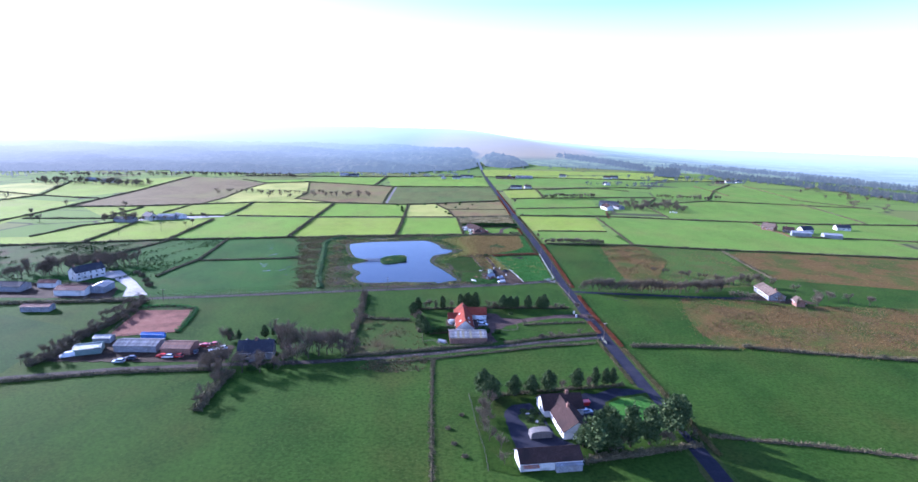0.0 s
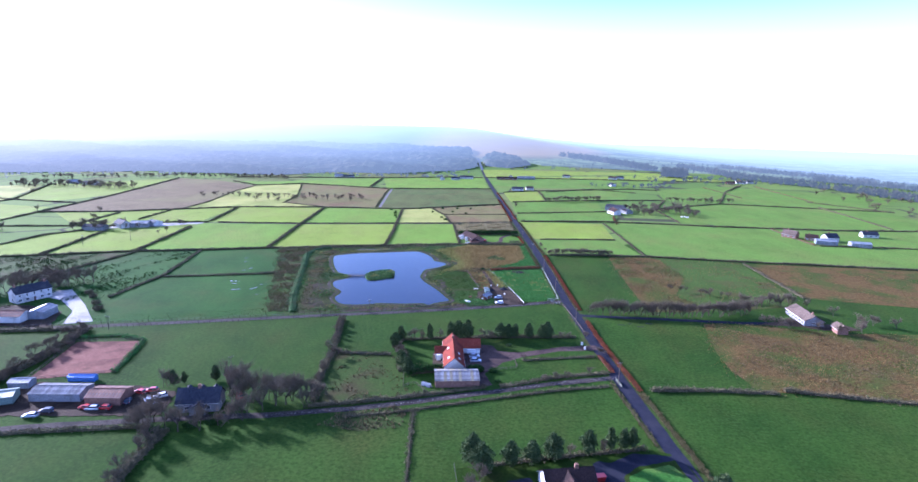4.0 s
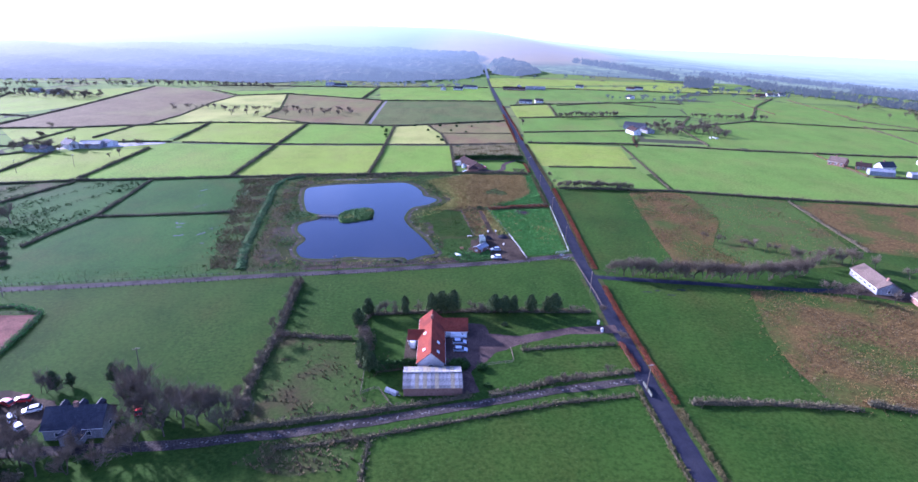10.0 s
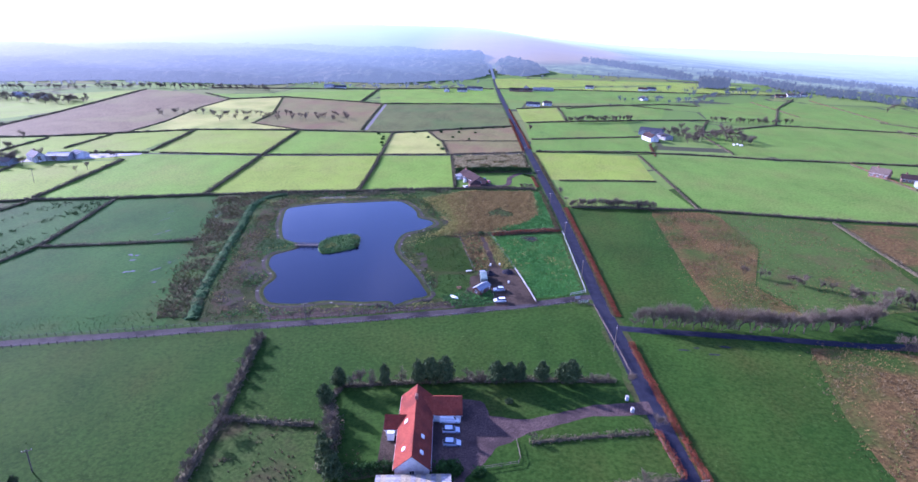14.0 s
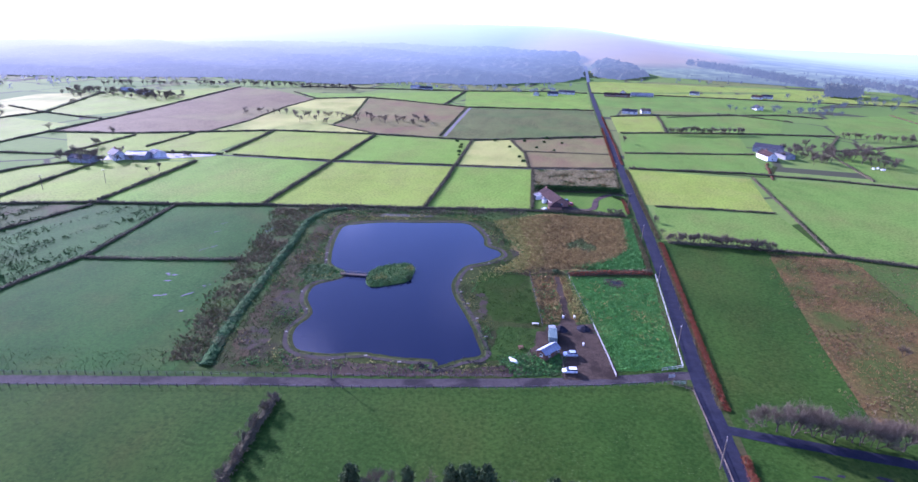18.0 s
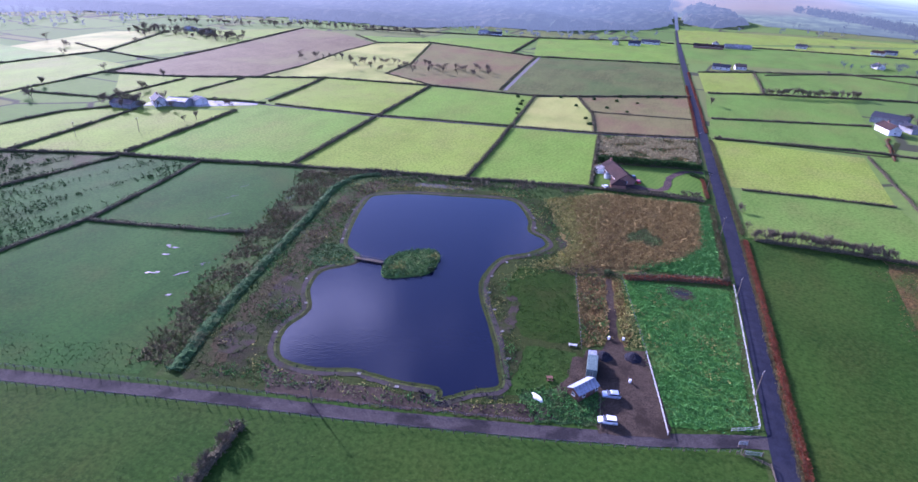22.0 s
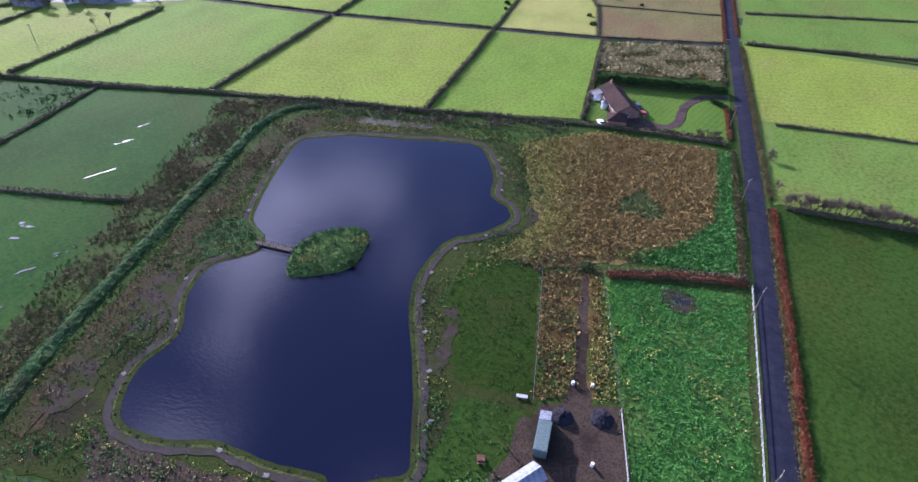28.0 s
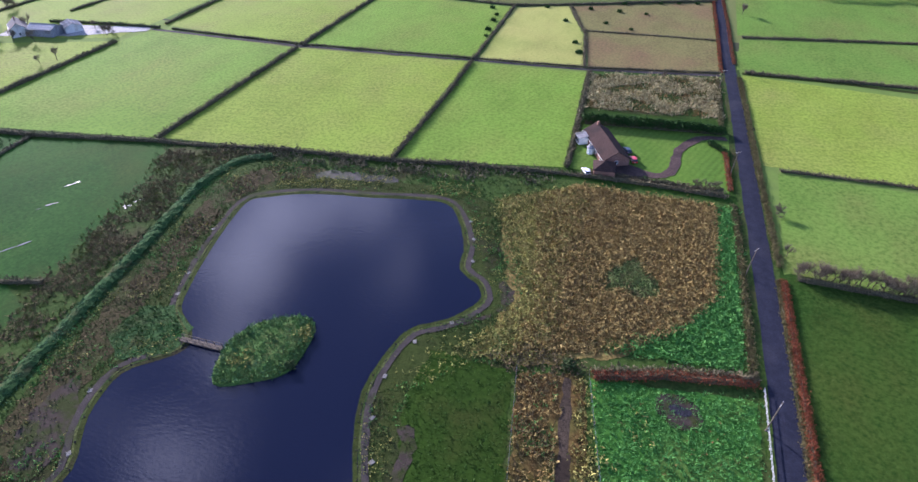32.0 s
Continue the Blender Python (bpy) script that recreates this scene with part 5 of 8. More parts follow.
BEHIND = [(-172, 427), (-150, 430), (-118, 433), (-90, 438), (-62, 445), (-60, 450), (-90, 446), (-113, 440), (-147, 436)]
p = patchy(loose(BEHIND, 1.6, 1.2), 3.0, -0.4)
stuff("scrub", sprays(flat3(p, 0.35), 0.6 * rg.uniform(0.6, 1.5, len(p)), 6, rg, lean=0.4), M["hedge"], "rough brown scrub behind the pond", "scrub")
ROUND = [(-165, 424), (-113, 436), (-84, 440), (-66, 428), (-56, 398), (-52, 374), (-60, 372), (-70, 360), (-68, 345), (-60, 334), (-58, 312), (-52, 306), (-85, 299), (-124, 292), (-136, 292), (-148, 346), (-154, 378), (-160, 408)]
p = dry(patchy(loose(ROUND, 1.5, 1.0), 5.0, 0.0), 2.4)
stuff("tall_grass", blades(flat3(p), rg.uniform(0.12, 0.35, len(p)), 0.10, 5, rg, 1.2), M["olive"], "rough olive grass round the pond", "grass")
p = dry(patchy(loose(ROUND, 1.0, 1.0), 6.0, 0.7), 2.4)
stuff("tall_grass", blades(flat3(p), rg.uniform(0.15, 0.40, len(p)), 0.10, 5, rg, 1.2), M["grass_tuft"], "fresh green grass patches round the pond", "grass")
LANDING = [(-121.5, 352), (-121.8, 359.5), (-130, 364), (-137, 362), (-139, 352), (-131, 347), (-126, 350)]
sheet("landing", LANDING, 0.09, M["grass_bank"], "lush green ground where the footbridge lands", "grass", uneven=0.5)
p = dry(loose(LANDING, 1.2, 0.8), 0.3)
stuff("tall_grass", blades(flat3(p), rg.uniform(0.2, 0.45, len(p)), 0.12, 5, rg, 1.7), M["grass_tuft"], "lush grass where the footbridge lands", "grass")
for mudq in ([(-131, 338), (-126.5, 333), (-124, 322), (-131, 322), (-136, 332), (-135, 341)], [(-128, 312), (-124, 306), (-128, 300), (-134, 305), (-133, 314)], [(-62, 398), (-57, 392), (-62, 384), (-67, 381), (-60, 388)], [(-69, 352), (-66, 346), (-67, 336), (-63, 336), (-65, 352)]):
    sheet("bare_patch", curved(mudq, True, 4).tolist(), 0.075, M["bare_earth"], "bare grey-brown earth beside the pond", "ground", uneven=0.6)

REEDS = [(-62, 436), (-50, 448), (-12, 450), (-12, 410), (-19, 397), (-30, 386), (-44, 380), (-54, 376), (-52, 392), (-56, 412)]
CLEARING = curved([(-37, 403), (-33, 405), (-29, 402), (-25, 406), (-26, 411), (-29, 413), (-31, 418), (-35, 414), (-38, 409)], True, 4)
p = loose(REEDS, 2.4, 1.2)
p = p[~inside(p, [(-12, 384), (-12, 409), (-19, 396), (-30, 384)])]
p = p[~inside(p + rg.normal(size=p.shape) * 0.5, CLEARING)]
stuff("rushes", blades(flat3(p), rg.uniform(0.4, 0.9, len(p)), 0.12, 6, rg, 1.3), M["reed"], "dense dry brown rushes", "rushes")
p = patchy(loose([(-74, 432), (-52, 447), (-46, 436), (-46, 410), (-44, 384), (-56, 376), (-54, 394), (-60, 410), (-70, 424)], 1.8, 1.6), 4.0, -0.3)
stuff("rushes", blades(dry(p, 3)[:, :2] @ np.eye(2, 3) + (0, 0, 0.02), rg.uniform(0.3, 0.7, len(dry(p, 3))), 0.11, 6, rg, 1.3), M["olive"], "yellow-olive rushes beside the path", "rushes")
p = patchy(loose(REEDS, 0.7, 0.8), 2.5, 0.2)
stuff("rushes", blades(flat3(p), rg.uniform(0.4, 0.9, len(p)), 0.12, 6, rg, 1.2), M["bracken"], "darker brown clumps among the rushes", "rushes")
p = scatter(CLEARING.tolist(), 3.0, rg)
stuff("tall_grass", blades(flat3(p), rg.uniform(0.2, 0.5, len(p)), 0.1, 5, rg, 1.2), M["straw"], "pale green grass in the clearing", "grass")
p = scatter([(-51, 372), (-38, 376), (-32, 346), (-33, 340), (-44, 336)], 1.1, rg)
p = p[~inside(p, [(-42.5, 374), (-39.5, 374), (-35, 344), (-33, 338), (-39, 336), (-38.5, 345)])]
stuff("rushes", blades(flat3(p), rg.uniform(0.4, 1.0, len(p)), 0.10, 5, rg, 0.9), M["reed"], "dead brown grass between fences", "rushes")
PLOT = [(-51, 372), (-43, 374), (-38.5, 345), (-39, 337), (-44, 336)]
p = patchy(scatter(PLOT, 2.0, rg), 2.0, 0.0)
stuff("bracken", blades(flat3(p), rg.uniform(0.4, 1.0, len(p)), 0.10, 6, rg, 1.0), M["bracken"], "dark dead growth between fences", "bracken")
p = patchy(scatter(PLOT, 1.4, rg), 2.4, 0.4)
stuff("tall_grass", blades(flat3(p), rg.uniform(0.4, 0.8, len(p)), 0.10, 6, rg, 1.0), M["grass_deep"], "rank green grass between fences", "grass")
for q, dn, hgt, mt, lb in (
    ([(-26, 340), (-32, 374), (-5, 381), (-5, 319), (-22, 315)], 1.0, 0.5, "grass_deep", "lush tussocky grass behind the white fence"),
    ([(-36, 384), (-22, 386), (-7, 388), (-7, 450), (-11, 450), (-12, 410), (-19, 397)], 1.3, 0.7, "grass_deep", "tall lush grass beside the rushes"),
    ([(-56, 313), (-46, 318), (-37, 319), (-36, 309), (-51, 305)], 1.6, 0.55, "grass_tuft", "rough bright grass on the mound"),
    ([(-72, 432), (-84, 434), (-120, 430), (-150, 420), (-147, 432), (-113, 438), (-90, 444), (-56, 450)], 0.5, 0.6, "grass_tuft", "rough grass behind the pond"),
    ([(-134, 290), (-140, 320), (-152, 372), (-150, 414), (-143, 400), (-138, 376), (-133, 352), (-127, 320), (-124, 300)], 0.9, 0.3, "grass_tuft", "rough grass on the pond's west bank"),
    ([(-70, 430), (-64, 418), (-54, 392), (-58, 376), (-70, 380), (-60, 388), (-62, 398), (-72, 418)], 0.8, 0.5, "grass_tuft", "rough yellow grass beside the path"),
    ([(-142, 287), (-187, 276), (-217, 270), (-240, 266), (-240, 276), (-187, 287), (-150, 296)], 0.5, 0.22, "grass_tuft", "rank grass along the lane fence"),
):
    p = dry(loose(q, dn * 1.5, 0.9), 2.2)
    stuff("tall_grass", blades(flat3(p), hgt * rg.uniform(0.5, 1.3, len(p)), 0.11, 5, rg, 1.5), M[mt], lb, "grass")

p = patchy(scatter([(-26, 340), (-31, 372), (-6, 379), (-6, 321), (-22, 317)], 0.18, rg), 3.0, 0.4)
stuff("rushes", blades(flat3(p), rg.uniform(0.3, 0.7, len(p)), 0.11, 6, rg, 1.1), M["reed"], "brown rush tufts in the lush grass", "rushes")
p = patchy(scatter([(-100, 205), (-70, 210), (-68, 240), (-100, 242)], 0.6, rg), 3.0, 0.3)
stuff("bracken", blades(flat3(p), rg.uniform(0.3, 0.6, len(p)), 0.13, 6, rg, 1.1), M["bracken"], "brown tufts in the rough paddock", "bracken")


def clumps(poly, per_m2, size, mat, label, keep=None, hole=None, n=5, lift=0.15, category="grass", name="grass_clumps"):
    """A thick uneven growth of leaning clumps over a patch."""
    q = loose(poly, per_m2, 0.5)
    if keep is not None:
        q = patchy(q, keep[0], keep[1])
    if hole is not None:
        q = q[~inside(q + rg.normal(size=q.shape) * 0.4, hole)]
    q = dry(q, 1.6)
    stuff(name, sprays(flat3(q, lift), size * rg.uniform(0.5, 1.5, len(q)), n, rg, flat=0.7, lean=0.25), M[mat], label, category)


PIT = [(-22.4, 375.4), (-19.5, 376.6), (-16.6, 375.2), (-15.8, 372.6), (-17.4, 370.4), (-20.4, 370.2), (-22.6, 372.2)]
LUSH = [(-28.4, 340), (-36.6, 375), (-5.4, 380.6), (-5.4, 319.4), (-22.2, 315)]
clumps(LUSH, 5.0, 0.34, "lush_clump", "thick lush green grass behind the white fence", hole=PIT)
clumps([(-28.4, 340), (-36.6, 375), (-27, 376), (-20, 345)], 0.9, 0.5, "gold", "tawny tufts in the lush grass", keep=(2.2, 0.4), hole=PIT)
clumps([(-16, 335), (-18, 360), (-6, 360), (-6, 332)], 1.0, 0.45, "gold", "tawny tufts in the lush grass", keep=(2.6, 0.5))
clumps([(-36, 384), (-22, 386), (-7, 388), (-7, 450), (-11, 450), (-12, 410), (-19, 397)], 5.0, 0.5, "lush_clump", "thick lush grass beside the rushes")
clumps(REEDS, 5.0, 0.52, "rush_clump", "tangled tawny rushes", hole=CLEARING, category="rushes", name="rush_clumps", lift=0.3)
clumps([(-74, 432), (-52, 447), (-46, 440), (-50, 410), (-47, 384), (-56, 374), (-66, 373), (-57, 386), (-56, 396), (-64, 412)], 3.2, 0.5, "gold", "golden rough grass beside the path")
clumps([(-52, 381), (-39, 379), (-37.6, 375), (-52, 372), (-60, 374)], 3.0, 0.55, "bracken", "dark brown growth behind the lawn", category="bracken", name="bracken")
clumps(CLEARING.tolist(), 5.0, 0.35, "pale_clump", "pale green grass in the clearing")
clumps([(-51, 372), (-43, 374), (-38.5, 345), (-39, 337), (-44, 336)], 3.0, 0.5, "rush_clump", "tangled dead growth between fences", keep=(1.6, -0.6), category="rushes", name="rush_clumps")
clumps([(-39.6, 374), (-37.4, 375), (-28.6, 341), (-33, 339), (-35, 346)], 3.0, 0.5, "gold", "tawny grass beside the track")
clumps([(-56, 313), (-46, 318), (-38, 319), (-37, 309.5), (-51, 305.6)], 4.0, 0.4, "lush_clump", "rough bright grass on the mound")
clumps([(-70, 371), (-52, 371), (-45, 336), (-59, 335), (-66, 346), (-70, 357)], 2.6, 0.28, "sward", "close green sward of the lawn", lift=0.05)
clumps([(-58, 331), (-46, 333), (-46, 322), (-52, 313), (-59, 312)], 2.6, 0.30, "sward", "tufted grass by the hut", lift=0.06)
clumps(LANDING, 2.0, 0.4, "sward", "lush grass where the footbridge lands")
clumps([(-147, 427), (-154, 410), (-149, 380), (-137, 316), (-132, 296), (-127, 294), (-131, 330), (-139, 366), (-146, 404), (-132, 424)], 2.0, 0.45, "bracken", "dark heathy growth below the bank", keep=(4.0, 0.5), category="heath", name="heath_clumps")
clumps([(-150, 428), (-120, 430), (-86, 436), (-68, 428), (-70, 422), (-84, 428), (-110, 424), (-136, 415)], 2.4, 0.4, "gold", "yellow rough grass behind the pond", keep=(4.0, -0.3))
sheet("pit", curved([tuple(np.add(np.subtract(v, (-19.2, 373.4)) * 1.25, (-19.2, 373.4))) for v in PIT], True, 4).tolist(), 0.10, M["bare_earth"], "brown trampled rim of a small pool", "ground", uneven=0.3)
clumps([(-63, 374), (-50, 374), (-46, 384), (-48, 410), (-52, 440), (-62, 438), (-62, 410), (-55, 396), (-60, 384)], 4.0, 0.45, "gold", "golden rough grass between path and rushes")
clumps(ROUND, 1.6, 0.36, "lush_clump", "fresh grass clumps round the pond", keep=(5.0, 0.5))
clumps(ROUND, 1.2, 0.36, "gold", "tawny grass clumps round the pond", keep=(4.0, 0.6))
clumps(ROUND, 1.4, 0.34, "sward", "close rough grass round the pond", keep=(6.0, 0.0), lift=0.06)
clumps([(-118, 302), (-110, 301), (-96, 304), (-76, 303), (-72, 301), (-64, 306), (-58, 309), (-60, 304), (-85, 299), (-112, 295)], 2.2, 0.40, "pale_clump", "bright rough grass south of the pond", keep=(3.0, 0.1))
clumps([(-60, 504), (-9, 511), (-10, 552), (-62, 540)], 4.0, 0.7, "blond", "blond tangled grass on the fenced plot", keep=(3.0, -0.4))
# dark stones along the water's edge
q = np.repeat(shore, 3, axis=0) + rg.normal(size=(len(shore) * 3, 2)) * 0.35
q = np.concatenate([q, np.array([(-72, 303.2)]) + rg.normal(size=(90, 2)) * (2.2, 0.5), np.array([(-62, 309.5)]) + rg.normal(size=(60, 2)) * (1.6, 0.8)])
stone_tris = []
for x, y in q:
    r = rg.uniform(0.12, 0.34)
    ring_ = [(x + r * math.cos(a) * rg.uniform(0.7, 1.2), y + r * math.sin(a) * rg.uniform(0.7, 1.2), 0.05) for a in np.linspace(0, 2 * math.pi, 6)[:-1]]
    top_ = (x + rg.normal() * 0.05, y + rg.normal() * 0.05, 0.12 + r * 0.8)
    stone_tris += [(ring_[i], ring_[(i + 1) % 5], top_) for i in range(5)]
stuff("stones", np.array(stone_tris), M["stone_dark"], "dark rough stones along the water's edge", "stones")
# rushes on the brown fields east of the road
for q, dn in (([(50, 219), (78, 216), (140, 207), (200, 200), (200, 276), (118, 276), (84, 286), (59, 287), (50, 254), (48, 236)], 1.0), ([(39, 303), (70, 305), (62, 330), (81, 369), (82, 414), (77, 421), (48, 421), (47, 413), (41, 344)], 1.0), ([(78, 421), (82, 414), (82, 369), (63, 331), (71, 306), (112, 314), (126, 331), (136, 411)], 0.22), ([(133, 331), (250, 300), (290, 393), (187, 406), (138, 409)], 0.10)):
    p = patchy(loose(q, dn * 0.5, 3.0), 6.0, 0.3)
    stuff("tall_grass", blades(flat3(p), rg.uniform(0.3, 0.6, len(p)), 0.13, 5, rg, 1.2), M["olive"], "olive grass tussocks among the rushes", "grass")
    p = patchy(loose(q, dn, 2.5), 5.0, 0.0)
    stuff("rushes", blades(flat3(p), rg.uniform(0.3, 0.6, len(p)), 0.10, 5, rg, 1.3), M["bracken"], "dark brown rush tussocks", "rushes")
    p = patchy(loose(q, dn, 2.5), 8.0, -0.2)
    stuff("rushes", blades(flat3(p), rg.uniform(0.25, 0.5, len(p)), 0.09, 5, rg, 1.3), M["reed"], "tussocks of dry brown rushes", "rushes")
p = scatter([(-97, 190), (-92, 197), (-74, 203), (-71, 199), (-71.5, 190), (-84, 187)], 0.8, rg)
stuff("bracken", blades(flat3(p), rg.uniform(0.4, 0.9, len(p)), 0.12, 6, rg, 1.3), M["bracken"], "dead brown bracken by the lane", "bracken")
for q, dn in (([(-58, 504), (-12, 511), (-11, 551), (-61, 539)], 0.9),):
    p = scatter(q, dn, rg)
    stuff("dead_grass", blades(flat3(p), rg.uniform(0.4, 0.9, len(p)), 0.12, 6, rg, 1.3), M["reed"], "tangled dead grass on the fenced plot", "grass")
    p = scatter(q, dn * 0.5, rg)
    stuff("tall_grass", blades(flat3(p), rg.uniform(0.4, 0.9, len(p)), 0.12, 6, rg, 1.3), M["grass_tuft"], "rank green grass on the fenced plot", "grass")
# dark scrub on the plantation west
for q, dn in (([(-236, 300), (-330, 262), (-336, 328), (-290, 342), (-277, 400), (-238, 410), (-228, 350)], 0.3), ([(-330, 332), (-292, 345), (-279, 402), (-317, 391), (-410, 363), (-395, 315)], 0.5)):
    p = scatter(q, dn, rg)
    p = p[np.sin(p[:, 0] * 0.35 - p[:, 1] * 0.10) + np.sin(p[:, 0] * 0.05 + p[:, 1] * 0.08) > 0.0]
    stuff("saplings", sprays(flat3(p, 0.3), 0.7, 6, rg, lean=0.4), M["hedge_green"], "rows of dark young saplings", "saplings")

# tussocks over the nearer fields
for q, dn, lb in (
    ([(-102, 248), (-68, 246), (-62, 264), (-5, 268), (-5, 306), (-51, 294), (-107, 281)], 0.45, "coarse tussocks in the green field"),
    ([(-112, 280), (-155, 271), (-196, 261), (-178, 250), (-172, 222), (-158, 208), (-108, 208)], 0.30, "coarse tussocks in the lane field"),
    ([(-146, 290), (-187, 278), (-245, 266), (-228, 344), (-176, 354)], 0.35, "coarse tussocks in the wet pasture"),
    ([(-175, 359), (-224, 349), (-233, 410), (-193, 422), (-180, 418)], 0.30, "coarse tussocks in the lower wet pasture"),
    ([(-220, 60), (-66, 60), (-70, 200), (-114, 190), (-181, 179), (-220, 168)], 0.14, "coarse tussocks in the broad pasture"),
    ([(-60, 60), (10, 60), (8, 104), (-52, 122), (-58, 172), (-2, 180), (0, 218), (-47, 207), (-66, 198)], 0.35, "coarse tussocks in the paddock"),
    ([(17, 100), (140, 60), (140, 200), (54, 212), (11, 213)], 0.16, "coarse tussocks below the hedge"),
    ([(10, 222), (46, 222), (46, 254), (55, 284), (9, 288)], 0.35, "coarse tussocks beside the road"),
    ([(9, 306), (41, 306), (43, 330), (50, 418), (6, 419)], 0.35, "coarse tussocks in the roadside strip"),
    ([(-72, 230), (-4, 248), (-4, 262), (-70, 258)], 0.20, "uneven tufts in the garden grass"),
    ([(-62, 460), (-108, 446), (-112, 530), (-66, 537)], 0.08, "tufts in the bright meadow"),
    ([(-116, 446), (-190, 431), (-195, 520), (-118, 531)], 0.08, "tufts in the yellow meadow"),
):
    p = patchy(scatter(q, dn, rg), 4.0, -0.1)
    stuff("tussocks", blades(flat3(p), rg.uniform(0.06, 0.14, len(p)), 0.15, 5, rg, 2.6), M["tussock"], lb, "grass")

# island and footbridge
il = curved(ISLAND, True, 4)
ic = il.mean(0)
rings = [np.c_[il, np.full(len(il), 0.0)], np.c_[ic + (il - ic) * 0.97, np.full(len(il), 0.45)], np.c_[ic + (il - ic) * 0.7, np.full(len(il), 0.8)], np.c_[ic + (il - ic) * 0.3, np.full(len(il), 1.0)]]
k = len(il)
iv = np.concatenate(rings)
iff = [(a * k + i, a * k + (i + 1) % k, (a + 1) * k + (i + 1) % k, (a + 1) * k + i) for a in range(3) for i in range(k)] + [tuple(range(3 * k, 4 * k))]
isl = new("island", mesh_from("island", iv.tolist(), iff, M["island_grass"]))
isl.data.update()
if isl.data.polygons[-1].normal.z < 0:
    isl.data.flip_normals()
tagged(isl, "low grassy island in the pond", "island", "", "structure")
p = scatter((ic + (il - ic) * 0.97).tolist(), 1.1, rg)
stuff("tall_grass", blades(flat3(p, 0.55), rg.uniform(0.35, 0.9, len(p)), 0.11, 6, rg, 1.3), M["grass_tuft"], "tall rank grass covering the island", "grass")
p = scatter((ic + (il - ic) * 0.97).tolist(), 0.9, rg)
stuff("tall_grass", blades(flat3(p, 0.6), rg.uniform(0.4, 1.0, len(p)), 0.10, 6, rg, 1.3), M["bank_blade"], "pale grass on the island", "grass")
bush = shrub(5, 2.2, "dark green bush at the island's edge", "conifer")
bush.matrix_world = pose(-95.6, 357.5, 0.3)

bridge = thing("footbridge", pose(-122, 356, 0, 0, 0, math.degrees(math.atan2(0.6, 10))), "narrow wooden footbridge to the island", "bridge")
for i in range(34):
    piece("plank", "plank", lambda: box(-0.13, 0.13, -0.6, 0.6, 0.62, 0.67, 0.01), M["post_wood"], bridge, pose(0.15 + i * 0.3, 0, 0))
for s in (-0.55, 0.55):
    part("handrail", box(0, 10.2, s - 0.04, s + 0.04, 1.45, 1.53), M["post_wood"], bridge)
    part("beam", box(0, 10.2, s - 0.06, s + 0.06, 0.45, 0.62), M["post_wood"], bridge)
    for i in range(6):
        part("post", box(0.2 + i * 1.95, 0.32 + i * 1.95, s - 0.05, s + 0.05, -0.2, 1.5), M["post_wood"], bridge)

q = scatter((ic + (il - ic) * 0.97).tolist(), 5.0, rg)
hq = 0.45 + 0.5 * np.clip(1.2 - np.linalg.norm((q - ic) / (np.ptp(il, axis=0) / 2), axis=1), 0, 1)
stuff("grass_clumps", sprays(np.c_[q, hq], 0.42 * rg.uniform(0.5, 1.5, len(q)), 5, rg, flat=0.7, lean=0.25), M["island_clump"], "thick green grass on the island", "grass")
k_ = patchy(q, 2.2, 1.2)
stuff("grass_clumps", sprays(np.c_[k_, np.full(len(k_), 0.95)], 0.5 * rg.uniform(0.5, 1.4, len(k_)), 5, rg, flat=0.7, lean=0.25), M["gold"], "tawny tufts on the island", "grass")

# fishing stands round the shore
stand = thing("fishing_stand", pose(0, 0, 0), "small pale paved fishing stand at the pond's edge", "fishing stand", "fishing stands round the pond")
for i in range(4):
    part("slab", box(-0.5 + i * 0.25, -0.27 + i * 0.25, -0.4, 0.4, 0.10, 0.20, 0.02), M["slab"], stand)
for s in (-0.75, 0.78):
    part("post", box(s * 0.7 - 0.04, s * 0.7 + 0.04, -0.4, -0.32, 0, 0.5), M["post_wood"], stand)
STANDS = [(-61, 324), (-65.6, 334.6), (-70.4, 344), (-74.4, 352.3), (-76.3, 362), (-74.2, 372.6), (-68.5, 380.6), (-70.8, 402.5), (-73.4, 411.2), (-76.6, 418.5), (-135.6, 374.4), (-132.9, 367.5), (-129.7, 339.2), (-122.2, 327.4), (-121.8, 312.5), (-93.4, 305.6), (-83, 304.6), (-141.7, 391.5)]
stand.matrix_world = pose(*STANDS[0], 0, 0, 0, 70)
for i, (x, y) in enumerate(STANDS[1:]):
    copy_thing(stand, pose(x, y, 0, 0, 0, math.degrees(math.atan2(y - 360, x + 100)) + 90))
p = np.concatenate([curved([(-77, 305.5), (-73, 302.5), (-70, 305), (-64, 308)], n=12) + rg.normal(size=(37, 2)) * 0.4])
for i, (x, y) in enumerate(p[:30]):
    def rock():
        bm = bmesh.new()
        bmesh.ops.create_icosphere(bm, subdivisions=1, radius=0.35)
        for v in bm.verts:
            v.co *= 0.7 + 0.5 * noise.noise(v.co * 3 + Vector((1.7, 0.2, 0.4)))
        return bm
    ob = new("boulder", cached("boulder", rock, M["stone_dark"]))
    ob.matrix_world = pose(x, y, 0.2, *rg.uniform(0, 360, 3)) @ Matrix.Scale(rg.uniform(0.7, 1.6), 4)
    tagged(ob, "dark rough boulder on the pond's edge", "boulder", "boulders by the outlet")

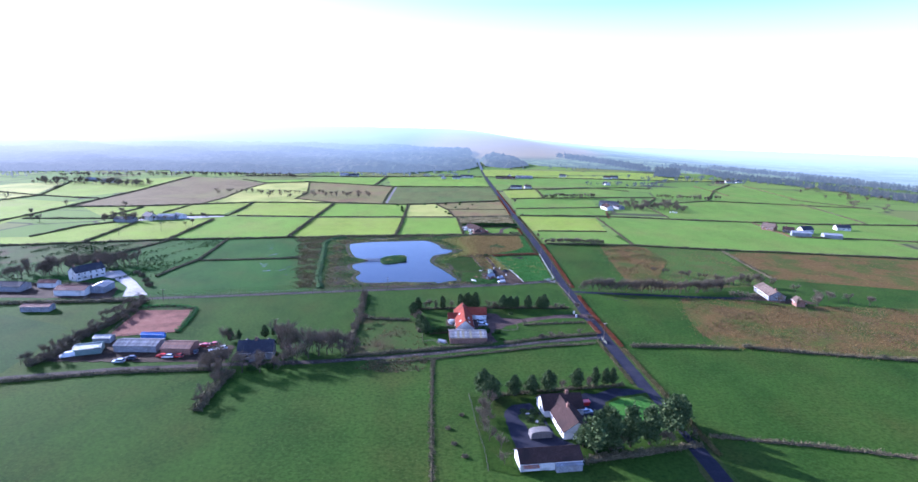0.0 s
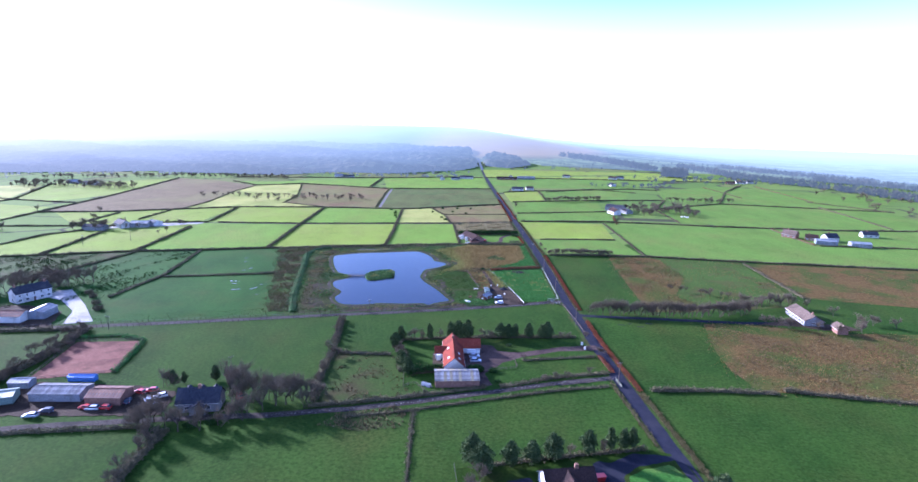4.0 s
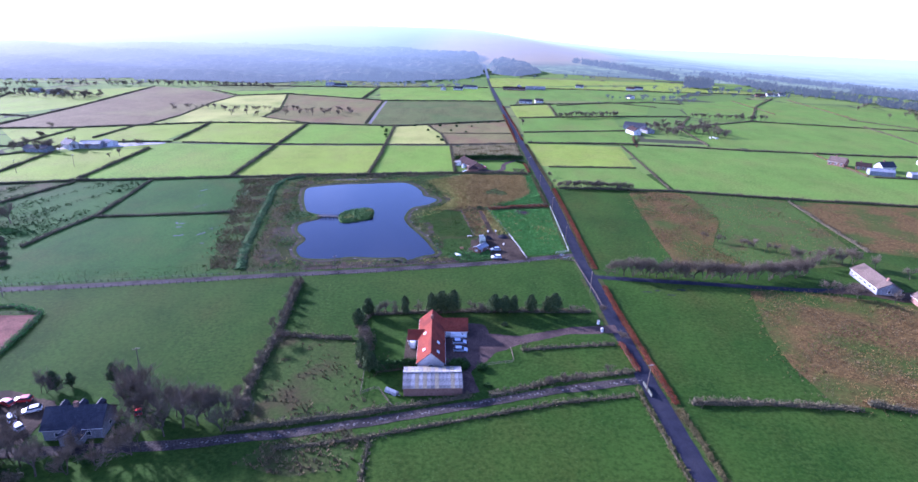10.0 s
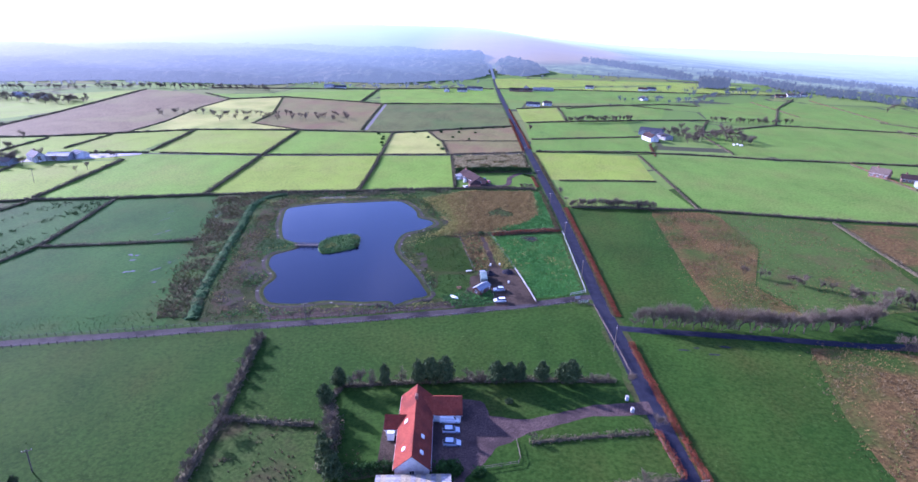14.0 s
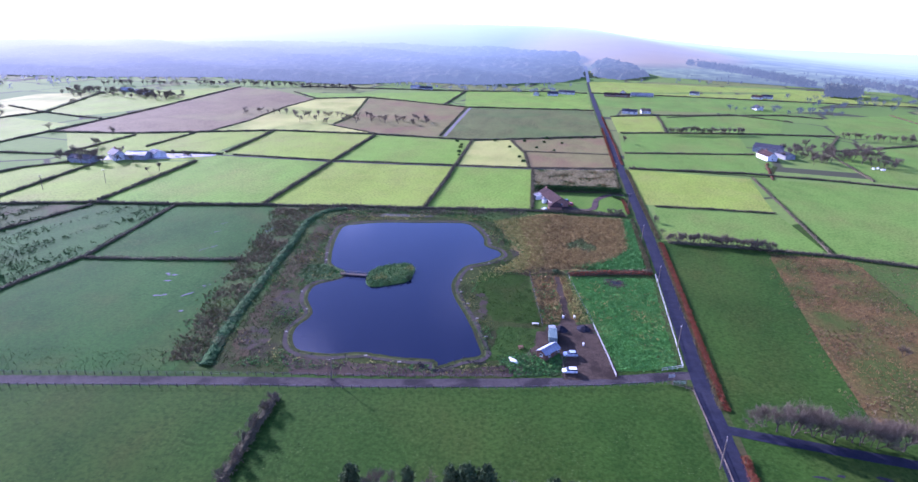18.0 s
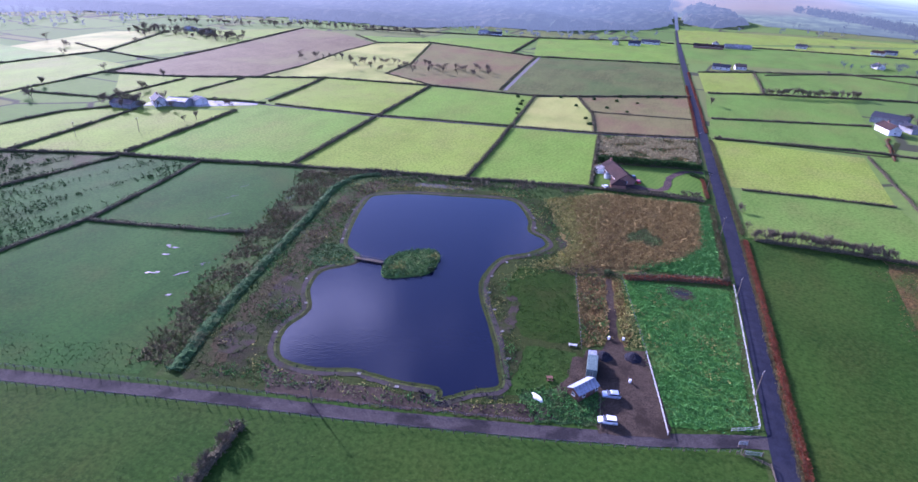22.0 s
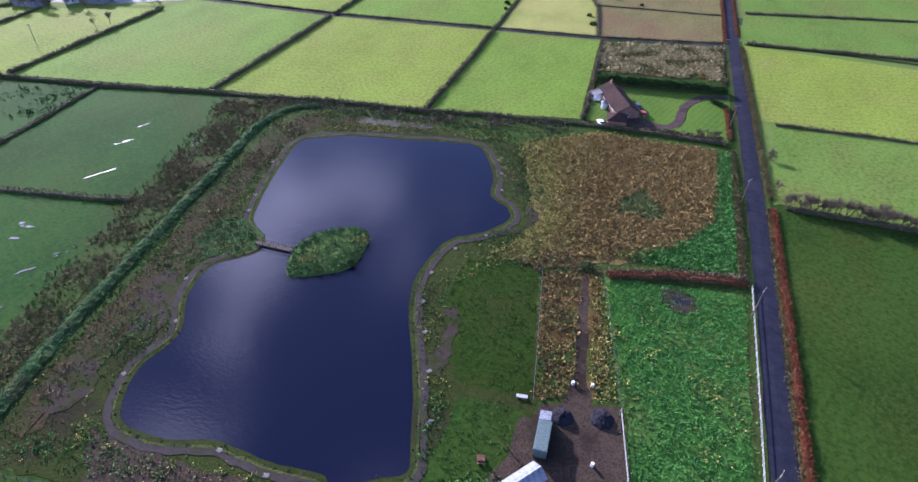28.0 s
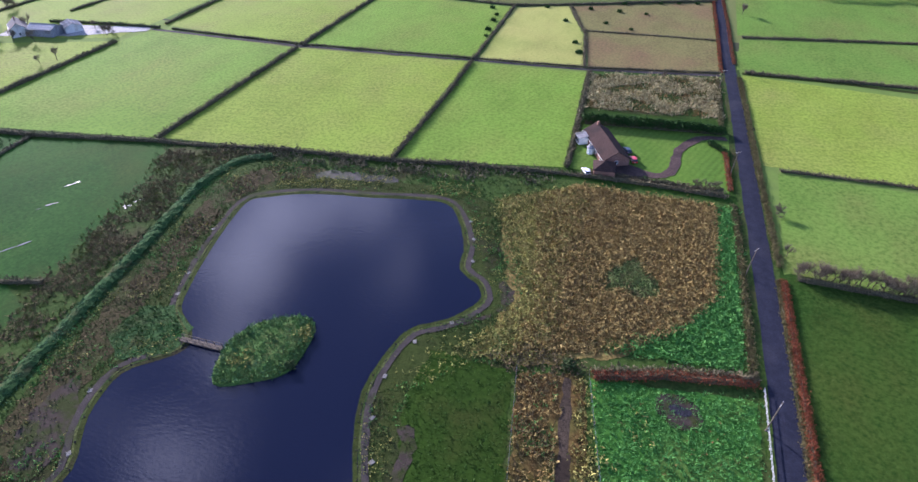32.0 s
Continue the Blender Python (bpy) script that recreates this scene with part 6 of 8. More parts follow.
# hut, container, heaps, boat and cars
hut = thing("fishing_hut", pose(-41.6, 318.2, 0, 0, 0, -37), "small brown wooden hut with a grey metal roof", "hut")
sheet_shed(hut, 0, 0, 0, 6.4, 3.4, 2.1, 3.0, M["shed_wood"], M["sheet_grey"], alt=({(0, 0), (0, 1), (0, 2), (0, 3), (1, 0), (1, 1), (1, 2)}, M["sheet_pale"]))
piece("door", "door", lambda: box(-0.48, 0.48, -0.02, 0.06, 0, 2.05, 0.01), M["door"], hut, pose(1.7, 1.0, 0, 0, 0, -90))
window(hut, pose(0, -3.2, 0.9, 0, 0, 180), 1.0, 0.8)
for yy in (-1.5, 2.6):
    window(hut, pose(1.7, yy, 0.9, 0, 0, -90), 0.9, 0.8)
box_ = thing("shipping_container", pose(-40.7, 327.2, 0, 0, 0, 4), "green steel shipping container beside the hut", "container")
part("body", box(-1.2, 1.2, -3.1, 3.1, 0.12, 2.5, 0.03), M["sheet_green"], box_)
for i in range(20):
    for s in (-1, 1):
        part("rib", box(s * 1.22 - 0.03, s * 1.22 + 0.03, -3.0 + i * 0.31, -2.85 + i * 0.31, 0.2, 2.42), M["sheet_green"], box_)
    part("roof_rib", box(-1.15, 1.15, -3.0 + i * 0.31, -2.85 + i * 0.31, 2.49, 2.53), M["sheet_green"], box_)
for s in (-1, 1):
    part("door", box(s * 0.6 - 0.55, s * 0.6 + 0.55, -3.16, -3.1, 0.2, 2.4), M["sheet_green"], box_)
    part("lock_bar", cylinder(0.025, 0.025, 0.2, 2.4, 6, at=(s * 0.3, -3.2)), M["steel"], box_)
lt = thing("lean_to", pose(-41.2, 331.6, 0, 0, 0, 4), "small grey-green sheet-roofed lean-to", "shed")
part("wall", box(-0.9, 0.9, -0.8, 0.8, 0, 1.9), M["sheet_green"], lt)
part("roof", prism([(-1.05, 1.9), (1.05, 2.1), (1.05, 2.2), (-1.05, 2.0)], -0.95, 0.95), M["sheet_grey"], lt)


def heap(x, y, r, h, label):
    rr = np.random.default_rng(int(x * 10) % 97)
    n = 20
    v, f = [(0, 0, h)], []
    for j in range(1, 6):
        for i in range(n):
            a = i * 2 * math.pi / n
            q = j / 5
            v.append((r * q * math.cos(a) * rr.uniform(0.9, 1.1), r * q * math.sin(a) * rr.uniform(0.9, 1.1), h * (1 - q) ** 0.8 * rr.uniform(0.85, 1.15) - (0.05 if j == 5 else 0)))
    f += [(0, 1 + i, 1 + (i + 1) % n) for i in range(n)]
    f += [(1 + j * n + i, 1 + (j + 1) * n + i, 1 + (j + 1) * n + (i + 1) % n, 1 + j * n + (i + 1) % n) for j in range(4) for i in range(n)]
    ob = new("slag_mound", mesh_from("slag_mound", v, f, M["soil"]))
    ob.location = (x, y, 0.05)
    return tagged(ob, label, "heap")


heap(-38.3, 333.6, 2.2, 1.6, "dark conical heap of gravel in the car park")
heap(-31.2, 335.8, 2.4, 1.5, "dark conical heap of gravel by the fence")
car(M["car_silver"], "silver-blue hatchback parked on gravel", pose(-35.2, 319.2, 0.08, 0, 0, 102))
car(M["car_white"], "white estate car parked on gravel", pose(-35.2, 310.6, 0.08, 0, 0, 100), estate=True)
boat = thing("rowing_boat", pose(-51.2, 312.6, 0.1, 0, 0, -35), "white rowing boat lying keel up on grass", "boat")
bm = bmesh.new()
rows = []
for i in range(9):
    q = i / 8 * 2 - 1
    wd = 0.75 * (1 - abs(q) ** 2.4) + 0.03
    rows.append([bm.verts.new((q * 1.8, wd * math.cos(a), 0.62 * math.sin(a) * (1 - 0.25 * q * q))) for a in np.linspace(0, math.pi, 7)])
for a, b in zip(rows[:-1], rows[1:]):
    for i in range(6):
        bm.faces.new((a[i], b[i], b[i + 1], a[i + 1]))
bmesh.ops.recalc_face_normals(bm, faces=bm.faces[:])
part("hull", bm, M["boat"], boat)
part("keel", box(-1.5, 1.5, -0.03, 0.03, 0.52, 0.70), M["boat"], boat)
picnic = thing("picnic_table", pose(-49.8, 320, 0.05, 0, 0, 20), "brown wooden picnic table on the grass", "table")
for i in range(4):
    part("board", box(-0.75, 0.75, -0.38 + i * 0.2, -0.2 + i * 0.2, 0.70, 0.75), M["shed_wood"], picnic)
for s in (-0.75, 0.75):
    part("bench", box(-0.75, 0.75, s - 0.13, s + 0.13, 0.42, 0.46), M["shed_wood"], picnic)
    part("leg", box(s * 0.75 - 0.05, s * 0.75 + 0.05, -0.7, 0.7, 0, 0.42), M["shed_wood"], picnic)
    part("strut", box(s * 0.75 - 0.05, s * 0.75 + 0.05, -0.3, 0.3, 0.42, 0.70), M["shed_wood"], picnic)
bench = thing("white_board", pose(-46.5, 335.2, 0.05, 0, 0, 10), "white board bench lying on the lawn edge", "bench")
part("top", box(-1.1, 1.1, -0.4, 0.4, 0.45, 0.52, 0.02), M["white_wood"], bench)
for s in (-0.9, 0.9):
    part("leg", box(s - 0.06, s + 0.06, -0.35, 0.35, 0, 0.45), M["white_wood"], bench)
for x, y, lb in ((-37.9, 341.7, "white plastic drum beside the track"), (-34.2, 342.5, "white plastic drum at the car park's edge"), (-31.4, 325.9, "small white bucket on gravel")):
    dr = thing("drum", pose(x, y, 0.05), lb, "drum")
    part("shell", cylinder(0.32, 0.32, 0, 0.85, 12), M["boat"], dr)
    part("lid", cylinder(0.33, 0.30, 0.85, 0.92, 12), M["frame"], dr)
for x, y in ((-46.0, 323.8), (-46.8, 318.5)):
    bp = thing("bollard", pose(x, y, 0.05), "dark wooden bollard on the hut's forecourt", "bollard")
    part("shaft", cylinder(0.12, 0.12, 0, 1.15, 8), M["door"], bp)
    part("cap", cylinder(0.14, 0.06, 1.15, 1.25, 8), M["door"], bp)
sheet("forecourt", [(-46, 331), (-42.4, 331), (-42.6, 323), (-45, 315), (-48, 317.5), (-45.5, 322.5)], 0.08, M["gravel"], "worn earth forecourt beside the hut", "forecourt", uneven=0.2)
sign = thing("notice_board", pose(-7.7, 313.4, 0, 0, 0, 15), "small white notice board at the lane's mouth", "sign")
part("board", box(-0.9, 0.9, -0.03, 0.03, 0.9, 1.9, 0.01), M["white_wood"], sign)
for s in (-0.8, 0.8):
    part("post", box(s - 0.05, s + 0.05, 0.03, 0.12, 0, 1.95), M["post_wood"], sign)
for i in range(4):
    part("text_bar", box(-0.7, 0.7 - 0.2 * (i % 2), -0.035, -0.03, 1.1 + i * 0.19, 1.17 + i * 0.19), M["door"], sign)

# fences round the pond
fence([(-8, 311.8), (-25, 306.2), (-51, 299.2), (-85, 291.4), (-124, 283.4), (-155, 276.2), (-187, 269.2), (-217, 263)], 2.4, 1.1, "wire fence on dark posts along the farm lane", wires=(0.4, 0.75, 1.0), r=0.07)
fence([(-51, 304.8), (-85, 296.8), (-124, 288.8), (-155, 281.8), (-187, 274.8), (-217, 269), (-245, 263)], 2.4, 1.1, "wire fence on dark posts before the pond", wires=(0.4, 0.75, 1.0), r=0.07)
fence([(-22.6, 311.5), (-24.6, 322), (-28.2, 339)], 2.0, 1.1, "pale wooden rail fence beside the car park", wood="white_wood", rails=((0.5, 0.14), (0.95, 0.14)))
fence([(-36.5, 308), (-37.6, 318)], 2.0, 0.9, "low pale rail fence beside the hut", wood="post_wood", rails=((0.45, 0.1), (0.8, 0.1)))
fence([(-51.5, 373), (-44, 333.5)], 3.0, 1.5, "wire fence on tall thin posts beside the lawn", wires=(0.5, 0.9, 1.3), r=0.06, wood="post_wood")
fence([(-37.2, 376.5), (-28.4, 340)], 3.0, 1.5, "wire fence on tall thin posts beside the rushes", wires=(0.5, 0.9, 1.3), r=0.06)
fence([(-3.5, 320.5), (-3.4, 350), (-3.5, 384)], 2.0, 1.15, "white painted board fence along the road", wood="white_wood", rails=((0.5, 0.11), (0.98, 0.11)))
fence([(-9.5, 317.5), (-6, 319), (-3.6, 320.5)], 1.6, 1.1, "white board fence at the lane's mouth", wood="white_wood", rails=((0.35, 0.14), (0.95, 0.14)))
fence([(-2.7, 310), (-1.6, 296), (-0.4, 280), (0.2, 267)], 2.0, 1.0, "grey rail fence beside the road", wood="post_wood", rails=((0.4, 0.12), (0.8, 0.12)))
fence([(-9, 311), (-5, 310.5), (-2.7, 309.6)], 1.6, 1.0, "grey rail fence at the lane's corner", wood="post_wood", rails=((0.4, 0.12), (0.8, 0.12)))
gate(-7.5, 311.4, 12, 3.4)
for x, y, h in ((-3.6, 330, 8.5), (-3.8, 374.5, 8.5), (-5.2, 420.5, 8.5), (-2, 281, 8.5), (1.6, 222, 8.5), (-98.5, 292.9, 6.5), (-7.5, 470, 8.5), (-10, 540, 8.5), (-205, 262.5, 6.5), (-228, 182, 8), (-137, 225, 6), (-300, 440, 8), (-322, 420, 8)):
    pole(x, y, h)
hedge([(-36, 376), (-22, 381), (-5, 385)], 1.6, 1.4, M["hedge_red"], "russet beech hedge across the plot", rg, per_m=22, leaf=0.26)
hedge([(-36, 377.4), (-22, 382.4), (-5, 386.4)], 1.2, 1.0, M["hedge"], "brown bramble beside the beech hedge", rg, per_m=10, leaf=0.5)
sb = shrub(9, 2.6, "dark green bush among the rushes", "conifer")
sb.matrix_world = pose(-41.5, 377, 0)
an = np.linspace(0, 2 * math.pi, 13)[:-1]
pond2 = sheet("pool", (np.stack([np.cos(an) * 3.0, np.sin(an) * 1.7], 1) * RNG.uniform(0.85, 1.1, size=(12, 1)) * 0.72 + (-19.2, 373.6)).tolist(), 0.13, M["soil"], "small dark peaty pit in lush grass", "pool")


# ---- hedges of the fields ----
rh = np.random.default_rng(33)
H_WINTER = "clipped brown winter hedge between two fields"
for ln, w, h, mt, lb, dn in (
    # behind the pond and its row of meadows
    ([(-420, 362), (-317, 394), (-279, 407), (-236, 415), (-193, 426), (-170, 430)], 1.8, 1.4, "hedge", H_WINTER, 4),
    ([(-170, 431), (-147, 436), (-113, 441), (-90, 447), (-56, 453), (-33, 455), (-9, 456)], 1.6, 1.3, "hedge", "low scrubby hedge behind the pond", 5),
    ([(-278, 410), (-281, 455), (-284, 500)], 1.8, 1.5, "hedge", H_WINTER, 5),
    ([(-194, 428), (-196, 480), (-198, 523)], 1.8, 1.5, "hedge", H_WINTER, 5),
    ([(-112, 443), (-113, 500), (-115, 534)], 1.7, 1.4, "hedge", H_WINTER, 6),
    ([(-57, 457), (-60, 500), (-63, 541)], 1.3, 1.2, "hedge", "thin winter hedge beside the bungalow garden", 6),
    ([(-340, 512), (-310, 519), (-280, 524)], 1.4, 1.2, "hedge_green", "dark green hedge along a farm lane", 5),
    ([(-272, 524.5), (-240, 526), (-198, 528), (-160, 533), (-114, 539), (-63, 546), (-9, 559)], 1.0, 0.8, "hedge", "low trimmed hedge along a lane", 4),
    ([(-341, 477), (-335, 430), (-331, 391)], 1.6, 1.4, "hedge", H_WINTER, 4),
    ([(-350, 486), (-374, 456), (-381, 407)], 1.6, 1.4, "hedge", H_WINTER, 3),
    ([(-281, 530), (-285, 575), (-290, 614)], 1.8, 1.5, "hedge", H_WINTER, 4),
    ([(-198, 527), (-200, 575), (-202, 623)], 1.8, 1.5, "hedge", H_WINTER, 4),
    ([(-115, 538), (-117, 580), (-119, 625)], 1.6, 1.1, "hedge", "scrappy low hedge of brown bramble", 4),
    ([(-66, 546), (-73, 591), (-89, 638)], 1.4, 0.9, "hedge", "scrappy low hedge of brown bramble", 4),
    ([(-75, 596), (-45, 600), (-9, 604)], 1.4, 0.7, "hedge", "scrappy low hedge of brown bramble", 3),
    ([(-457, 556), (-394, 569), (-340, 594), (-289, 617), (-202, 627), (-119, 627), (-89, 640), (-9, 678)], 1.7, 1.4, "hedge", H_WINTER, 3),
    ([(-453, 458), (-457, 556), (-466, 687), (-494, 898)], 1.7, 1.4, "hedge", H_WINTER, 2.5),
    ([(-340, 596), (-337, 651), (-348, 751), (-346, 822)], 1.2, 0.8, "hedge", "low straggling hedge between brown and straw fields", 2.5),
    ([(-204, 630), (-256, 657), (-256, 711), (-291, 851)], 1.2, 0.9, "hedge", "low straggling hedge between brown and straw fields", 2.5),
    ([(-563, 535), (-555, 582), (-543, 635), (-610, 785)], 1.7, 1.4, "hedge", H_WINTER, 2.5),
    ([(-609, 658), (-545, 636), (-496, 625), (-466, 622)], 1.7, 1.4, "hedge", H_WINTER, 2.5),
    ([(-445, 483), (-381, 492), (-357, 493)], 1.7, 1.4, "hedge", H_WINTER, 3),
    ([(-382, 496), (-384, 566)], 1.7, 1.4, "hedge", H_WINTER, 3),
    ([(-346, 530), (-346, 588)], 1.5, 1.2, "hedge", H_WINTER, 3),
    ([(-149, 637), (-154, 720), (-158, 806)], 1.2, 0.9, "hedge", H_WINTER, 2.5),
    ([(-400, 872), (-346, 822), (-291, 853), (-242, 840), (-158, 812), (-16, 837)], 1.8, 1.5, "hedge", H_WINTER, 2.5),
    ([(-187, 820), (-188, 890), (-189, 966)], 2.2, 1.8, "hedge", H_WINTER, 2.5),
    ([(-420, 932), (-300, 950), (-189, 967), (-60, 1012), (-22, 1004)], 2.2, 1.8, "hedge", H_WINTER, 2),
    # left of the pond
    ([(-226, 346), (-205, 350), (-174, 357), (-166, 360)], 1.8, 1.1, "hedge", "low broken hedge across the wet pasture", 5),
    ([(-236, 414), (-231, 380), (-227, 348), (-231, 322), (-232, 306)], 1.6, 1.0, "hedge", "thin scrubby hedge beside the planted field", 4),
    ([(-276, 404), (-283, 372), (-291, 344)], 1.6, 1.1, "hedge", H_WINTER, 4),
    ([(-109, 282), (-107, 262), (-105, 244), (-104, 222), (-102, 204)], 2.2, 1.3, "hedge", "tangled brown hedge beside the paddock", 8),
    ([(-103, 244), (-90, 243), (-82, 243)], 1.4, 1.0, "hedge", "low bramble hedge along the paddock", 6),
    # lane to the farm
    ([(-3, 219.5), (-22, 215.5), (-47, 207.6), (-71, 199.6), (-90, 195)], 1.0, 0.6, "hedge", "low dark bank beside the stony lane", 6),
    ([(-46, 216.6), (-71, 208.6), (-90, 203.6), (-103, 200.8)], 1.4, 1.1, "hedge", "brown bramble hedge above the lane", 6),
    ([(-145, 186.5), (-181, 181.5), (-214, 172.5)], 1.2, 1.1, "hedge", "rough hedge before the farmyard", 6),
    ([(-139.5, 157), (-140, 170), (-140, 184)], 3.0, 1.6, "hedge", "tall overgrown thorn hedge", 14),
    ([(-69, 200), (-67.5, 162), (-65.5, 126), (-63, 60), (-61, -60)], 0.6, 0.45, "hedge", "thin field boundary of low thorns", 5),
    ([(-213, 186), (-211, 199), (-213, 215), (-211, 230), (-214, 262)], 4.0, 1.8, "hedge", "wide overgrown belt of bare scrub", 14),
    ([(-178, 222), (-181, 240), (-184, 252), (-196, 256), (-210, 253)], 1.6, 0.9, "grass_deep", "low green bank round the riding arena", 6),
    ([(-218, 262), (-245, 258), (-290, 250)], 3.0, 1.4, "hedge", "rough brown hedge below the farm", 6),
    # bungalow garden at the start
    ([(-25, 135), (-8, 139), (6, 143.6), (10, 144)], 2.2, 1.3, "hedge", "dark garden hedge behind the trees", 8),
    ([(-45, 172), (-20, 177.5), (-2, 181)], 1.4, 0.8, "hedge", "low garden hedge beside the drive", 7),
    ([(-0.6, 222), (1.4, 195), (2.2, 183)], 0.7, 0.45, "straw", "grassy bank beside the road", 6),
    # garden of the red-roofed house
    ([(-71.7, 226.5), (-66, 228), (-60, 229.6)], 2.0, 2.6, "hedge_green", "tall clipped green hedge beside the shed", 26),
    ([(-81, 250), (-79, 258.5), (-67, 260.5), (-50, 262.8), (-30, 264.4), (-5, 265.5)], 1.4, 1.1, "hedge", "brown garden hedge below the evergreens", 8),
    ([(-76, 228), (-76, 240), (-80, 250)], 2.6, 2.4, "hedge", "tall tangled garden hedge", 10),
    ([(-30, 240), (-20, 242), (-11, 243.5), (-2, 245)], 1.1, 0.7, "hedge", "low scrubby hedge across the garden", 6),
    ([(-40, 217.5), (-22, 225), (-10, 228.5), (0, 230.5)], 1.8, 0.9, "hedge", "pale bramble bank above the lane", 8),
    ([(0.4, 245), (1.2, 238), (1.9, 231)], 0.6, 0.9, "hedge_red", "low red-leaved hedge on the garden's end", 18),
    # east of the road
    ([(12, 217), (33, 218), (55, 217)], 1.5, 1.3, "hedge", "neat brown winter hedge", 7),
    ([(59, 219), (78, 215), (140, 206), (260, 193)], 1.5, 1.3, "hedge", "neat brown winter hedge", 5),
    ([(15, 149), (44, 145), (69, 140), (140, 125), (260, 86)], 1.2, 0.8, "hedge", "low hedge of bleached grass and thorn", 5),
    ([(7, 423), (38, 424), (75, 424), (139, 414), (187, 409), (300, 395), (420, 375)], 1.7, 1.3, "hedge", H_WINTER, 4),
    ([(8, 478), (40, 481), (69, 482)], 1.2, 0.9, "hedge", "low winter hedge between meadows", 5),
    ([(78, 558), (77, 490), (75, 424)], 1.4, 0.9, "hedge", "low hedge of pale grass", 4),
    ([(1, 563), (77, 570), (130, 565), (175, 557), (288, 548), (420, 556)], 1.8, 1.3, "hedge", H_WINTER, 4),
    ([(90, 557), (98, 600), (101, 606)], 1.2, 0.8, "hedge_red", "russet hedge beside the farm track", 5),
    ([(2, 613), (50, 625), (100, 637)], 1.6, 1.1, "hedge", H_WINTER, 4),
    ([(4, 699), (45, 713), (115, 730), (200, 744)], 1.8, 1.4, "hedge", H_WINTER, 3),
    ([(46, 714), (49, 770), (50, 820)], 1.6, 1.2, "hedge", H_WINTER, 3),
    ([(0, 798), (50, 822), (190, 870), (230, 860)], 1.8, 1.5, "hedge", H_WINTER, 3),
    ([(155, 572), (160, 660), (200, 744)], 1.6, 1.2, "hedge", H_WINTER, 3),
    ([(160, 664), (260, 722), (430, 682)], 1.8, 1.3, "hedge", H_WINTER, 3),
    ([(260, 722), (330, 860), (400, 960)], 1.8, 1.3, "hedge", H_WINTER, 2.5),
    ([(230, 475), (300, 471), (420, 442)], 1.6, 1.2, "hedge", H_WINTER, 3),
    ([(230, 548), (229, 510), (228, 478)], 1.4, 1.0, "hedge_red", "russet hedge beside a farm drive", 5),
    ([(321, 916), (320, 850), (318, 786)], 1.6, 1.1, "hedge_red", "russet hedge between far fields", 3),
    ([(418, 951), (407, 850), (396, 757)], 1.6, 1.1, "hedge_red", "russet hedge between far fields", 3),
    ([(388, 756), (415, 715), (439, 675)], 1.8, 1.3, "hedge", H_WINTER, 3),
    ([(372, 706), (362, 630), (351, 561)], 1.6, 1.1, "hedge", H_WINTER, 3),
    ([(59, 810), (132, 857), (187, 821)], 1.6, 1.2, "hedge", H_WINTER, 3),
    ([(132, 331), (134, 370), (137, 409)], 1.6, 1.0, "hedge", H_WINTER, 4),
    ([(-16, 1012), (120, 1018), (300, 1012), (420, 1014)], 2.0, 1.6, "hedge", H_WINTER, 2),
    # beside the road
    ([(7.8, 217), (6.6, 232), (5.4, 250), (4.6, 268), (4.2, 285)], 0.9, 0.8, "hedge_red", "clipped russet beech hedge along the road", 26),
    ([(4.2, 303), (3.9, 330), (3.9, 360), (3.7, 395), (3.4, 421)], 0.75, 0.75, "hedge_red", "clipped russet beech hedge along the road", 26),
    ([(3.0, 303), (2.9, 330), (2.8, 360), (2.6, 395), (2.3, 421)], 0.5, 0.2, "straw", "bleached grass verge below the beech hedge", 8),
    ([(13.0, 140), (10.6, 175), (8.6, 205), (7.9, 214)], 0.7, 0.40, "straw", "bleached grass bank along the road", 14),
    ([(3.0, 427), (2.0, 452), (0.6, 490), (-0.2, 520), (-1.4, 556)], 0.9, 0.6, "straw", "tawny grass bank along the road", 14),
    ([(-8.8, 560), (-9.6, 610), (-10.8, 660), (-12, 720)], 0.6, 0.9, "hedge_red", "russet hedge along the road", 14),
    ([(-3.2, 572), (-4.4, 640), (-6.4, 700), (-9, 790)], 0.6, 0.9, "hedge_red", "russet hedge along the road", 10),
    ([(-5.2, 388), (-6.0, 420), (-7, 452)], 0.8, 0.6, "straw", "tawny grass bank beside the road", 14),
    ([(-7.8, 460), (-8.6, 480), (-9, 484)], 0.6, 0.9, "hedge_red", "clipped russet garden hedge", 18),
    ([(-9.5, 500), (-10.6, 552)], 0.9, 0.6, "straw", "tawny grass bank beside the road", 12),
    ([(-57, 491.5), (-40, 494), (-22, 497), (-9.5, 499)], 3.0, 3.0, "hedge_green", "tall dark clipped conifer hedge", 34),
    ([(-13.5, 489.5), (-10, 486), (-8.6, 484)], 1.6, 1.4, "hedge_green", "low clipped green hedge at the gateway", 26),
    ([(-49, 456.5), (-30, 457.5), (-10, 459)], 1.2, 1.0, "hedge", "bare garden hedge below the lawn", 10),
):
    hedge(ln, w, h, M[mt], lb, rh, per_m=dn, leaf=(0.20 if mt == "hedge_red" else 0.34) + 0.06 * h)

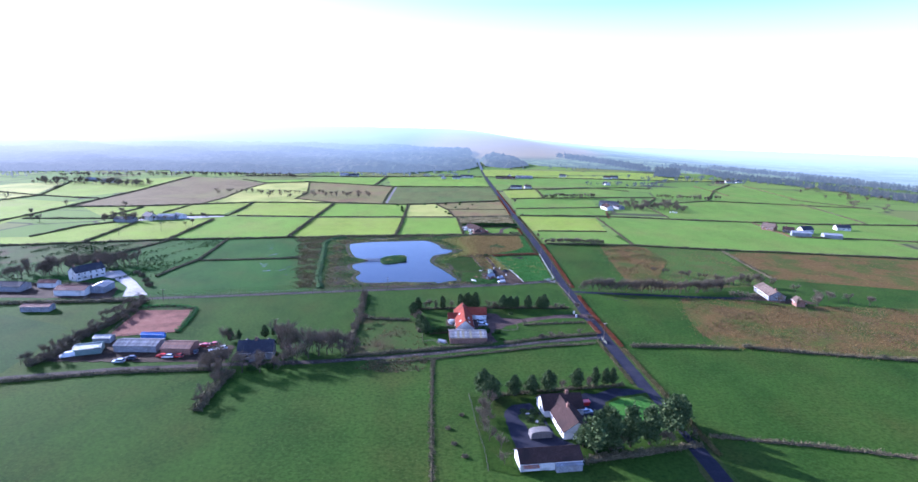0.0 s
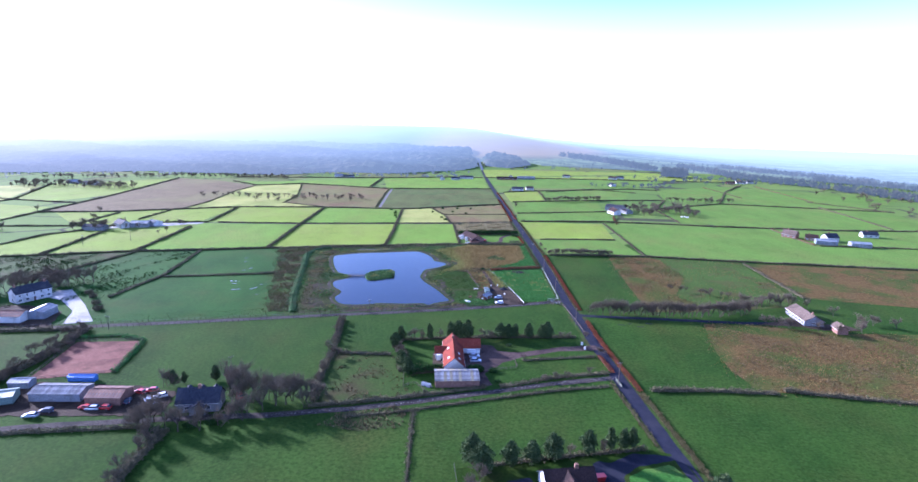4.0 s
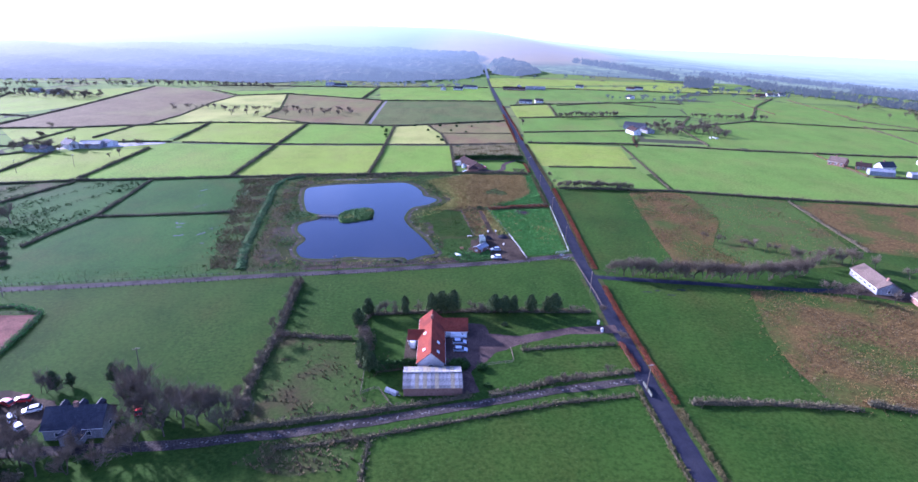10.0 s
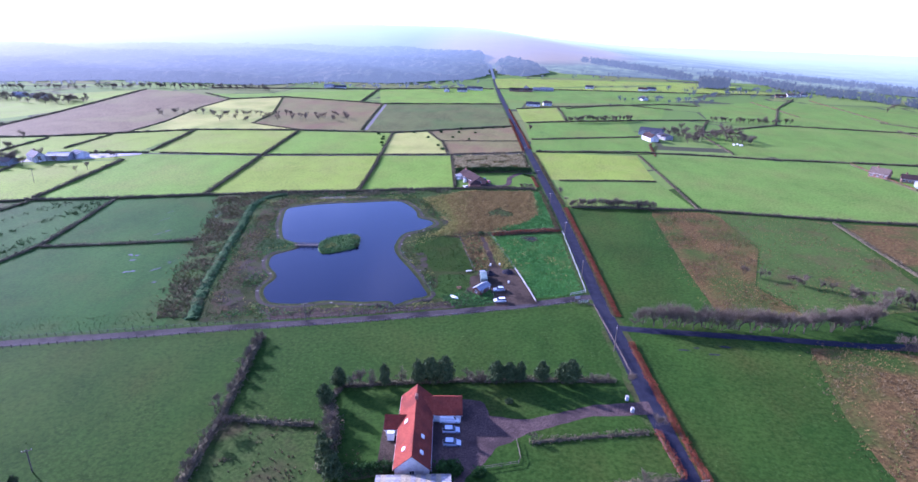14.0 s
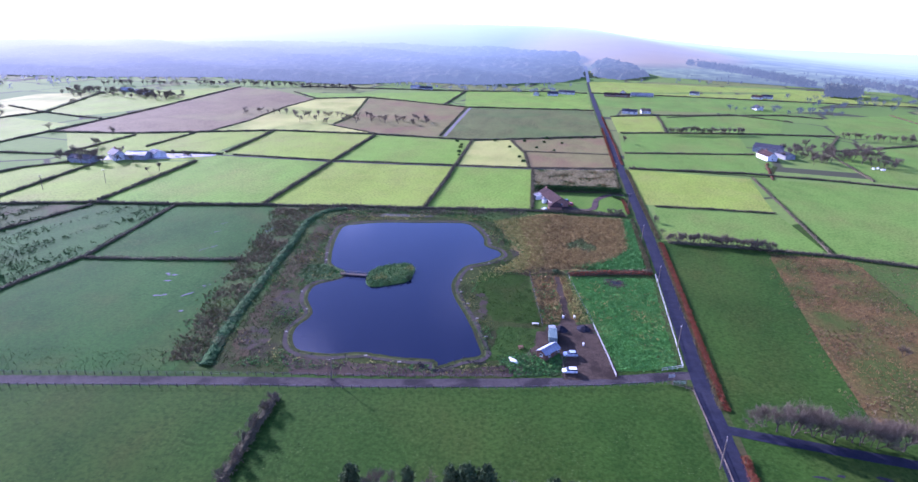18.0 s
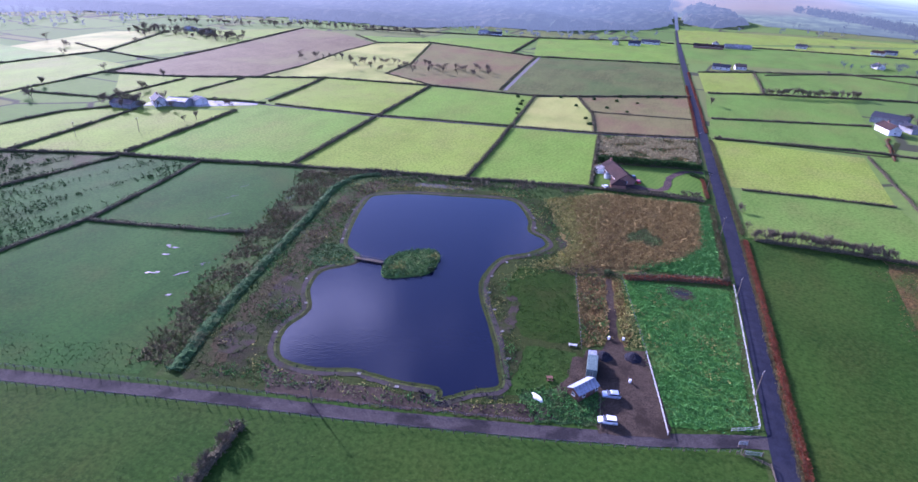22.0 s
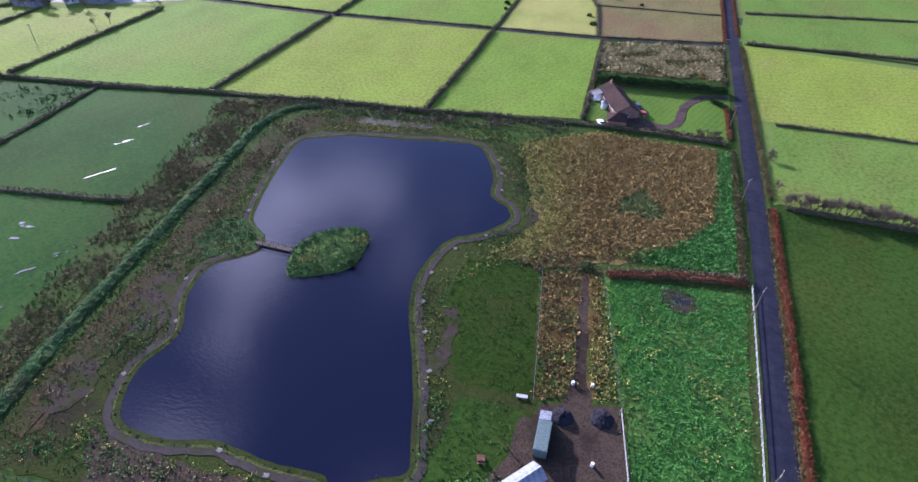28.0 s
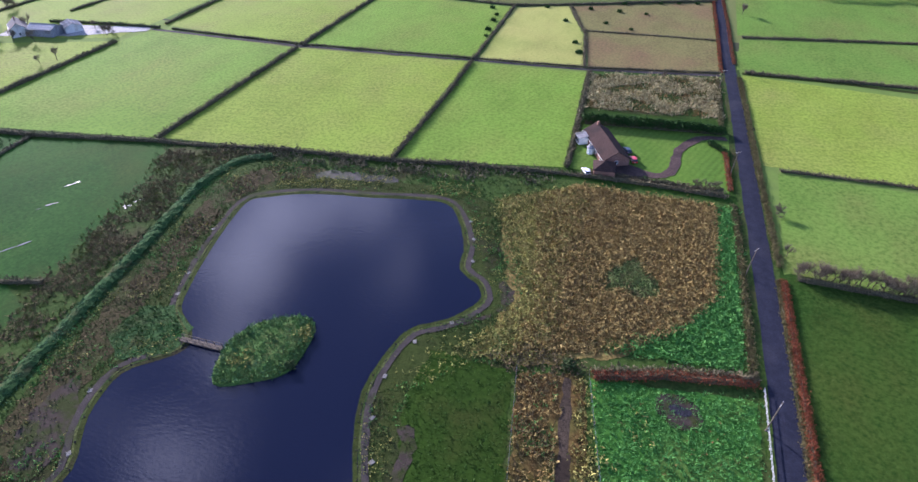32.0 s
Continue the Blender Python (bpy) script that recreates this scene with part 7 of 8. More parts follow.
# verges and stones of the lanes
for ln, wd in ((LANE_1[:6], 2.4),):
    c = smooth_line(ln, 0.55)
    for i, (x, y) in enumerate(c):
        if rh.random() < 0.7:
            q = rh.normal(size=2) * 0.35
            s = rh.uniform(0.25, 0.7)
            ob = piece("pothole_stone", "lane_slab", lambda: cylinder(0.55, 0.42, 0.0, 0.05, 7), M["lane_flag"], bpy.data.objects["lane"], pose(x + q[0], y + q[1], 0.11, 0, 0, rh.uniform(0, 360)) @ Matrix.Diagonal((s, s * 0.7, 1, 1)))

# ---- houses ----
h1 = thing("bungalow", pose(-26, 152, 0, 0, 0, 9), "white bungalow with brown tiled roofs beside the road", "house")
block(h1, 0.4, 2.5, 0, 17, 8.2, 2.6, 5.4, M["render_white"], M["tile_brown"], (4, 3), chimneys=(0.5,))
block(h1, 0.8, 11.0, 90, 12.6, 8.4, 2.6, 5.6, M["render_white"], M["tile_brown"], (2, 2), chimneys=(-2,))
g1 = thing("garage_block", pose(-35, 134.2, 0, 0, 0, 99), "long white outbuilding with a brown tiled roof", "outbuilding")
block(g1, 0, 0, 0, 16.5, 6.6, 2.6, 4.6, M["render_white"], M["tile_brown"], (0, 0))
part("annexe", box(-4.6, -3.3, -8, -1, 0, 1.9), M["render_grey"], g1)
part("annexe_roof", prism([(-4.9, 1.9), (-3.2, 2.3), (-3.2, 2.4), (-4.9, 2.0)], -8.2, -0.8), M["sheet_grey"], g1)
part("annexe_roof", prism([(-4.9, 1.9), (-3.2, 2.3), (-3.2, 2.4), (-4.9, 2.0)], 3.6, 8.0), M["sheet_rust"], g1)
tent = thing("polytunnel", pose(-35.2, 147.0, 0, 0, 0, 10), "grey covered caravan beside the bungalow", "caravan")
bm = prism([(3.2 * math.cos(a), 0.3 + 2.2 * math.sin(a) ** 0.3) for a in np.linspace(0, math.pi, 12)], -1.4, 1.4)
part("cover", bm, M["lane_flag"], tent)
for i in range(4):
    part("hoop", box(-3.0 + i * 1.9, -2.95 + i * 1.9, -1.43, 1.43, 0.3, 0.5), M["steel"], tent)
car(M["car_silver"], "silver car parked before the bungalow", pose(-18.8, 161.2, 0.1, 0, 0, -75))
car(M["car_white"], "white van parked before the bungalow", pose(-17.4, 155.2, 0.1, 0, 0, -50), van=True)
skip = thing("red_skip", pose(-18.4, 166.6, 0.05, 0, 0, 12), "red steel skip beside the bungalow", "skip")
part("body", prism([(-1.9, 1.3), (-1.4, 0.1), (1.4, 0.1), (1.9, 1.3)], -0.9, 0.9), M["car_red"], skip)
part("rim", box(-1.95, 1.95, -0.95, 0.95, 1.25, 1.35), M["car_red"], skip)
sheet("drive", [(6, 178), (-6, 179), (-13, 174), (-17, 175), (-21, 168), (-21, 150), (-15, 152), (-12, 160), (-11.6, 168), (-6, 172.8), (5, 176)], 0.06, M["tar"], "dark tarred drive beside the bungalow", "drive", uneven=0.2)
sheet("drive", [(-45, 160), (-42, 165), (-36, 167), (-33, 160), (-30.6, 147), (-25, 142), (-28, 138), (-42, 136), (-43.5, 146)], 0.06, M["tar"], "dark tarred yard behind the bungalow", "drive", uneven=0.2)
sheet("garden", [(-52, 131), (-55, 170), (-46, 172), (0, 181), (7, 178), (11, 145), (-8, 139), (-25, 134), (-44, 128)], 0.045, M["lawn"], "green garden round the bungalow", "garden")
sheet("lawn", [(-10, 168), (-5, 171.5), (3, 174), (7, 165), (6, 152), (-6, 150), (-11, 158)], 0.055, M["lush"], "bright oval front lawn", "lawn", uneven=0.2)
fence([(-55.5, 171), (-53.5, 152), (-51.4, 137), (-51, 130)], 2.2, 1.1, "wire fence on pale posts beside the garden", wires=(0.4, 0.8), r=0.06)

sheet("shrub_bed", [(-40.5, 158), (-38, 162.5), (-35, 161.5), (-33, 156), (-32.2, 150.5), (-38.5, 151)], 0.075, M["rough"], "planted bed inside the tarred yard", "garden", uneven=0.4)
for x, y, rz in ((-37.5, 158.8, 20), (-35.2, 154.2, 70)):
    gs = thing("garden_table", pose(x, y, 0.08, 0, 0, rz), "small pale garden table on the planted bed", "table")
    part("top", box(-0.6, 0.6, -0.4, 0.4, 0.68, 0.73, 0.01), M["sheet_white"], gs)
    for s in (-0.5, 0.5):
        for w_ in (-0.3, 0.3):
            part("leg", box(s - 0.03, s + 0.03, w_ - 0.03, w_ + 0.03, 0, 0.68), M["post_wood"], gs)
ha = thing("farmhouse", pose(-57.2, 240, 0, 0, 0, 3), "long white house with a red tiled roof", "house")
block(ha, 0, 0, 0, 24.5, 7.4, 2.7, 6.0, M["render_white"], M["tile_red"], (5, 4), chimneys=(7,))
block(ha, 6.0, 9.2, 90, 9.6, 7.0, 2.5, 4.8, M["render_white"], M["tile_red"], (2, 0), gable=False)
block(ha, -4.6, 3.0, 90, 4.6, 4.6, 2.4, 4.2, M["render_white"], M["tile_red"], (0, 0), gable=False)
part("porch", box(-6.4, -4.8, -0.9, 0.3, 0, 2.2), M["frame"], ha, "white glazed porch")
for s, yy in ((-1, -8.5), (-1, 0.5), (1, -9.5), (1, -4.5)):
    sl = math.degrees(math.atan2(3.3, 3.7))
    f = part("rooflight", box(-0.45, 0.45, -0.55, 0.55, 0.12, 0.24, 0.02), M["frame"], ha)
    f.matrix_basis = pose(s * 1.9, yy, 6.0 - 1.9 * 3.3 / 3.7 + 0.08, 0, s * sl, 0)
    part("pane", box(-0.36, 0.36, -0.46, 0.46, 0.24, 0.26), M["sky_glass"], f)
hs = thing("farm_shed", pose(-55.6, 221.2, 0, 0, 0, 94.5), "low shed with a patched white corrugated roof", "shed")
sheet_shed(hs, 0, 0, 0, 15.2, 9.6, 2.6, 4.0, M["brick"], M["sheet_white"], rooflights={(0, 2), (0, 6), (0, 11), (1, 2), (1, 4), (1, 6), (1, 8), (1, 9), (1, 13), (0, 9)})
car(M["car_white"], "white van parked beside the red-roofed house", pose(-49.4, 246.2, 0.1, 0, 0, -88), van=True)
car(M["car_silver"], "silver car parked beside the red-roofed house", pose(-48.9, 242.6, 0.1, 0, 0, -86))
car(M["car_silver"], "pale silver saloon parked on the gravel drive", pose(-48.5, 238.3, 0.1, 0, 0, -88))
sheet("garden", [(-75, 228), (-75, 241), (-80, 251), (-78, 258), (-66, 260), (-3, 265), (-2, 258), (-2, 250), (0, 244), (1.6, 231), (-20, 223), (-44, 215), (-66, 210), (-74, 216)], 0.045, M["pasture"], "green garden round the red-roofed house", "garden", uneven=0.2)
sheet("drive", [(-53.5, 254), (-46, 255), (-41.5, 254.5), (-39.5, 249), (-30, 248), (-14, 254.5), (2, 257.5), (2, 252), (-14, 250.2), (-30, 243.5), (-38, 238), (-41, 233), (-45.5, 228), (-43, 219), (-47.6, 217), (-48, 229), (-53.6, 229)], 0.06, M["gravel_brown"], "brown gravel drive sweeping up to the house", "drive", uneven=0.25)
sheet("patio", [(-64.5, 228.5), (-61, 228.5), (-61.4, 246), (-65.4, 246)], 0.06, M["gravel"], "paved strip behind the house", "patio")
for x, y in ((-3.9, 257.4), (-3.7, 252.6)):
    gp = thing("gate_pillar", pose(x, y, 0), "white rendered gate pillar at the drive", "gate pillar")
    part("shaft", box(-0.35, 0.35, -0.35, 0.35, 0, 1.3, 0.02), M["render_white"], gp)
    part("cap", box(-0.42, 0.42, -0.42, 0.42, 1.3, 1.42, 0.03), M["concrete"], gp)
fence([(-33.6, 240.6), (-32.9, 233.3), (-41.4, 231.1)], 2.0, 1.1, "plain wooden garden fence", rails=((0.4, 0.1), (0.9, 0.1)))
fence([(-74, 216), (-75, 228)], 2.0, 1.1, "pale wooden paddock fence", rails=((0.4, 0.1), (0.9, 0.1)))
fence([(-74, 216), (-70, 219), (-65, 211)], 2.0, 1.1, "pale wooden paddock fence", rails=((0.4, 0.1), (0.9, 0.1)))
tarp = thing("covered_boat", pose(-66, 217, 0, 0, 0, 60), "grey covered trailer standing on grass", "trailer")
part("cover", prism([(-0.8, 0.3), (0.8, 0.3), (0.5, 1.0), (0, 1.5), (-0.5, 1.0)], -1.8, 1.8), M["sheet_grey"], tarp)
part("drawbar", box(-0.05, 0.05, -2.8, -1.8, 0.3, 0.4), M["steel"], tarp)
for s in (-0.8, 0.8):
    piece("wheel", "trailer_wheel", lambda: cylinder(0.3, 0.3, -0.09, 0.09, 12), M["tyre"], tarp, pose(s, 0, 0.3, 0, 90, 0))
bin_ = thing("wheelie_bin", pose(-60.8, 237.4, 0.05), "blue plastic wheeled bin by the wall", "bin")
part("body", prism([(-0.25, 0), (0.25, 0), (0.32, 1.0), (-0.32, 1.0)], -0.3, 0.3), M["car_blue"], bin_)
part("lid", box(-0.34, 0.34, -0.33, 0.33, 1.0, 1.07, 0.02), M["car_blue"], bin_)
# low roadside wall at the lane's end
rw = thing("roadside_wall", pose(0, 0, 0), "pale panelled wall at the lane's mouth", "wall", "", "structure")
for i in range(3):
    part("panel", box(-0.9, 0.9, -0.09, 0.09, -0.1, 1.1, 0.02), M["wall_stone"], rw).matrix_basis = pose(1.7 + i * 0.22, 224.0 - i * 1.95, 0, 0, 0, -83)
fence([(1.4, 231), (0.6, 238), (0.2, 246)], 2.0, 0.8, "low pinkish roadside rail", rails=((0.4, 0.2),), wood="brick")

hd = thing("cottage", pose(-136, 199.6, 0, 0, 0, 98), "grey storey-and-a-half house with a dark slate roof", "house")
block(hd, 0, 0, 0, 12.6, 7.4, 3.2, 6.4, M["render_grey"], M["slate"], (2, 2), chimneys=(0,))
for yy in (-4, 0, 4):
    d = part("dormer", prism([(-0.8, 4.2), (0.8, 4.2), (0.8, 5.5), (0, 6.1), (-0.8, 5.5)], 1.2, 3.2), M["slate"], hd)
    d.matrix_basis = pose(0, yy, 0, 0, 0, -90)
block(hd, -4.4, -0.5, 90, 3.2, 4.6, 2.4, 3.6, M["render_grey"], M["slate"], (0, 0))

def plain_shed(x, y, rz, L, W, hw, hr, wall, roof, label, name="farm_shed"):
    s = thing(name, pose(x, y, 0, 0, 0, rz), label, "shed")
    sheet_shed(s, 0, 0, 0, L, W, hw, hr, M[wall], M[roof])
    return s


plain_shed(-183.2, 203.8, 92, 16, 7.5, 2.8, 3.8, "render_grey", "sheet_white", "long farmyard shed with a pale corrugated roof")
plain_shed(-166.8, 202.4, 92, 11, 8, 2.8, 4.0, "brick", "sheet_rust", "farmyard shed with a rusty iron roof")
plain_shed(-200.2, 199.6, 112, 9, 6.5, 2.6, 3.5, "sheet_green", "sheet_green", "green metal farmyard shed")
plain_shed(-201, 210, 95, 6.5, 4, 2.3, 3.0, "sheet_grey", "sheet_grey", "small grey metal shed behind the yard")
plain_shed(-184.4, 215.6, 92, 9.0, 2.2, 1.7, 2.2, "sheet_blue", "sheet_blue", "blue-covered trailer shed by the arena")
sheet("farmyard", [(-210, 190), (-146, 193), (-148, 208), (-160, 212), (-200, 213), (-210, 204)], 0.06, M["gravel"], "worn gravel farmyard", "yard", uneven=0.5)
sheet("riding_arena", [(-203, 214.5), (-178.5, 222), (-184.5, 251), (-209, 248.5)], 0.06, M["sand"], "reddish sand riding arena", "arena", uneven=0.15)
fence([(-203.4, 214), (-178, 221.6), (-184, 251.6), (-209.5, 249), (-203.4, 214)], 3.0, 1.2, "dark post-and-rail arena fence", rails=((0.6, 0.1), (1.1, 0.1)))
for i, (x, y, r, mt, lb) in enumerate(((-170.6, 196.2, 80, "car_red", "old red car parked in the farmyard"), (-168.2, 195.8, 95, "car_white", "old white car parked in the farmyard"), (-164.9, 196.4, 88, "car_red", "old red car parked in the farmyard"), (-160.2, 201, 20, "car_dark", "old dark car beside the shed"), (-159.8, 207.1, 70, "car_red", "scrap red car in the farmyard"), (-156.7, 208.4, 100, "car_red", "scrap red car by the hedge"), (-154.3, 201.8, 40, "car_silver", "scrap silver car in the farmyard"), (-151.7, 204.7, 120, "car_white", "scrap white car by the hedge"), (-181, 193.6, 97, "car_dark", "dark saloon parked on the lane"), (-183.6, 190.6, 97, "car_silver", "silver saloon parked on the lane"), (-150.6, 198.6, 60, "car_silver", "scrap silver car near the cottage"), (-126.5, 206, 30, "car_red", "red car parked beside the cottage"))):
    car(M[mt], lb, pose(x, y, 0.09, 0, 0, r))
car(M["car_white"], "white horsebox van in the farmyard", pose(-205, 194.4, 0.09, 0, 0, 120), van=True)

wf = thing("farmhouse", pose(-268, 301.5, 0, 0, 0, -28), "white two-storey farmhouse with a slate roof", "house")
block(wf, 0, 0, 0, 15.5, 7.4, 4.8, 7.6, M["render_white"], M["slate"], (4, 5), chimneys=(-6.5, 6.5))
for i in range(5):
    window(wf, pose(3.7, -6.2 + i * 3.1, 3.2, 0, 0, -90), 1.0, 1.2)
plain_shed(-255, 271.5, 93, 15, 8, 3.0, 4.6, "render_white", "sheet_rust", "white barn with a rusty red roof", "barn")
plain_shed(-244.6, 278, 3, 10, 7, 3.4, 4.4, "sheet_grey", "sheet_grey", "grey metal barn beside the drive", "barn")
plain_shed(-254, 245.5, 96, 12.5, 5, 2.4, 3.2, "render_grey", "sheet_rust", "low shed with a rust and grey roof", "barn")
plain_shed(-276, 283, 95, 9, 5, 2.6, 3.8, "render_white", "sheet_rust", "small white farm outbuilding", "barn")
plain_shed(-290, 276, 90, 14, 8, 3.0, 4.4, "render_grey", "slate", "dark roofed farm outbuilding", "barn")
sheet("drive", [(-268, 315), (-259, 318), (-237, 295), (-218, 272), (-228.5, 268), (-236, 285), (-252, 300), (-262, 304)], 0.06, M["concrete"], "pale concrete drive curving to the farmhouse", "drive", uneven=0.15)
sheet("yard", [(-300, 262), (-232, 264), (-240, 284), (-262, 292), (-300, 288)], 0.05, M["gravel"], "worn farm yard among barns", "yard", uneven=0.4)

h3 = thing("bungalow", pose(-47.0, 472.5, 0, 0, 0, 27), "brown-roofed brick bungalow on a mown lawn", "house")
block(h3, 0, 0, 0, 21, 8.6, 2.6, 5.2, M["brick"], M["tile_brown"], (4, 4), chimneys=(9,))
part("conservatory", box(-7.6, -4.35, 5.0, 9.0, 0, 2.3), M["frame"], h3, "white glazed conservatory")
for i in range(4):
    part("glazing", box(-7.63, -7.59, 5.1 + i * 0.98, 5.95 + i * 0.98, 0.7, 2.1), M["glass"], h3)
part("conservatory_roof", prism([(-7.8, 2.3), (-4.3, 3.0), (-4.3, 3.1), (-7.8, 2.4)], 4.8, 9.2), M["sheet_white"], h3)
part("porch", cylinder(1.3, 1.3, 0, 2.2, 8, at=(-5.4, -1.0)), M["frame"], h3)
part("porch_roof", cylinder(1.5, 0.1, 2.2, 3.1, 8, at=(-5.4, -1.0)), M["sheet_white"], h3)
g3 = thing("garage", pose(-45.4, 457.8, 0, 0, 0, 8), "brown hipped-roof garage beside the bungalow", "garage")
block(g3, 0, 0, 0, 6.2, 6.4, 2.5, 4.4, M["brick"], M["tile_brown"], (0, 0), hip=True)
car(M["car_red"], "red hatchback parked by the bungalow", pose(-37.2, 468.6, 0.08, 0, 0, 20))
car(M["car_dark"], "dark car parked behind the bungalow", pose(-39.8, 474.2, 0.08, 0, 0, 25))
car(M["car_white"], "white car parked beside the garage", pose(-50.6, 455.8, 0.08, 0, 0, 30))
drv = curved([(-43, 460.5), (-36, 462), (-29.5, 461.5), (-25, 466), (-24, 475), (-22.5, 483), (-17, 492), (-8, 495.5)], n=5)
band("drive", drv, 3.2, 0.075, M["gravel_brown"], "brown gravel drive curving across the lawn", "drive", closed=False, out=-1.6)
sheet("drive", [(-48, 463), (-40, 466), (-34, 464.6), (-33, 459.5), (-42, 454)], 0.07, M["gravel_brown"], "brown gravel turning place", "drive", uneven=0.2)

hr_ = thing("bungalow", pose(111, 296, 0, 0, 0, -6), "long bungalow with a weathered pinkish roof", "house")
block(hr_, 0, 0, 0, 19, 8.6, 2.7, 5.0, M["render_grey"], M["tile_pink"], (6, 4), chimneys=(-7,), hip=False)
g4 = thing("garage", pose(117.2, 279.5, 0, 0, 0, -8), "small brick garage with a pinkish roof", "garage")
block(g4, 0, 0, 0, 6, 4.4, 2.5, 4.2, M["brick"], M["tile_pink"], (0, 0))
sheet("yard", [(84, 287), (102, 286), (112, 281), (130, 282), (126, 290), (116, 290), (104, 298), (100, 294)], 0.06, M["gravel"], "gravel yard before the bungalow", "yard", uneven=0.3)


def small_house(x, y, rz, L, wall, roof, label, hw=2.7, hr=5.0, W=7.5, chim=(2,)):
    s = thing("house", pose(x, y, 0, 0, 0, rz), label, "house")
    block(s, 0, 0, 0, L, W, hw, hr, M[wall], M[roof], (3, 3), chimneys=chim)
    return s


# farms and houses farther off
small_house(105, 624, 14, 15, "render_white", "tile_brown", "white farmhouse with a pale roof among bare trees", 3.4, 6.0)
plain_shed(114, 652, 60, 20, 12, 4.0, 6.2, "render_grey", "slate", "large dark-roofed barn behind the farmhouse", "barn")
plain_shed(120, 632, 20, 12, 8, 3.2, 4.8, "render_grey", "slate", "dark barn beside the farmhouse", "barn")
small_house(227, 512, 40, 11, "brick", "tile_pink", "brick house with a pinkish roof above a meadow", 3.0, 6.2, 8)
small_house(238, 500, 60, 9, "brick", "tile_brown", "small brown-roofed brick house", 2.8, 5.0)
small_house(252, 498, 100, 11, "render_white", "slate", "white gabled house with a dark roof", 3.6, 6.6)
plain_shed(240, 484, 70, 15, 8, 3.2, 4.2, "sheet_grey", "sheet_grey", "long grey farm shed below the houses", "barn")
plain_shed(262, 476, 75, 14, 8, 3.2, 4.2, "render_grey", "sheet_grey", "grey-roofed farm shed below the houses", "barn")
small_house(300, 520, 80, 12, "render_white", "slate", "white house among far fields")
small_house(-338, 493, 55, 13, "render_white", "slate", "white farmhouse with a blue-grey slate roof", 3.6, 6.4)
plain_shed(-325, 497, 100, 14, 9, 3.4, 5.0, "render_grey", "sheet_grey", "blue-grey farm shed beside the farmhouse", "barn")
plain_shed(-318, 506, 60, 10, 8, 3.0, 4.4, "render_white", "sheet_white", "white farm shed in the yard", "barn")
plain_shed(-352, 480, 95, 16, 9, 3.0, 4.6, "render_grey", "slate", "dark farm shed among bare trees", "barn")
sheet("yard", [(-345, 486), (-312, 498), (-282, 518), (-284, 523), (-318, 514), (-350, 500)], 0.06, M["concrete"], "pale concrete yard and farm lane", "yard", uneven=0.4)
ribbon("lane", [(-282, 521), (-240, 523), (-198, 526), (-160, 530.5), (-114, 536.8), (-63, 543.5), (-8, 556.5)], 2.6, 0.09, M["lane"], "narrow grey lane to the farm", "lane", edge=0.15)
ribbon("track", [(-145, 637), (-150, 728), (-154, 812)], 3.0, 0.09, M["lane_flag"], "pale straight track between the rushy fields", "track", edge=0.3)
ribbon("lane", [(0, 562), (40, 565), (90, 564), (104, 600)], 2.8, 0.09, M["mud"], "brown farm track behind a hedge", "lane", edge=0.2)
for x, y, rz, L, wl2, rf, lb in ((-68, 965, 90, 14, "render_white", "slate", "white far house beside bright meadow"), (-50, 990, 80, 22, "render_white", "slate", "long white house far off"), (-90, 960, 0, 8, "render_white", "slate", "small white far cottage"), (22, 828, 80, 16, "render_white", "slate", "white roadside house with dark roof"), (40, 838, 95, 10, "render_white", "tile_pink", "white roadside bungalow with pale roof"), (18, 985, 85, 34, "brick", "tile_brown", "long dark-roofed farm building by the road"), (52, 1000, 90, 30, "render_grey", "sheet_white", "pale-roofed farm building by the road"), (28, 1015, 0, 14, "render_white", "slate", "white farmhouse by the road"), (130, 1050, 70, 12, "render_white", "slate", "far white house with a dark roof"), (210, 1035, 60, 14, "render_white", "tile_brown", "far brown-roofed house on the ridge"), (225, 1045, 80, 14, "render_white", "slate", "far white house on the ridge"), (178, 915, 10, 12, "render_white", "slate", "white house among bare trees"), (395, 985, 70, 14, "brick", "tile_brown", "far brick house behind bare trees"), (420, 1000, 80, 16, "render_white", "tile_pink", "far pale house behind bare trees"), (440, 1010, 90, 10, "render_white", "slate", "far white cottage behind bare trees"), (-245, 962, 95, 18, "render_white", "slate", "far white farmhouse before the wood"), (-262, 970, 85, 14, "render_white", "sheet_grey", "far grey-roofed barn before the wood"), (-560, 790, 80, 20, "render_white", "slate", "hazy white farmhouse far off"), (-590, 800, 90, 16, "render_grey", "sheet_grey", "hazy grey barn far off")):
    small_house(x, y, rz, L, wl2, rf, lb)
bales = np.random.default_rng(3)
for i in range(5):
    bl = thing("silage_bale", pose(176 + bales.uniform(-6, 6), 612 + bales.uniform(-5, 5), 0, 0, 0, bales.uniform(0, 180)), "wrapped white silage bale lying on grass", "bale", "bales in the field")
    part("wrap", prism([(0.65 * math.cos(a), 0.65 + 0.65 * math.sin(a)) for a in np.linspace(0, 2 * math.pi, 15)[:-1]], -0.6, 0.6), M["boat"], bl)
    part("band", prism([(0.665 * math.cos(a), 0.665 + 0.665 * math.sin(a)) for a in np.linspace(0, 2 * math.pi, 15)[:-1]], -0.05, 0.05), M["sheet_grey"], bl)


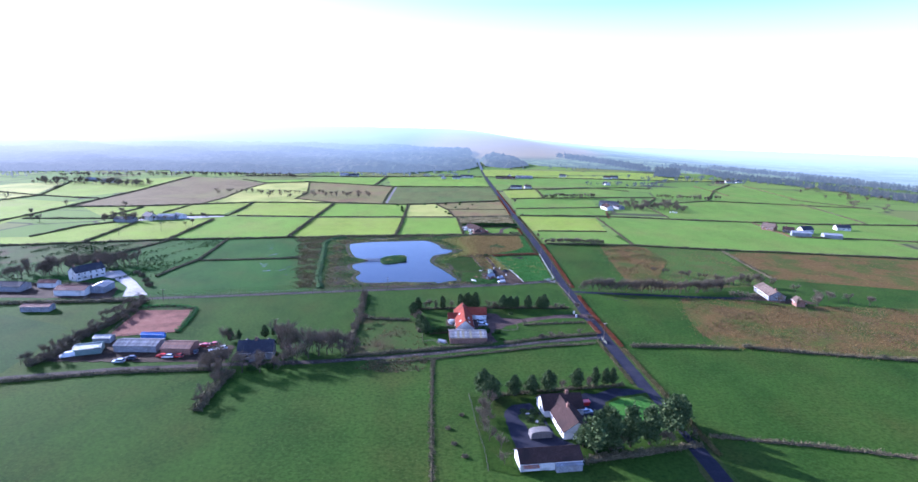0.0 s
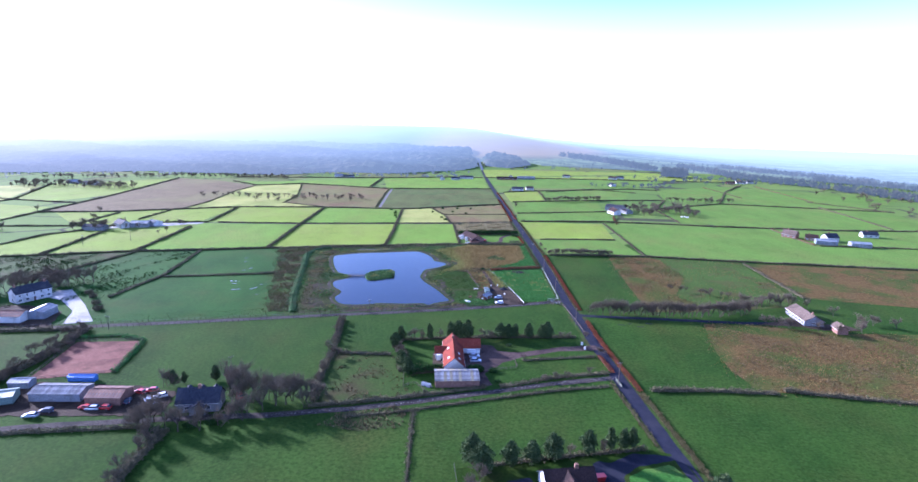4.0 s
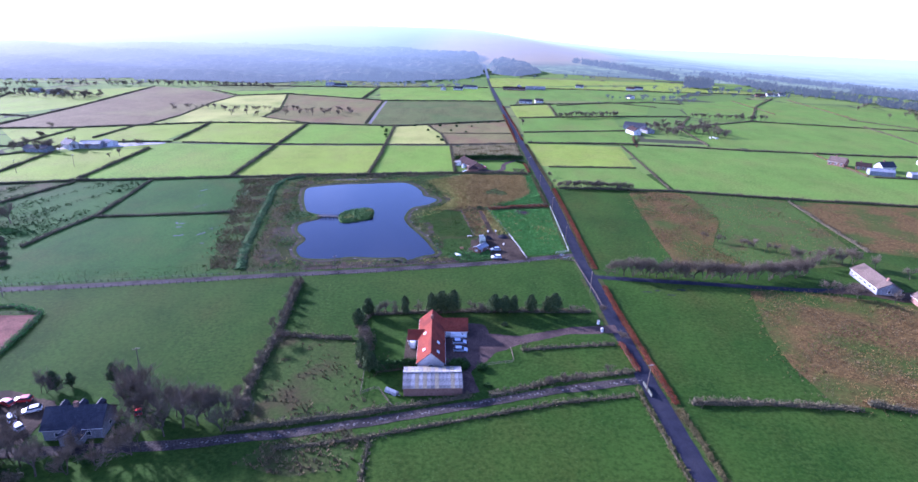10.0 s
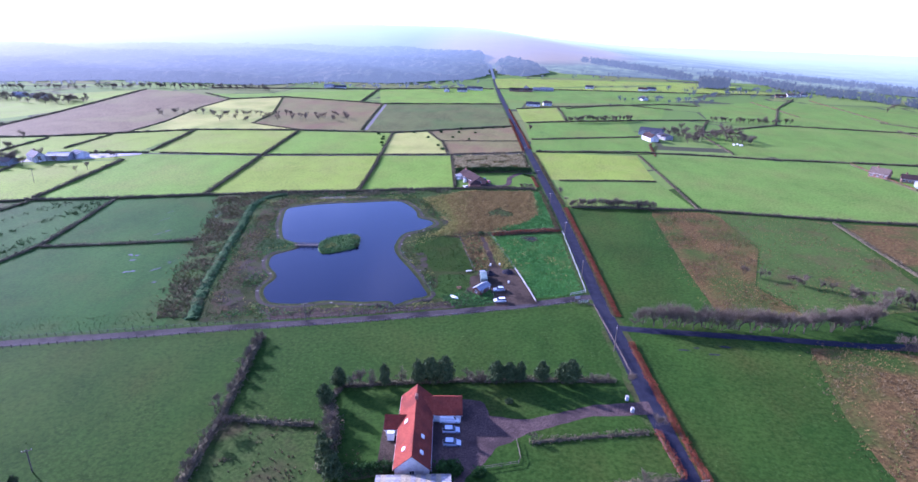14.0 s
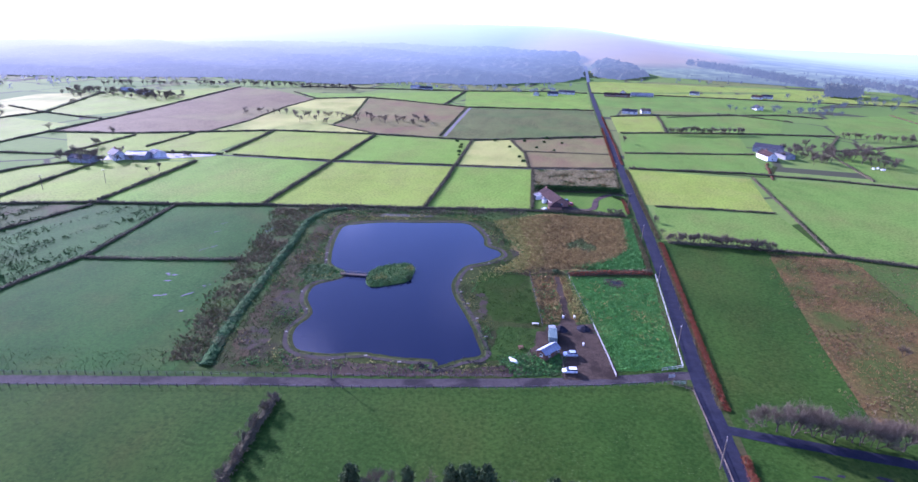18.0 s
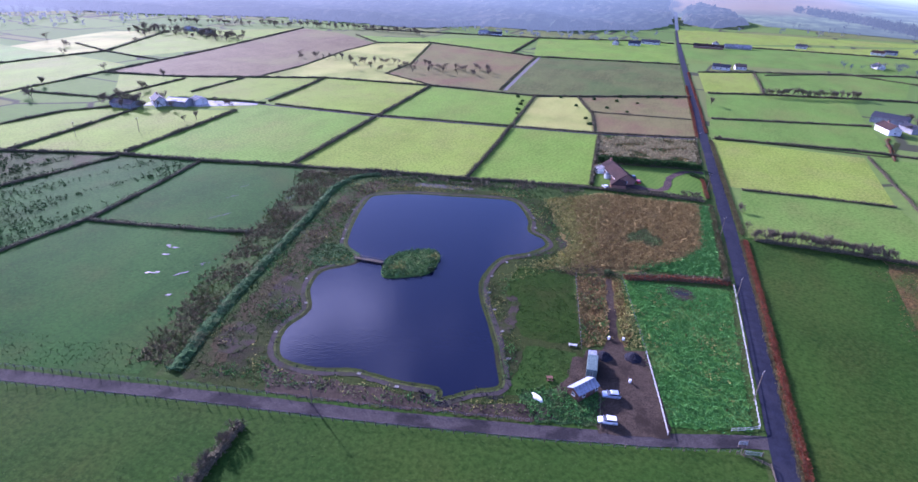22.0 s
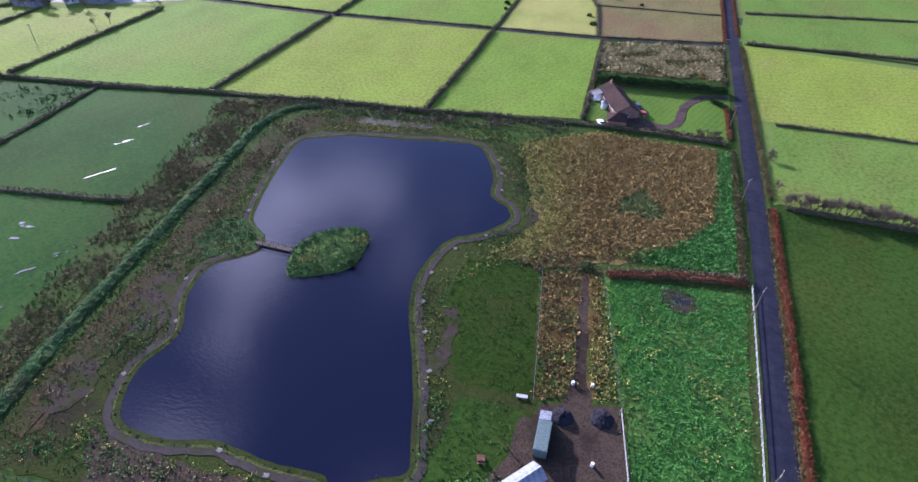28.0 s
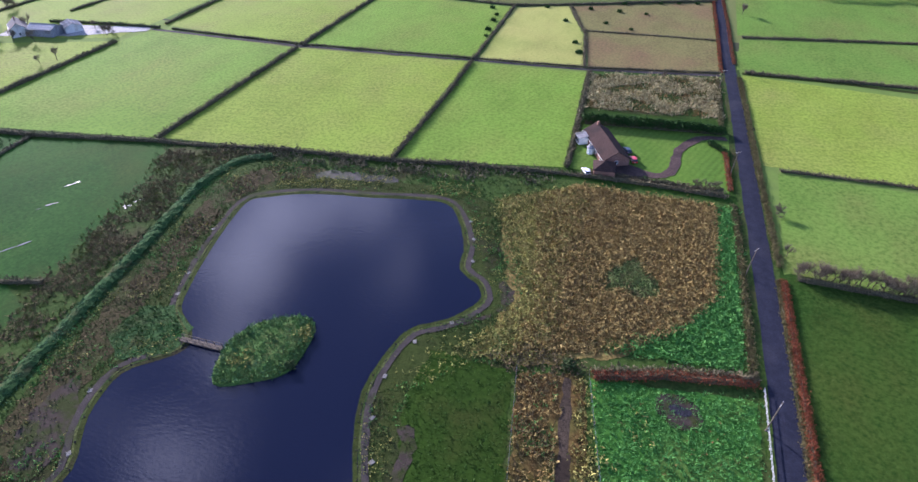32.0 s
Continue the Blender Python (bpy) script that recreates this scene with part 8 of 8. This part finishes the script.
# ---- trees ----
rt = np.random.default_rng(55)
BARE = [bare_tree(1, 8, "bare brown winter tree with fine twigs"), bare_tree(2, 8, "bare spreading winter tree", 0.62), bare_tree(3, 8, "bare multi-stemmed winter tree", 0.5, 3), bare_tree(4, 8, "bare slender winter tree", 0.42, 2)]
EVER = [conifer(11, 7, 4.2, "dark green cypress tree"), conifer(12, 7, 3.4, "dark green upright evergreen"), conifer(13, 7, 5.0, "broad dark evergreen tree", bushy=0.8)]
BUSH = [shrub(21, 2.4, "leafless brown bush", "hedge"), shrub(22, 2.2, "dark evergreen bush", "conifer"), shrub(23, 2.0, "green gorse bush", "hedge_green")]
USED = set()


def plant(bank, i, x, y, size, base, label="", category=""):
    """A copy of one of the trees, at the given height in metres."""
    s = size / base
    m = pose(x, y, rise(x, y) - 0.03, 0, 0, rt.uniform(0, 360)) @ Matrix.Diagonal((s * rt.uniform(0.9, 1.15), s * rt.uniform(0.9, 1.15), s, 1))
    src = bank[i]
    if src.name not in USED:
        USED.add(src.name)
        src.matrix_world = m
        ob = src
    else:
        ob = copy_thing(src, m @ Matrix.Diagonal((1 / src.scale[0], 1 / src.scale[1], 1 / src.scale[2], 1)))
    return tagged(ob, label)


def bare(x, y, h, label=""):
    plant(BARE, int(rt.integers(0, 4)), x, y, h, 8.0, label)


def ever(x, y, h, label=""):
    plant(EVER, int(rt.integers(0, 3)), x, y, h, 7, label)


def bush_at(x, y, h, k=0, label=""):
    plant(BUSH, k, x, y, h, 1.6, label)


def copse(spots, label, hazed=False):
    """Bare trees too far off to tell apart, joined."""
    tris, idx = [], []
    for x, y, h in spots:
        src = BARE[int(rt.integers(0, 4))]
        a, sc = rt.uniform(0, 6.28), h / 8.0
        rot = np.array([[math.cos(a), -math.sin(a), 0], [math.sin(a), math.cos(a), 0], [0, 0, 1]])
        for c in src.children:
            co = np.empty(len(c.data.vertices) * 3, np.float32)
            c.data.vertices.foreach_get("co", co)
            tr = co.reshape(-1, 3) @ rot.T * sc * (1.1, 1.1, 1) + (x, y, rise(x, y))
            if c.name.startswith("twig"):
                tr = tr.reshape(-1, 3, 3)[::2].reshape(-1, 3)
            tris.append(tr)
            idx.append(np.full(len(tr) // 3, 1 if c.name.startswith("twig") else 0))
    # hazed trees take the wood material with haze painted in as glow
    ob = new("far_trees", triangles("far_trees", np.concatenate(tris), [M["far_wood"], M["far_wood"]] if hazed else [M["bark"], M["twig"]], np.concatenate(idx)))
    tagged(ob, label, "trees", "", "stuff")


# bungalow garden at the start
for x, y, h in ((-50.8, 172, 7.5), (-48.3, 168.9, 7), (-40.5, 171.3, 6.5), (-34.7, 172.6, 6), (-28.7, 175, 6.5), (-18.5, 177.5, 6.5), (-11.8, 180, 6), (-5.3, 181.4, 5.5), (-8, 180.6, 5.5), (-20.8, 139.5, 9), (-16.5, 140.6, 9), (-10.5, 142.6, 9), (-4.6, 144, 8.5), (3.4, 149.2, 9), (6.5, 152, 8.5), (8.5, 156, 8), (-24, 142, 5)):
    ever(x, y, h * (1.3 if y < 150 else 1.12), "dark evergreen tree in the bungalow garden")
for x, y, h in ((-51, 159, 6.5), (-49, 164, 6.5), (-52, 154, 6), (-51, 149, 6), (-50, 144, 5.5), (-36, 173, 4.5), (-24, 176.5, 4.5), (-14, 179, 4.5), (0, 144, 5.5), (8, 147, 5), (-13.6, 141.8, 6), (-47, 140, 5), (-46.5, 133, 4.5), (-1.5, 145, 5)):
    bare(x, y, h, "bare garden tree beside the bungalow")
for x, y, h in ((-12.1, 161.6, 2.6), (-13.0, 158, 2.2), (-13.6, 155, 2.4), (-33.4, 156.5, 1.8), (-35.4, 160, 2.0), (-37, 156, 1.8), (-38.6, 160.6, 1.6), (-34, 152.6, 1.5)):
    bush_at(x, y, h, 1, "dark round garden bush")
for x, y in ((-58, 158), (-60, 142), (-62, 150), (-57, 136)):
    bush_at(x, y, 1.0, 0, "small dead thorn bush in the paddock")
# garden of the red-roofed house
for x, y, h in ((-81, 250.7, 6), (-79.3, 258.2, 6), (-67.3, 259.4, 6.5), (-58.6, 261, 7), (-55.5, 261.4, 7.5), (-51.5, 261.8, 8), (-37.7, 262.6, 6.5), (-34.3, 263.2, 6), (-31.2, 263.6, 6), (-25.4, 263.8, 6.5), (-17.6, 264, 7), (-19.8, 264, 6), (-75.5, 229.5, 7), (-76.8, 233, 6), (-73.5, 226.5, 6)):
    ever(x, y, h, "dark evergreen tree behind the red-roofed house")
for x, y, h in ((-74, 258.6, 6), (-70.5, 259, 5.5), (-63, 261.4, 5), (-45.2, 262.6, 5), (-42.2, 262.4, 4.5), (-11, 264.2, 4), (-8, 264.4, 3.5), (-1.4, 264.6, 4), (-77.5, 242, 5.5), (-77, 237, 5), (-6.7, 229, 4), (-16, 225.6, 3.5), (-20, 224.4, 3.5), (-24, 223, 3.2), (1.0, 247.5, 4), (-30, 241, 3)):
    bare(x, y, h, "bare garden tree beside the red-roofed house")
for x, y, h in ((-47.6, 229.8, 3), (-50, 229.6, 3.2), (-42.4, 229.6, 2.2), (-41, 221.4, 1.4), (-53.7, 228.6, 1.6)):
    bush_at(x, y, h, 2, "bright green garden bush")
bush_at(-34.7, 254.6, 1.4, 1, "dark bush on the front lawn")
# round the dark-roofed cottage and the farmyard
for x, y, h in ((-132, 212, 9), (-127, 208, 10), (-122, 207, 9), (-118, 201.5, 9), (-119.5, 192.4, 8), (-110, 202, 9), (-108, 204, 9), (-105.6, 204.6, 8), (-113, 201, 9), (-115.5, 205, 8), (-145.5, 189.4, 7), (-146.2, 186.6, 7), (-136, 184.6, 7), (-129.9, 186, 6), (-125.9, 188.4, 5), (-142, 180, 6), (-140.5, 173, 5), (-149, 188, 6), (-100.5, 206, 6), (-125, 203, 7), (-154, 212, 6), (-140.2, 165, 5), (-148, 193, 6), (-144, 193, 5), (-139, 190, 5), (-133, 192, 5), (-151, 197, 6), (-147, 184, 6), (-141, 187, 6), (-139.6, 178, 5), (-140.4, 160, 4), (-129, 206, 9), (-120, 204, 9), (-124, 198, 7), (-116, 198, 7), (-104, 200, 6)):
    bare(x, y, h * 1.25, "bare tree beside the farm lane")
for x, y, h in ((-151.7, 213, 5.5), (-139.2, 217.4, 5.5), (-136.6, 220, 3.5), (-149, 215, 4)):
    ever(x, y, h, "dark round evergreen by the cottage")
for x, y in ((-133.5, 187.5), (-128, 189.6), (-144, 184)):
    bush_at(x, y, 2.6, 2, "green garden bush by the lane")
for i in range(30):
    t = i / 29
    bare(-262 - 40 * t + rt.normal() * 4, 334 - 34 * t + rt.normal() * 6, rt.uniform(8, 12), "tall bare tree in the belt behind the farmhouse")
for i in range(10):
    bare(-300 - rt.uniform(0, 50), 262 + rt.uniform(0, 50), rt.uniform(7, 10), "bare tree beside the farm")
for x, y in ((-246, 312), (-240, 306), (-232, 296), (-226, 288)):
    bush_at(x, y, 2.4, 0, "brown scrub beside the concrete drive")
for i in range(46):
    bare(-212 + rt.normal() * 2.6, 186 + i * 1.65, rt.uniform(3.5, 6), "low bare thicket tree in the farm belt")
for i in range(16):
    bare(-109 + i * 0.42 + rt.normal() * 0.9, 280 - i * 4.9 + rt.normal(), rt.uniform(2.8, 5), "scraggly bare tree in the paddock hedge")
# row along the tarred lane east of the road
for i in range(36):
    bare(12 + i * 2.15 + rt.normal() * 0.5, 297.6 - 0.06 * i + rt.normal() * 0.7 + (0 if i < 22 else (i - 21) * 0.42), rt.uniform(7.5, 9.5), "bare tree in the row along the lane")
for x, y, h in ((96, 311, 7), (100, 314, 7), (106, 318, 8), (111, 316, 8), (116, 318, 8), (122, 312, 7), (88, 287, 6), (92, 285, 6), (97, 283, 6.5), (108, 280, 6), (116, 277, 6), (127, 279, 6.5), (131, 284, 7), (134, 292, 6), (129, 302, 6), (88, 303, 5), (80, 306, 5), (140, 290, 6), (148, 286, 6), (156, 282, 6)):
    bare(x, y, h, "bare tree round the long bungalow")
for i in range(14):
    bare(64 + i * 3.6 + rt.normal(), 341 - i * 1.9 + rt.normal() * 1.5, rt.uniform(4, 6), "low bare tree among the rushes")
for i in range(30):
    bare(7.5 + i * 1.5, 425.0 + rt.normal() * 0.8, rt.uniform(4.2, 6), "bare tree in the roadside row")
for x, y, h in ((4.5, 452, 4), (5.2, 432, 4), (3.7, 654, 7), (-14.8, 459, 3.6), (-17.7, 458.4, 3.6), (-11.5, 460, 3.4), (-31.6, 544, 4), (3.5, 560, 3.5)):
    bare(x, y, h, "bare tree beside the road")
for i in range(18):
    bare(46 + i * 4, 708 + i * 1.15, rt.uniform(6.5, 9), "bare tree in the far row")
for i in range(46):
    bare(118 + rt.uniform(0, 80), 612 + rt.uniform(0, 60) + (8 if i % 2 else 0), rt.uniform(6, 10), "bare tree in the grove behind the farm")
for i in range(18):
    bare(200 + i * 4.6, 730 + rt.normal() * 2, rt.uniform(6, 9), "bare tree in a far hedgerow")
copse([(140 + rt.uniform(0, 120), 880 + rt.uniform(0, 40), rt.uniform(5, 9)) for i in range(26)], "copse of bare trees on the ridge", True)
for i in range(10):
    bare(-290 + i * 13, 668 + i * 2 + rt.normal() * 4, rt.uniform(6, 8), "bare tree along the brown field")
copse([(-180 - i * 6, 700 + rt.normal() * 6, rt.uniform(5, 8)) for i in range(32)], "line of bare trees on the heathy field")
for x, y, h in ((-296, 505, 7), (-290, 472, 6.5), (-293, 466, 5), (-320, 486, 7), (-330, 483, 7), (-345, 482, 9), (-350, 488, 9), (-356, 484, 9), (-362, 478, 8), (-348, 474, 8), (-368, 490, 9), (-340, 500, 8), (-300, 512, 4), (-310, 512, 5), (-372, 482, 8), (-336, 478, 7), (-420, 470, 8), (-430, 475, 8), (-380, 520, 8), (-400, 560, 8), (-450, 500, 8)):
    bare(x, y, h, "bare tree round the western farm")
copse([(-440 - rt.uniform(0, 420), 330 + rt.uniform(0, 480), rt.uniform(7, 11)) for i in range(26)], "scattered bare trees in the western fields")
for x, y in ((-75.2, 576), (-71, 562.6), (-86.3, 608.5), (-100.8, 630), (-76.9, 634.6), (-60.9, 635.6), (-65.4, 611.8), (-51.6, 605.8), (-46.5, 636), (-121, 580), (-123, 596), (-124, 606), (-119, 570), (-130, 618), (-40, 660), (-30, 664), (-20, 668), (-60, 652)):
    bush_at(x, y, rt.uniform(1.4, 2.2), 2, "dark green gorse clump on rough grass")
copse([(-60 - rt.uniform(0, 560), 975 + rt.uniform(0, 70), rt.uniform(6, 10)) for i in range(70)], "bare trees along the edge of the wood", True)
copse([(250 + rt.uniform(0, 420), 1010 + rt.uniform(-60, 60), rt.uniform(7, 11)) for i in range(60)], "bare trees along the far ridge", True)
copse([(420 + rt.uniform(0, 260), 640 + rt.uniform(-20, 260), rt.uniform(7, 10)) for i in range(40)], "bare trees on the eastern slope")

# far woods, too many to count
def woods(poly, per_m2, h, mat, label):
    p = scatter(poly, per_m2, rt)
    z = rise(p[:, 0], p[:, 1])
    hh = h * rt.uniform(0.6, 1.1, len(p))
    c = np.concatenate([np.c_[p, z + hh * f] for f in (0.35, 0.65, 0.9)])
    stuff("wood", sprays(c, h * 0.30, 8, rt, lean=0.6), mat, label, "wood")


def canopy(poly, step, h, label):
    """A closed wood seen from afar: one sheet of uneven tree tops that comes down to the ground at its edge."""
    q = np.asarray(poly, float)
    lo, hi = q.min(0), q.max(0)
    gx, gy = np.meshgrid(np.arange(lo[0] - step, hi[0] + step, step), np.arange(lo[1] - step, hi[1] + step, step * 1.3))
    nr, nc = gx.shape
    ok = inside(np.c_[gx.ravel(), gy.ravel()], q).reshape(nr, nc)
    gx, gy = gx + rt.uniform(-0.4, 0.4, gx.shape) * step, gy + rt.uniform(-0.4, 0.4, gx.shape) * step
    lump = np.sin(gx / 47 + 1.3 * np.sin(gy / 60)) + np.sin(gy / 38 + gx / 90)
    z = rise(gx, gy) + np.where(ok, h * (0.75 + 0.14 * lump) * rt.uniform(0.55, 1.1, gx.shape), -0.5)
    v = np.stack([gx, gy, z], -1).reshape(-1, 3)
    f = []
    for r in range(nr - 1):
        for c in range(nc - 1):
            if ok[r:r + 2, c:c + 2].any():
                a = r * nc + c
                f += [(a, a + 1, a + nc + 1), (a, a + nc + 1, a + nc)]
    tagged(new("wood", mesh_from("wood", v.tolist(), f, M["far_wood"])), label, "wood", "", "stuff")


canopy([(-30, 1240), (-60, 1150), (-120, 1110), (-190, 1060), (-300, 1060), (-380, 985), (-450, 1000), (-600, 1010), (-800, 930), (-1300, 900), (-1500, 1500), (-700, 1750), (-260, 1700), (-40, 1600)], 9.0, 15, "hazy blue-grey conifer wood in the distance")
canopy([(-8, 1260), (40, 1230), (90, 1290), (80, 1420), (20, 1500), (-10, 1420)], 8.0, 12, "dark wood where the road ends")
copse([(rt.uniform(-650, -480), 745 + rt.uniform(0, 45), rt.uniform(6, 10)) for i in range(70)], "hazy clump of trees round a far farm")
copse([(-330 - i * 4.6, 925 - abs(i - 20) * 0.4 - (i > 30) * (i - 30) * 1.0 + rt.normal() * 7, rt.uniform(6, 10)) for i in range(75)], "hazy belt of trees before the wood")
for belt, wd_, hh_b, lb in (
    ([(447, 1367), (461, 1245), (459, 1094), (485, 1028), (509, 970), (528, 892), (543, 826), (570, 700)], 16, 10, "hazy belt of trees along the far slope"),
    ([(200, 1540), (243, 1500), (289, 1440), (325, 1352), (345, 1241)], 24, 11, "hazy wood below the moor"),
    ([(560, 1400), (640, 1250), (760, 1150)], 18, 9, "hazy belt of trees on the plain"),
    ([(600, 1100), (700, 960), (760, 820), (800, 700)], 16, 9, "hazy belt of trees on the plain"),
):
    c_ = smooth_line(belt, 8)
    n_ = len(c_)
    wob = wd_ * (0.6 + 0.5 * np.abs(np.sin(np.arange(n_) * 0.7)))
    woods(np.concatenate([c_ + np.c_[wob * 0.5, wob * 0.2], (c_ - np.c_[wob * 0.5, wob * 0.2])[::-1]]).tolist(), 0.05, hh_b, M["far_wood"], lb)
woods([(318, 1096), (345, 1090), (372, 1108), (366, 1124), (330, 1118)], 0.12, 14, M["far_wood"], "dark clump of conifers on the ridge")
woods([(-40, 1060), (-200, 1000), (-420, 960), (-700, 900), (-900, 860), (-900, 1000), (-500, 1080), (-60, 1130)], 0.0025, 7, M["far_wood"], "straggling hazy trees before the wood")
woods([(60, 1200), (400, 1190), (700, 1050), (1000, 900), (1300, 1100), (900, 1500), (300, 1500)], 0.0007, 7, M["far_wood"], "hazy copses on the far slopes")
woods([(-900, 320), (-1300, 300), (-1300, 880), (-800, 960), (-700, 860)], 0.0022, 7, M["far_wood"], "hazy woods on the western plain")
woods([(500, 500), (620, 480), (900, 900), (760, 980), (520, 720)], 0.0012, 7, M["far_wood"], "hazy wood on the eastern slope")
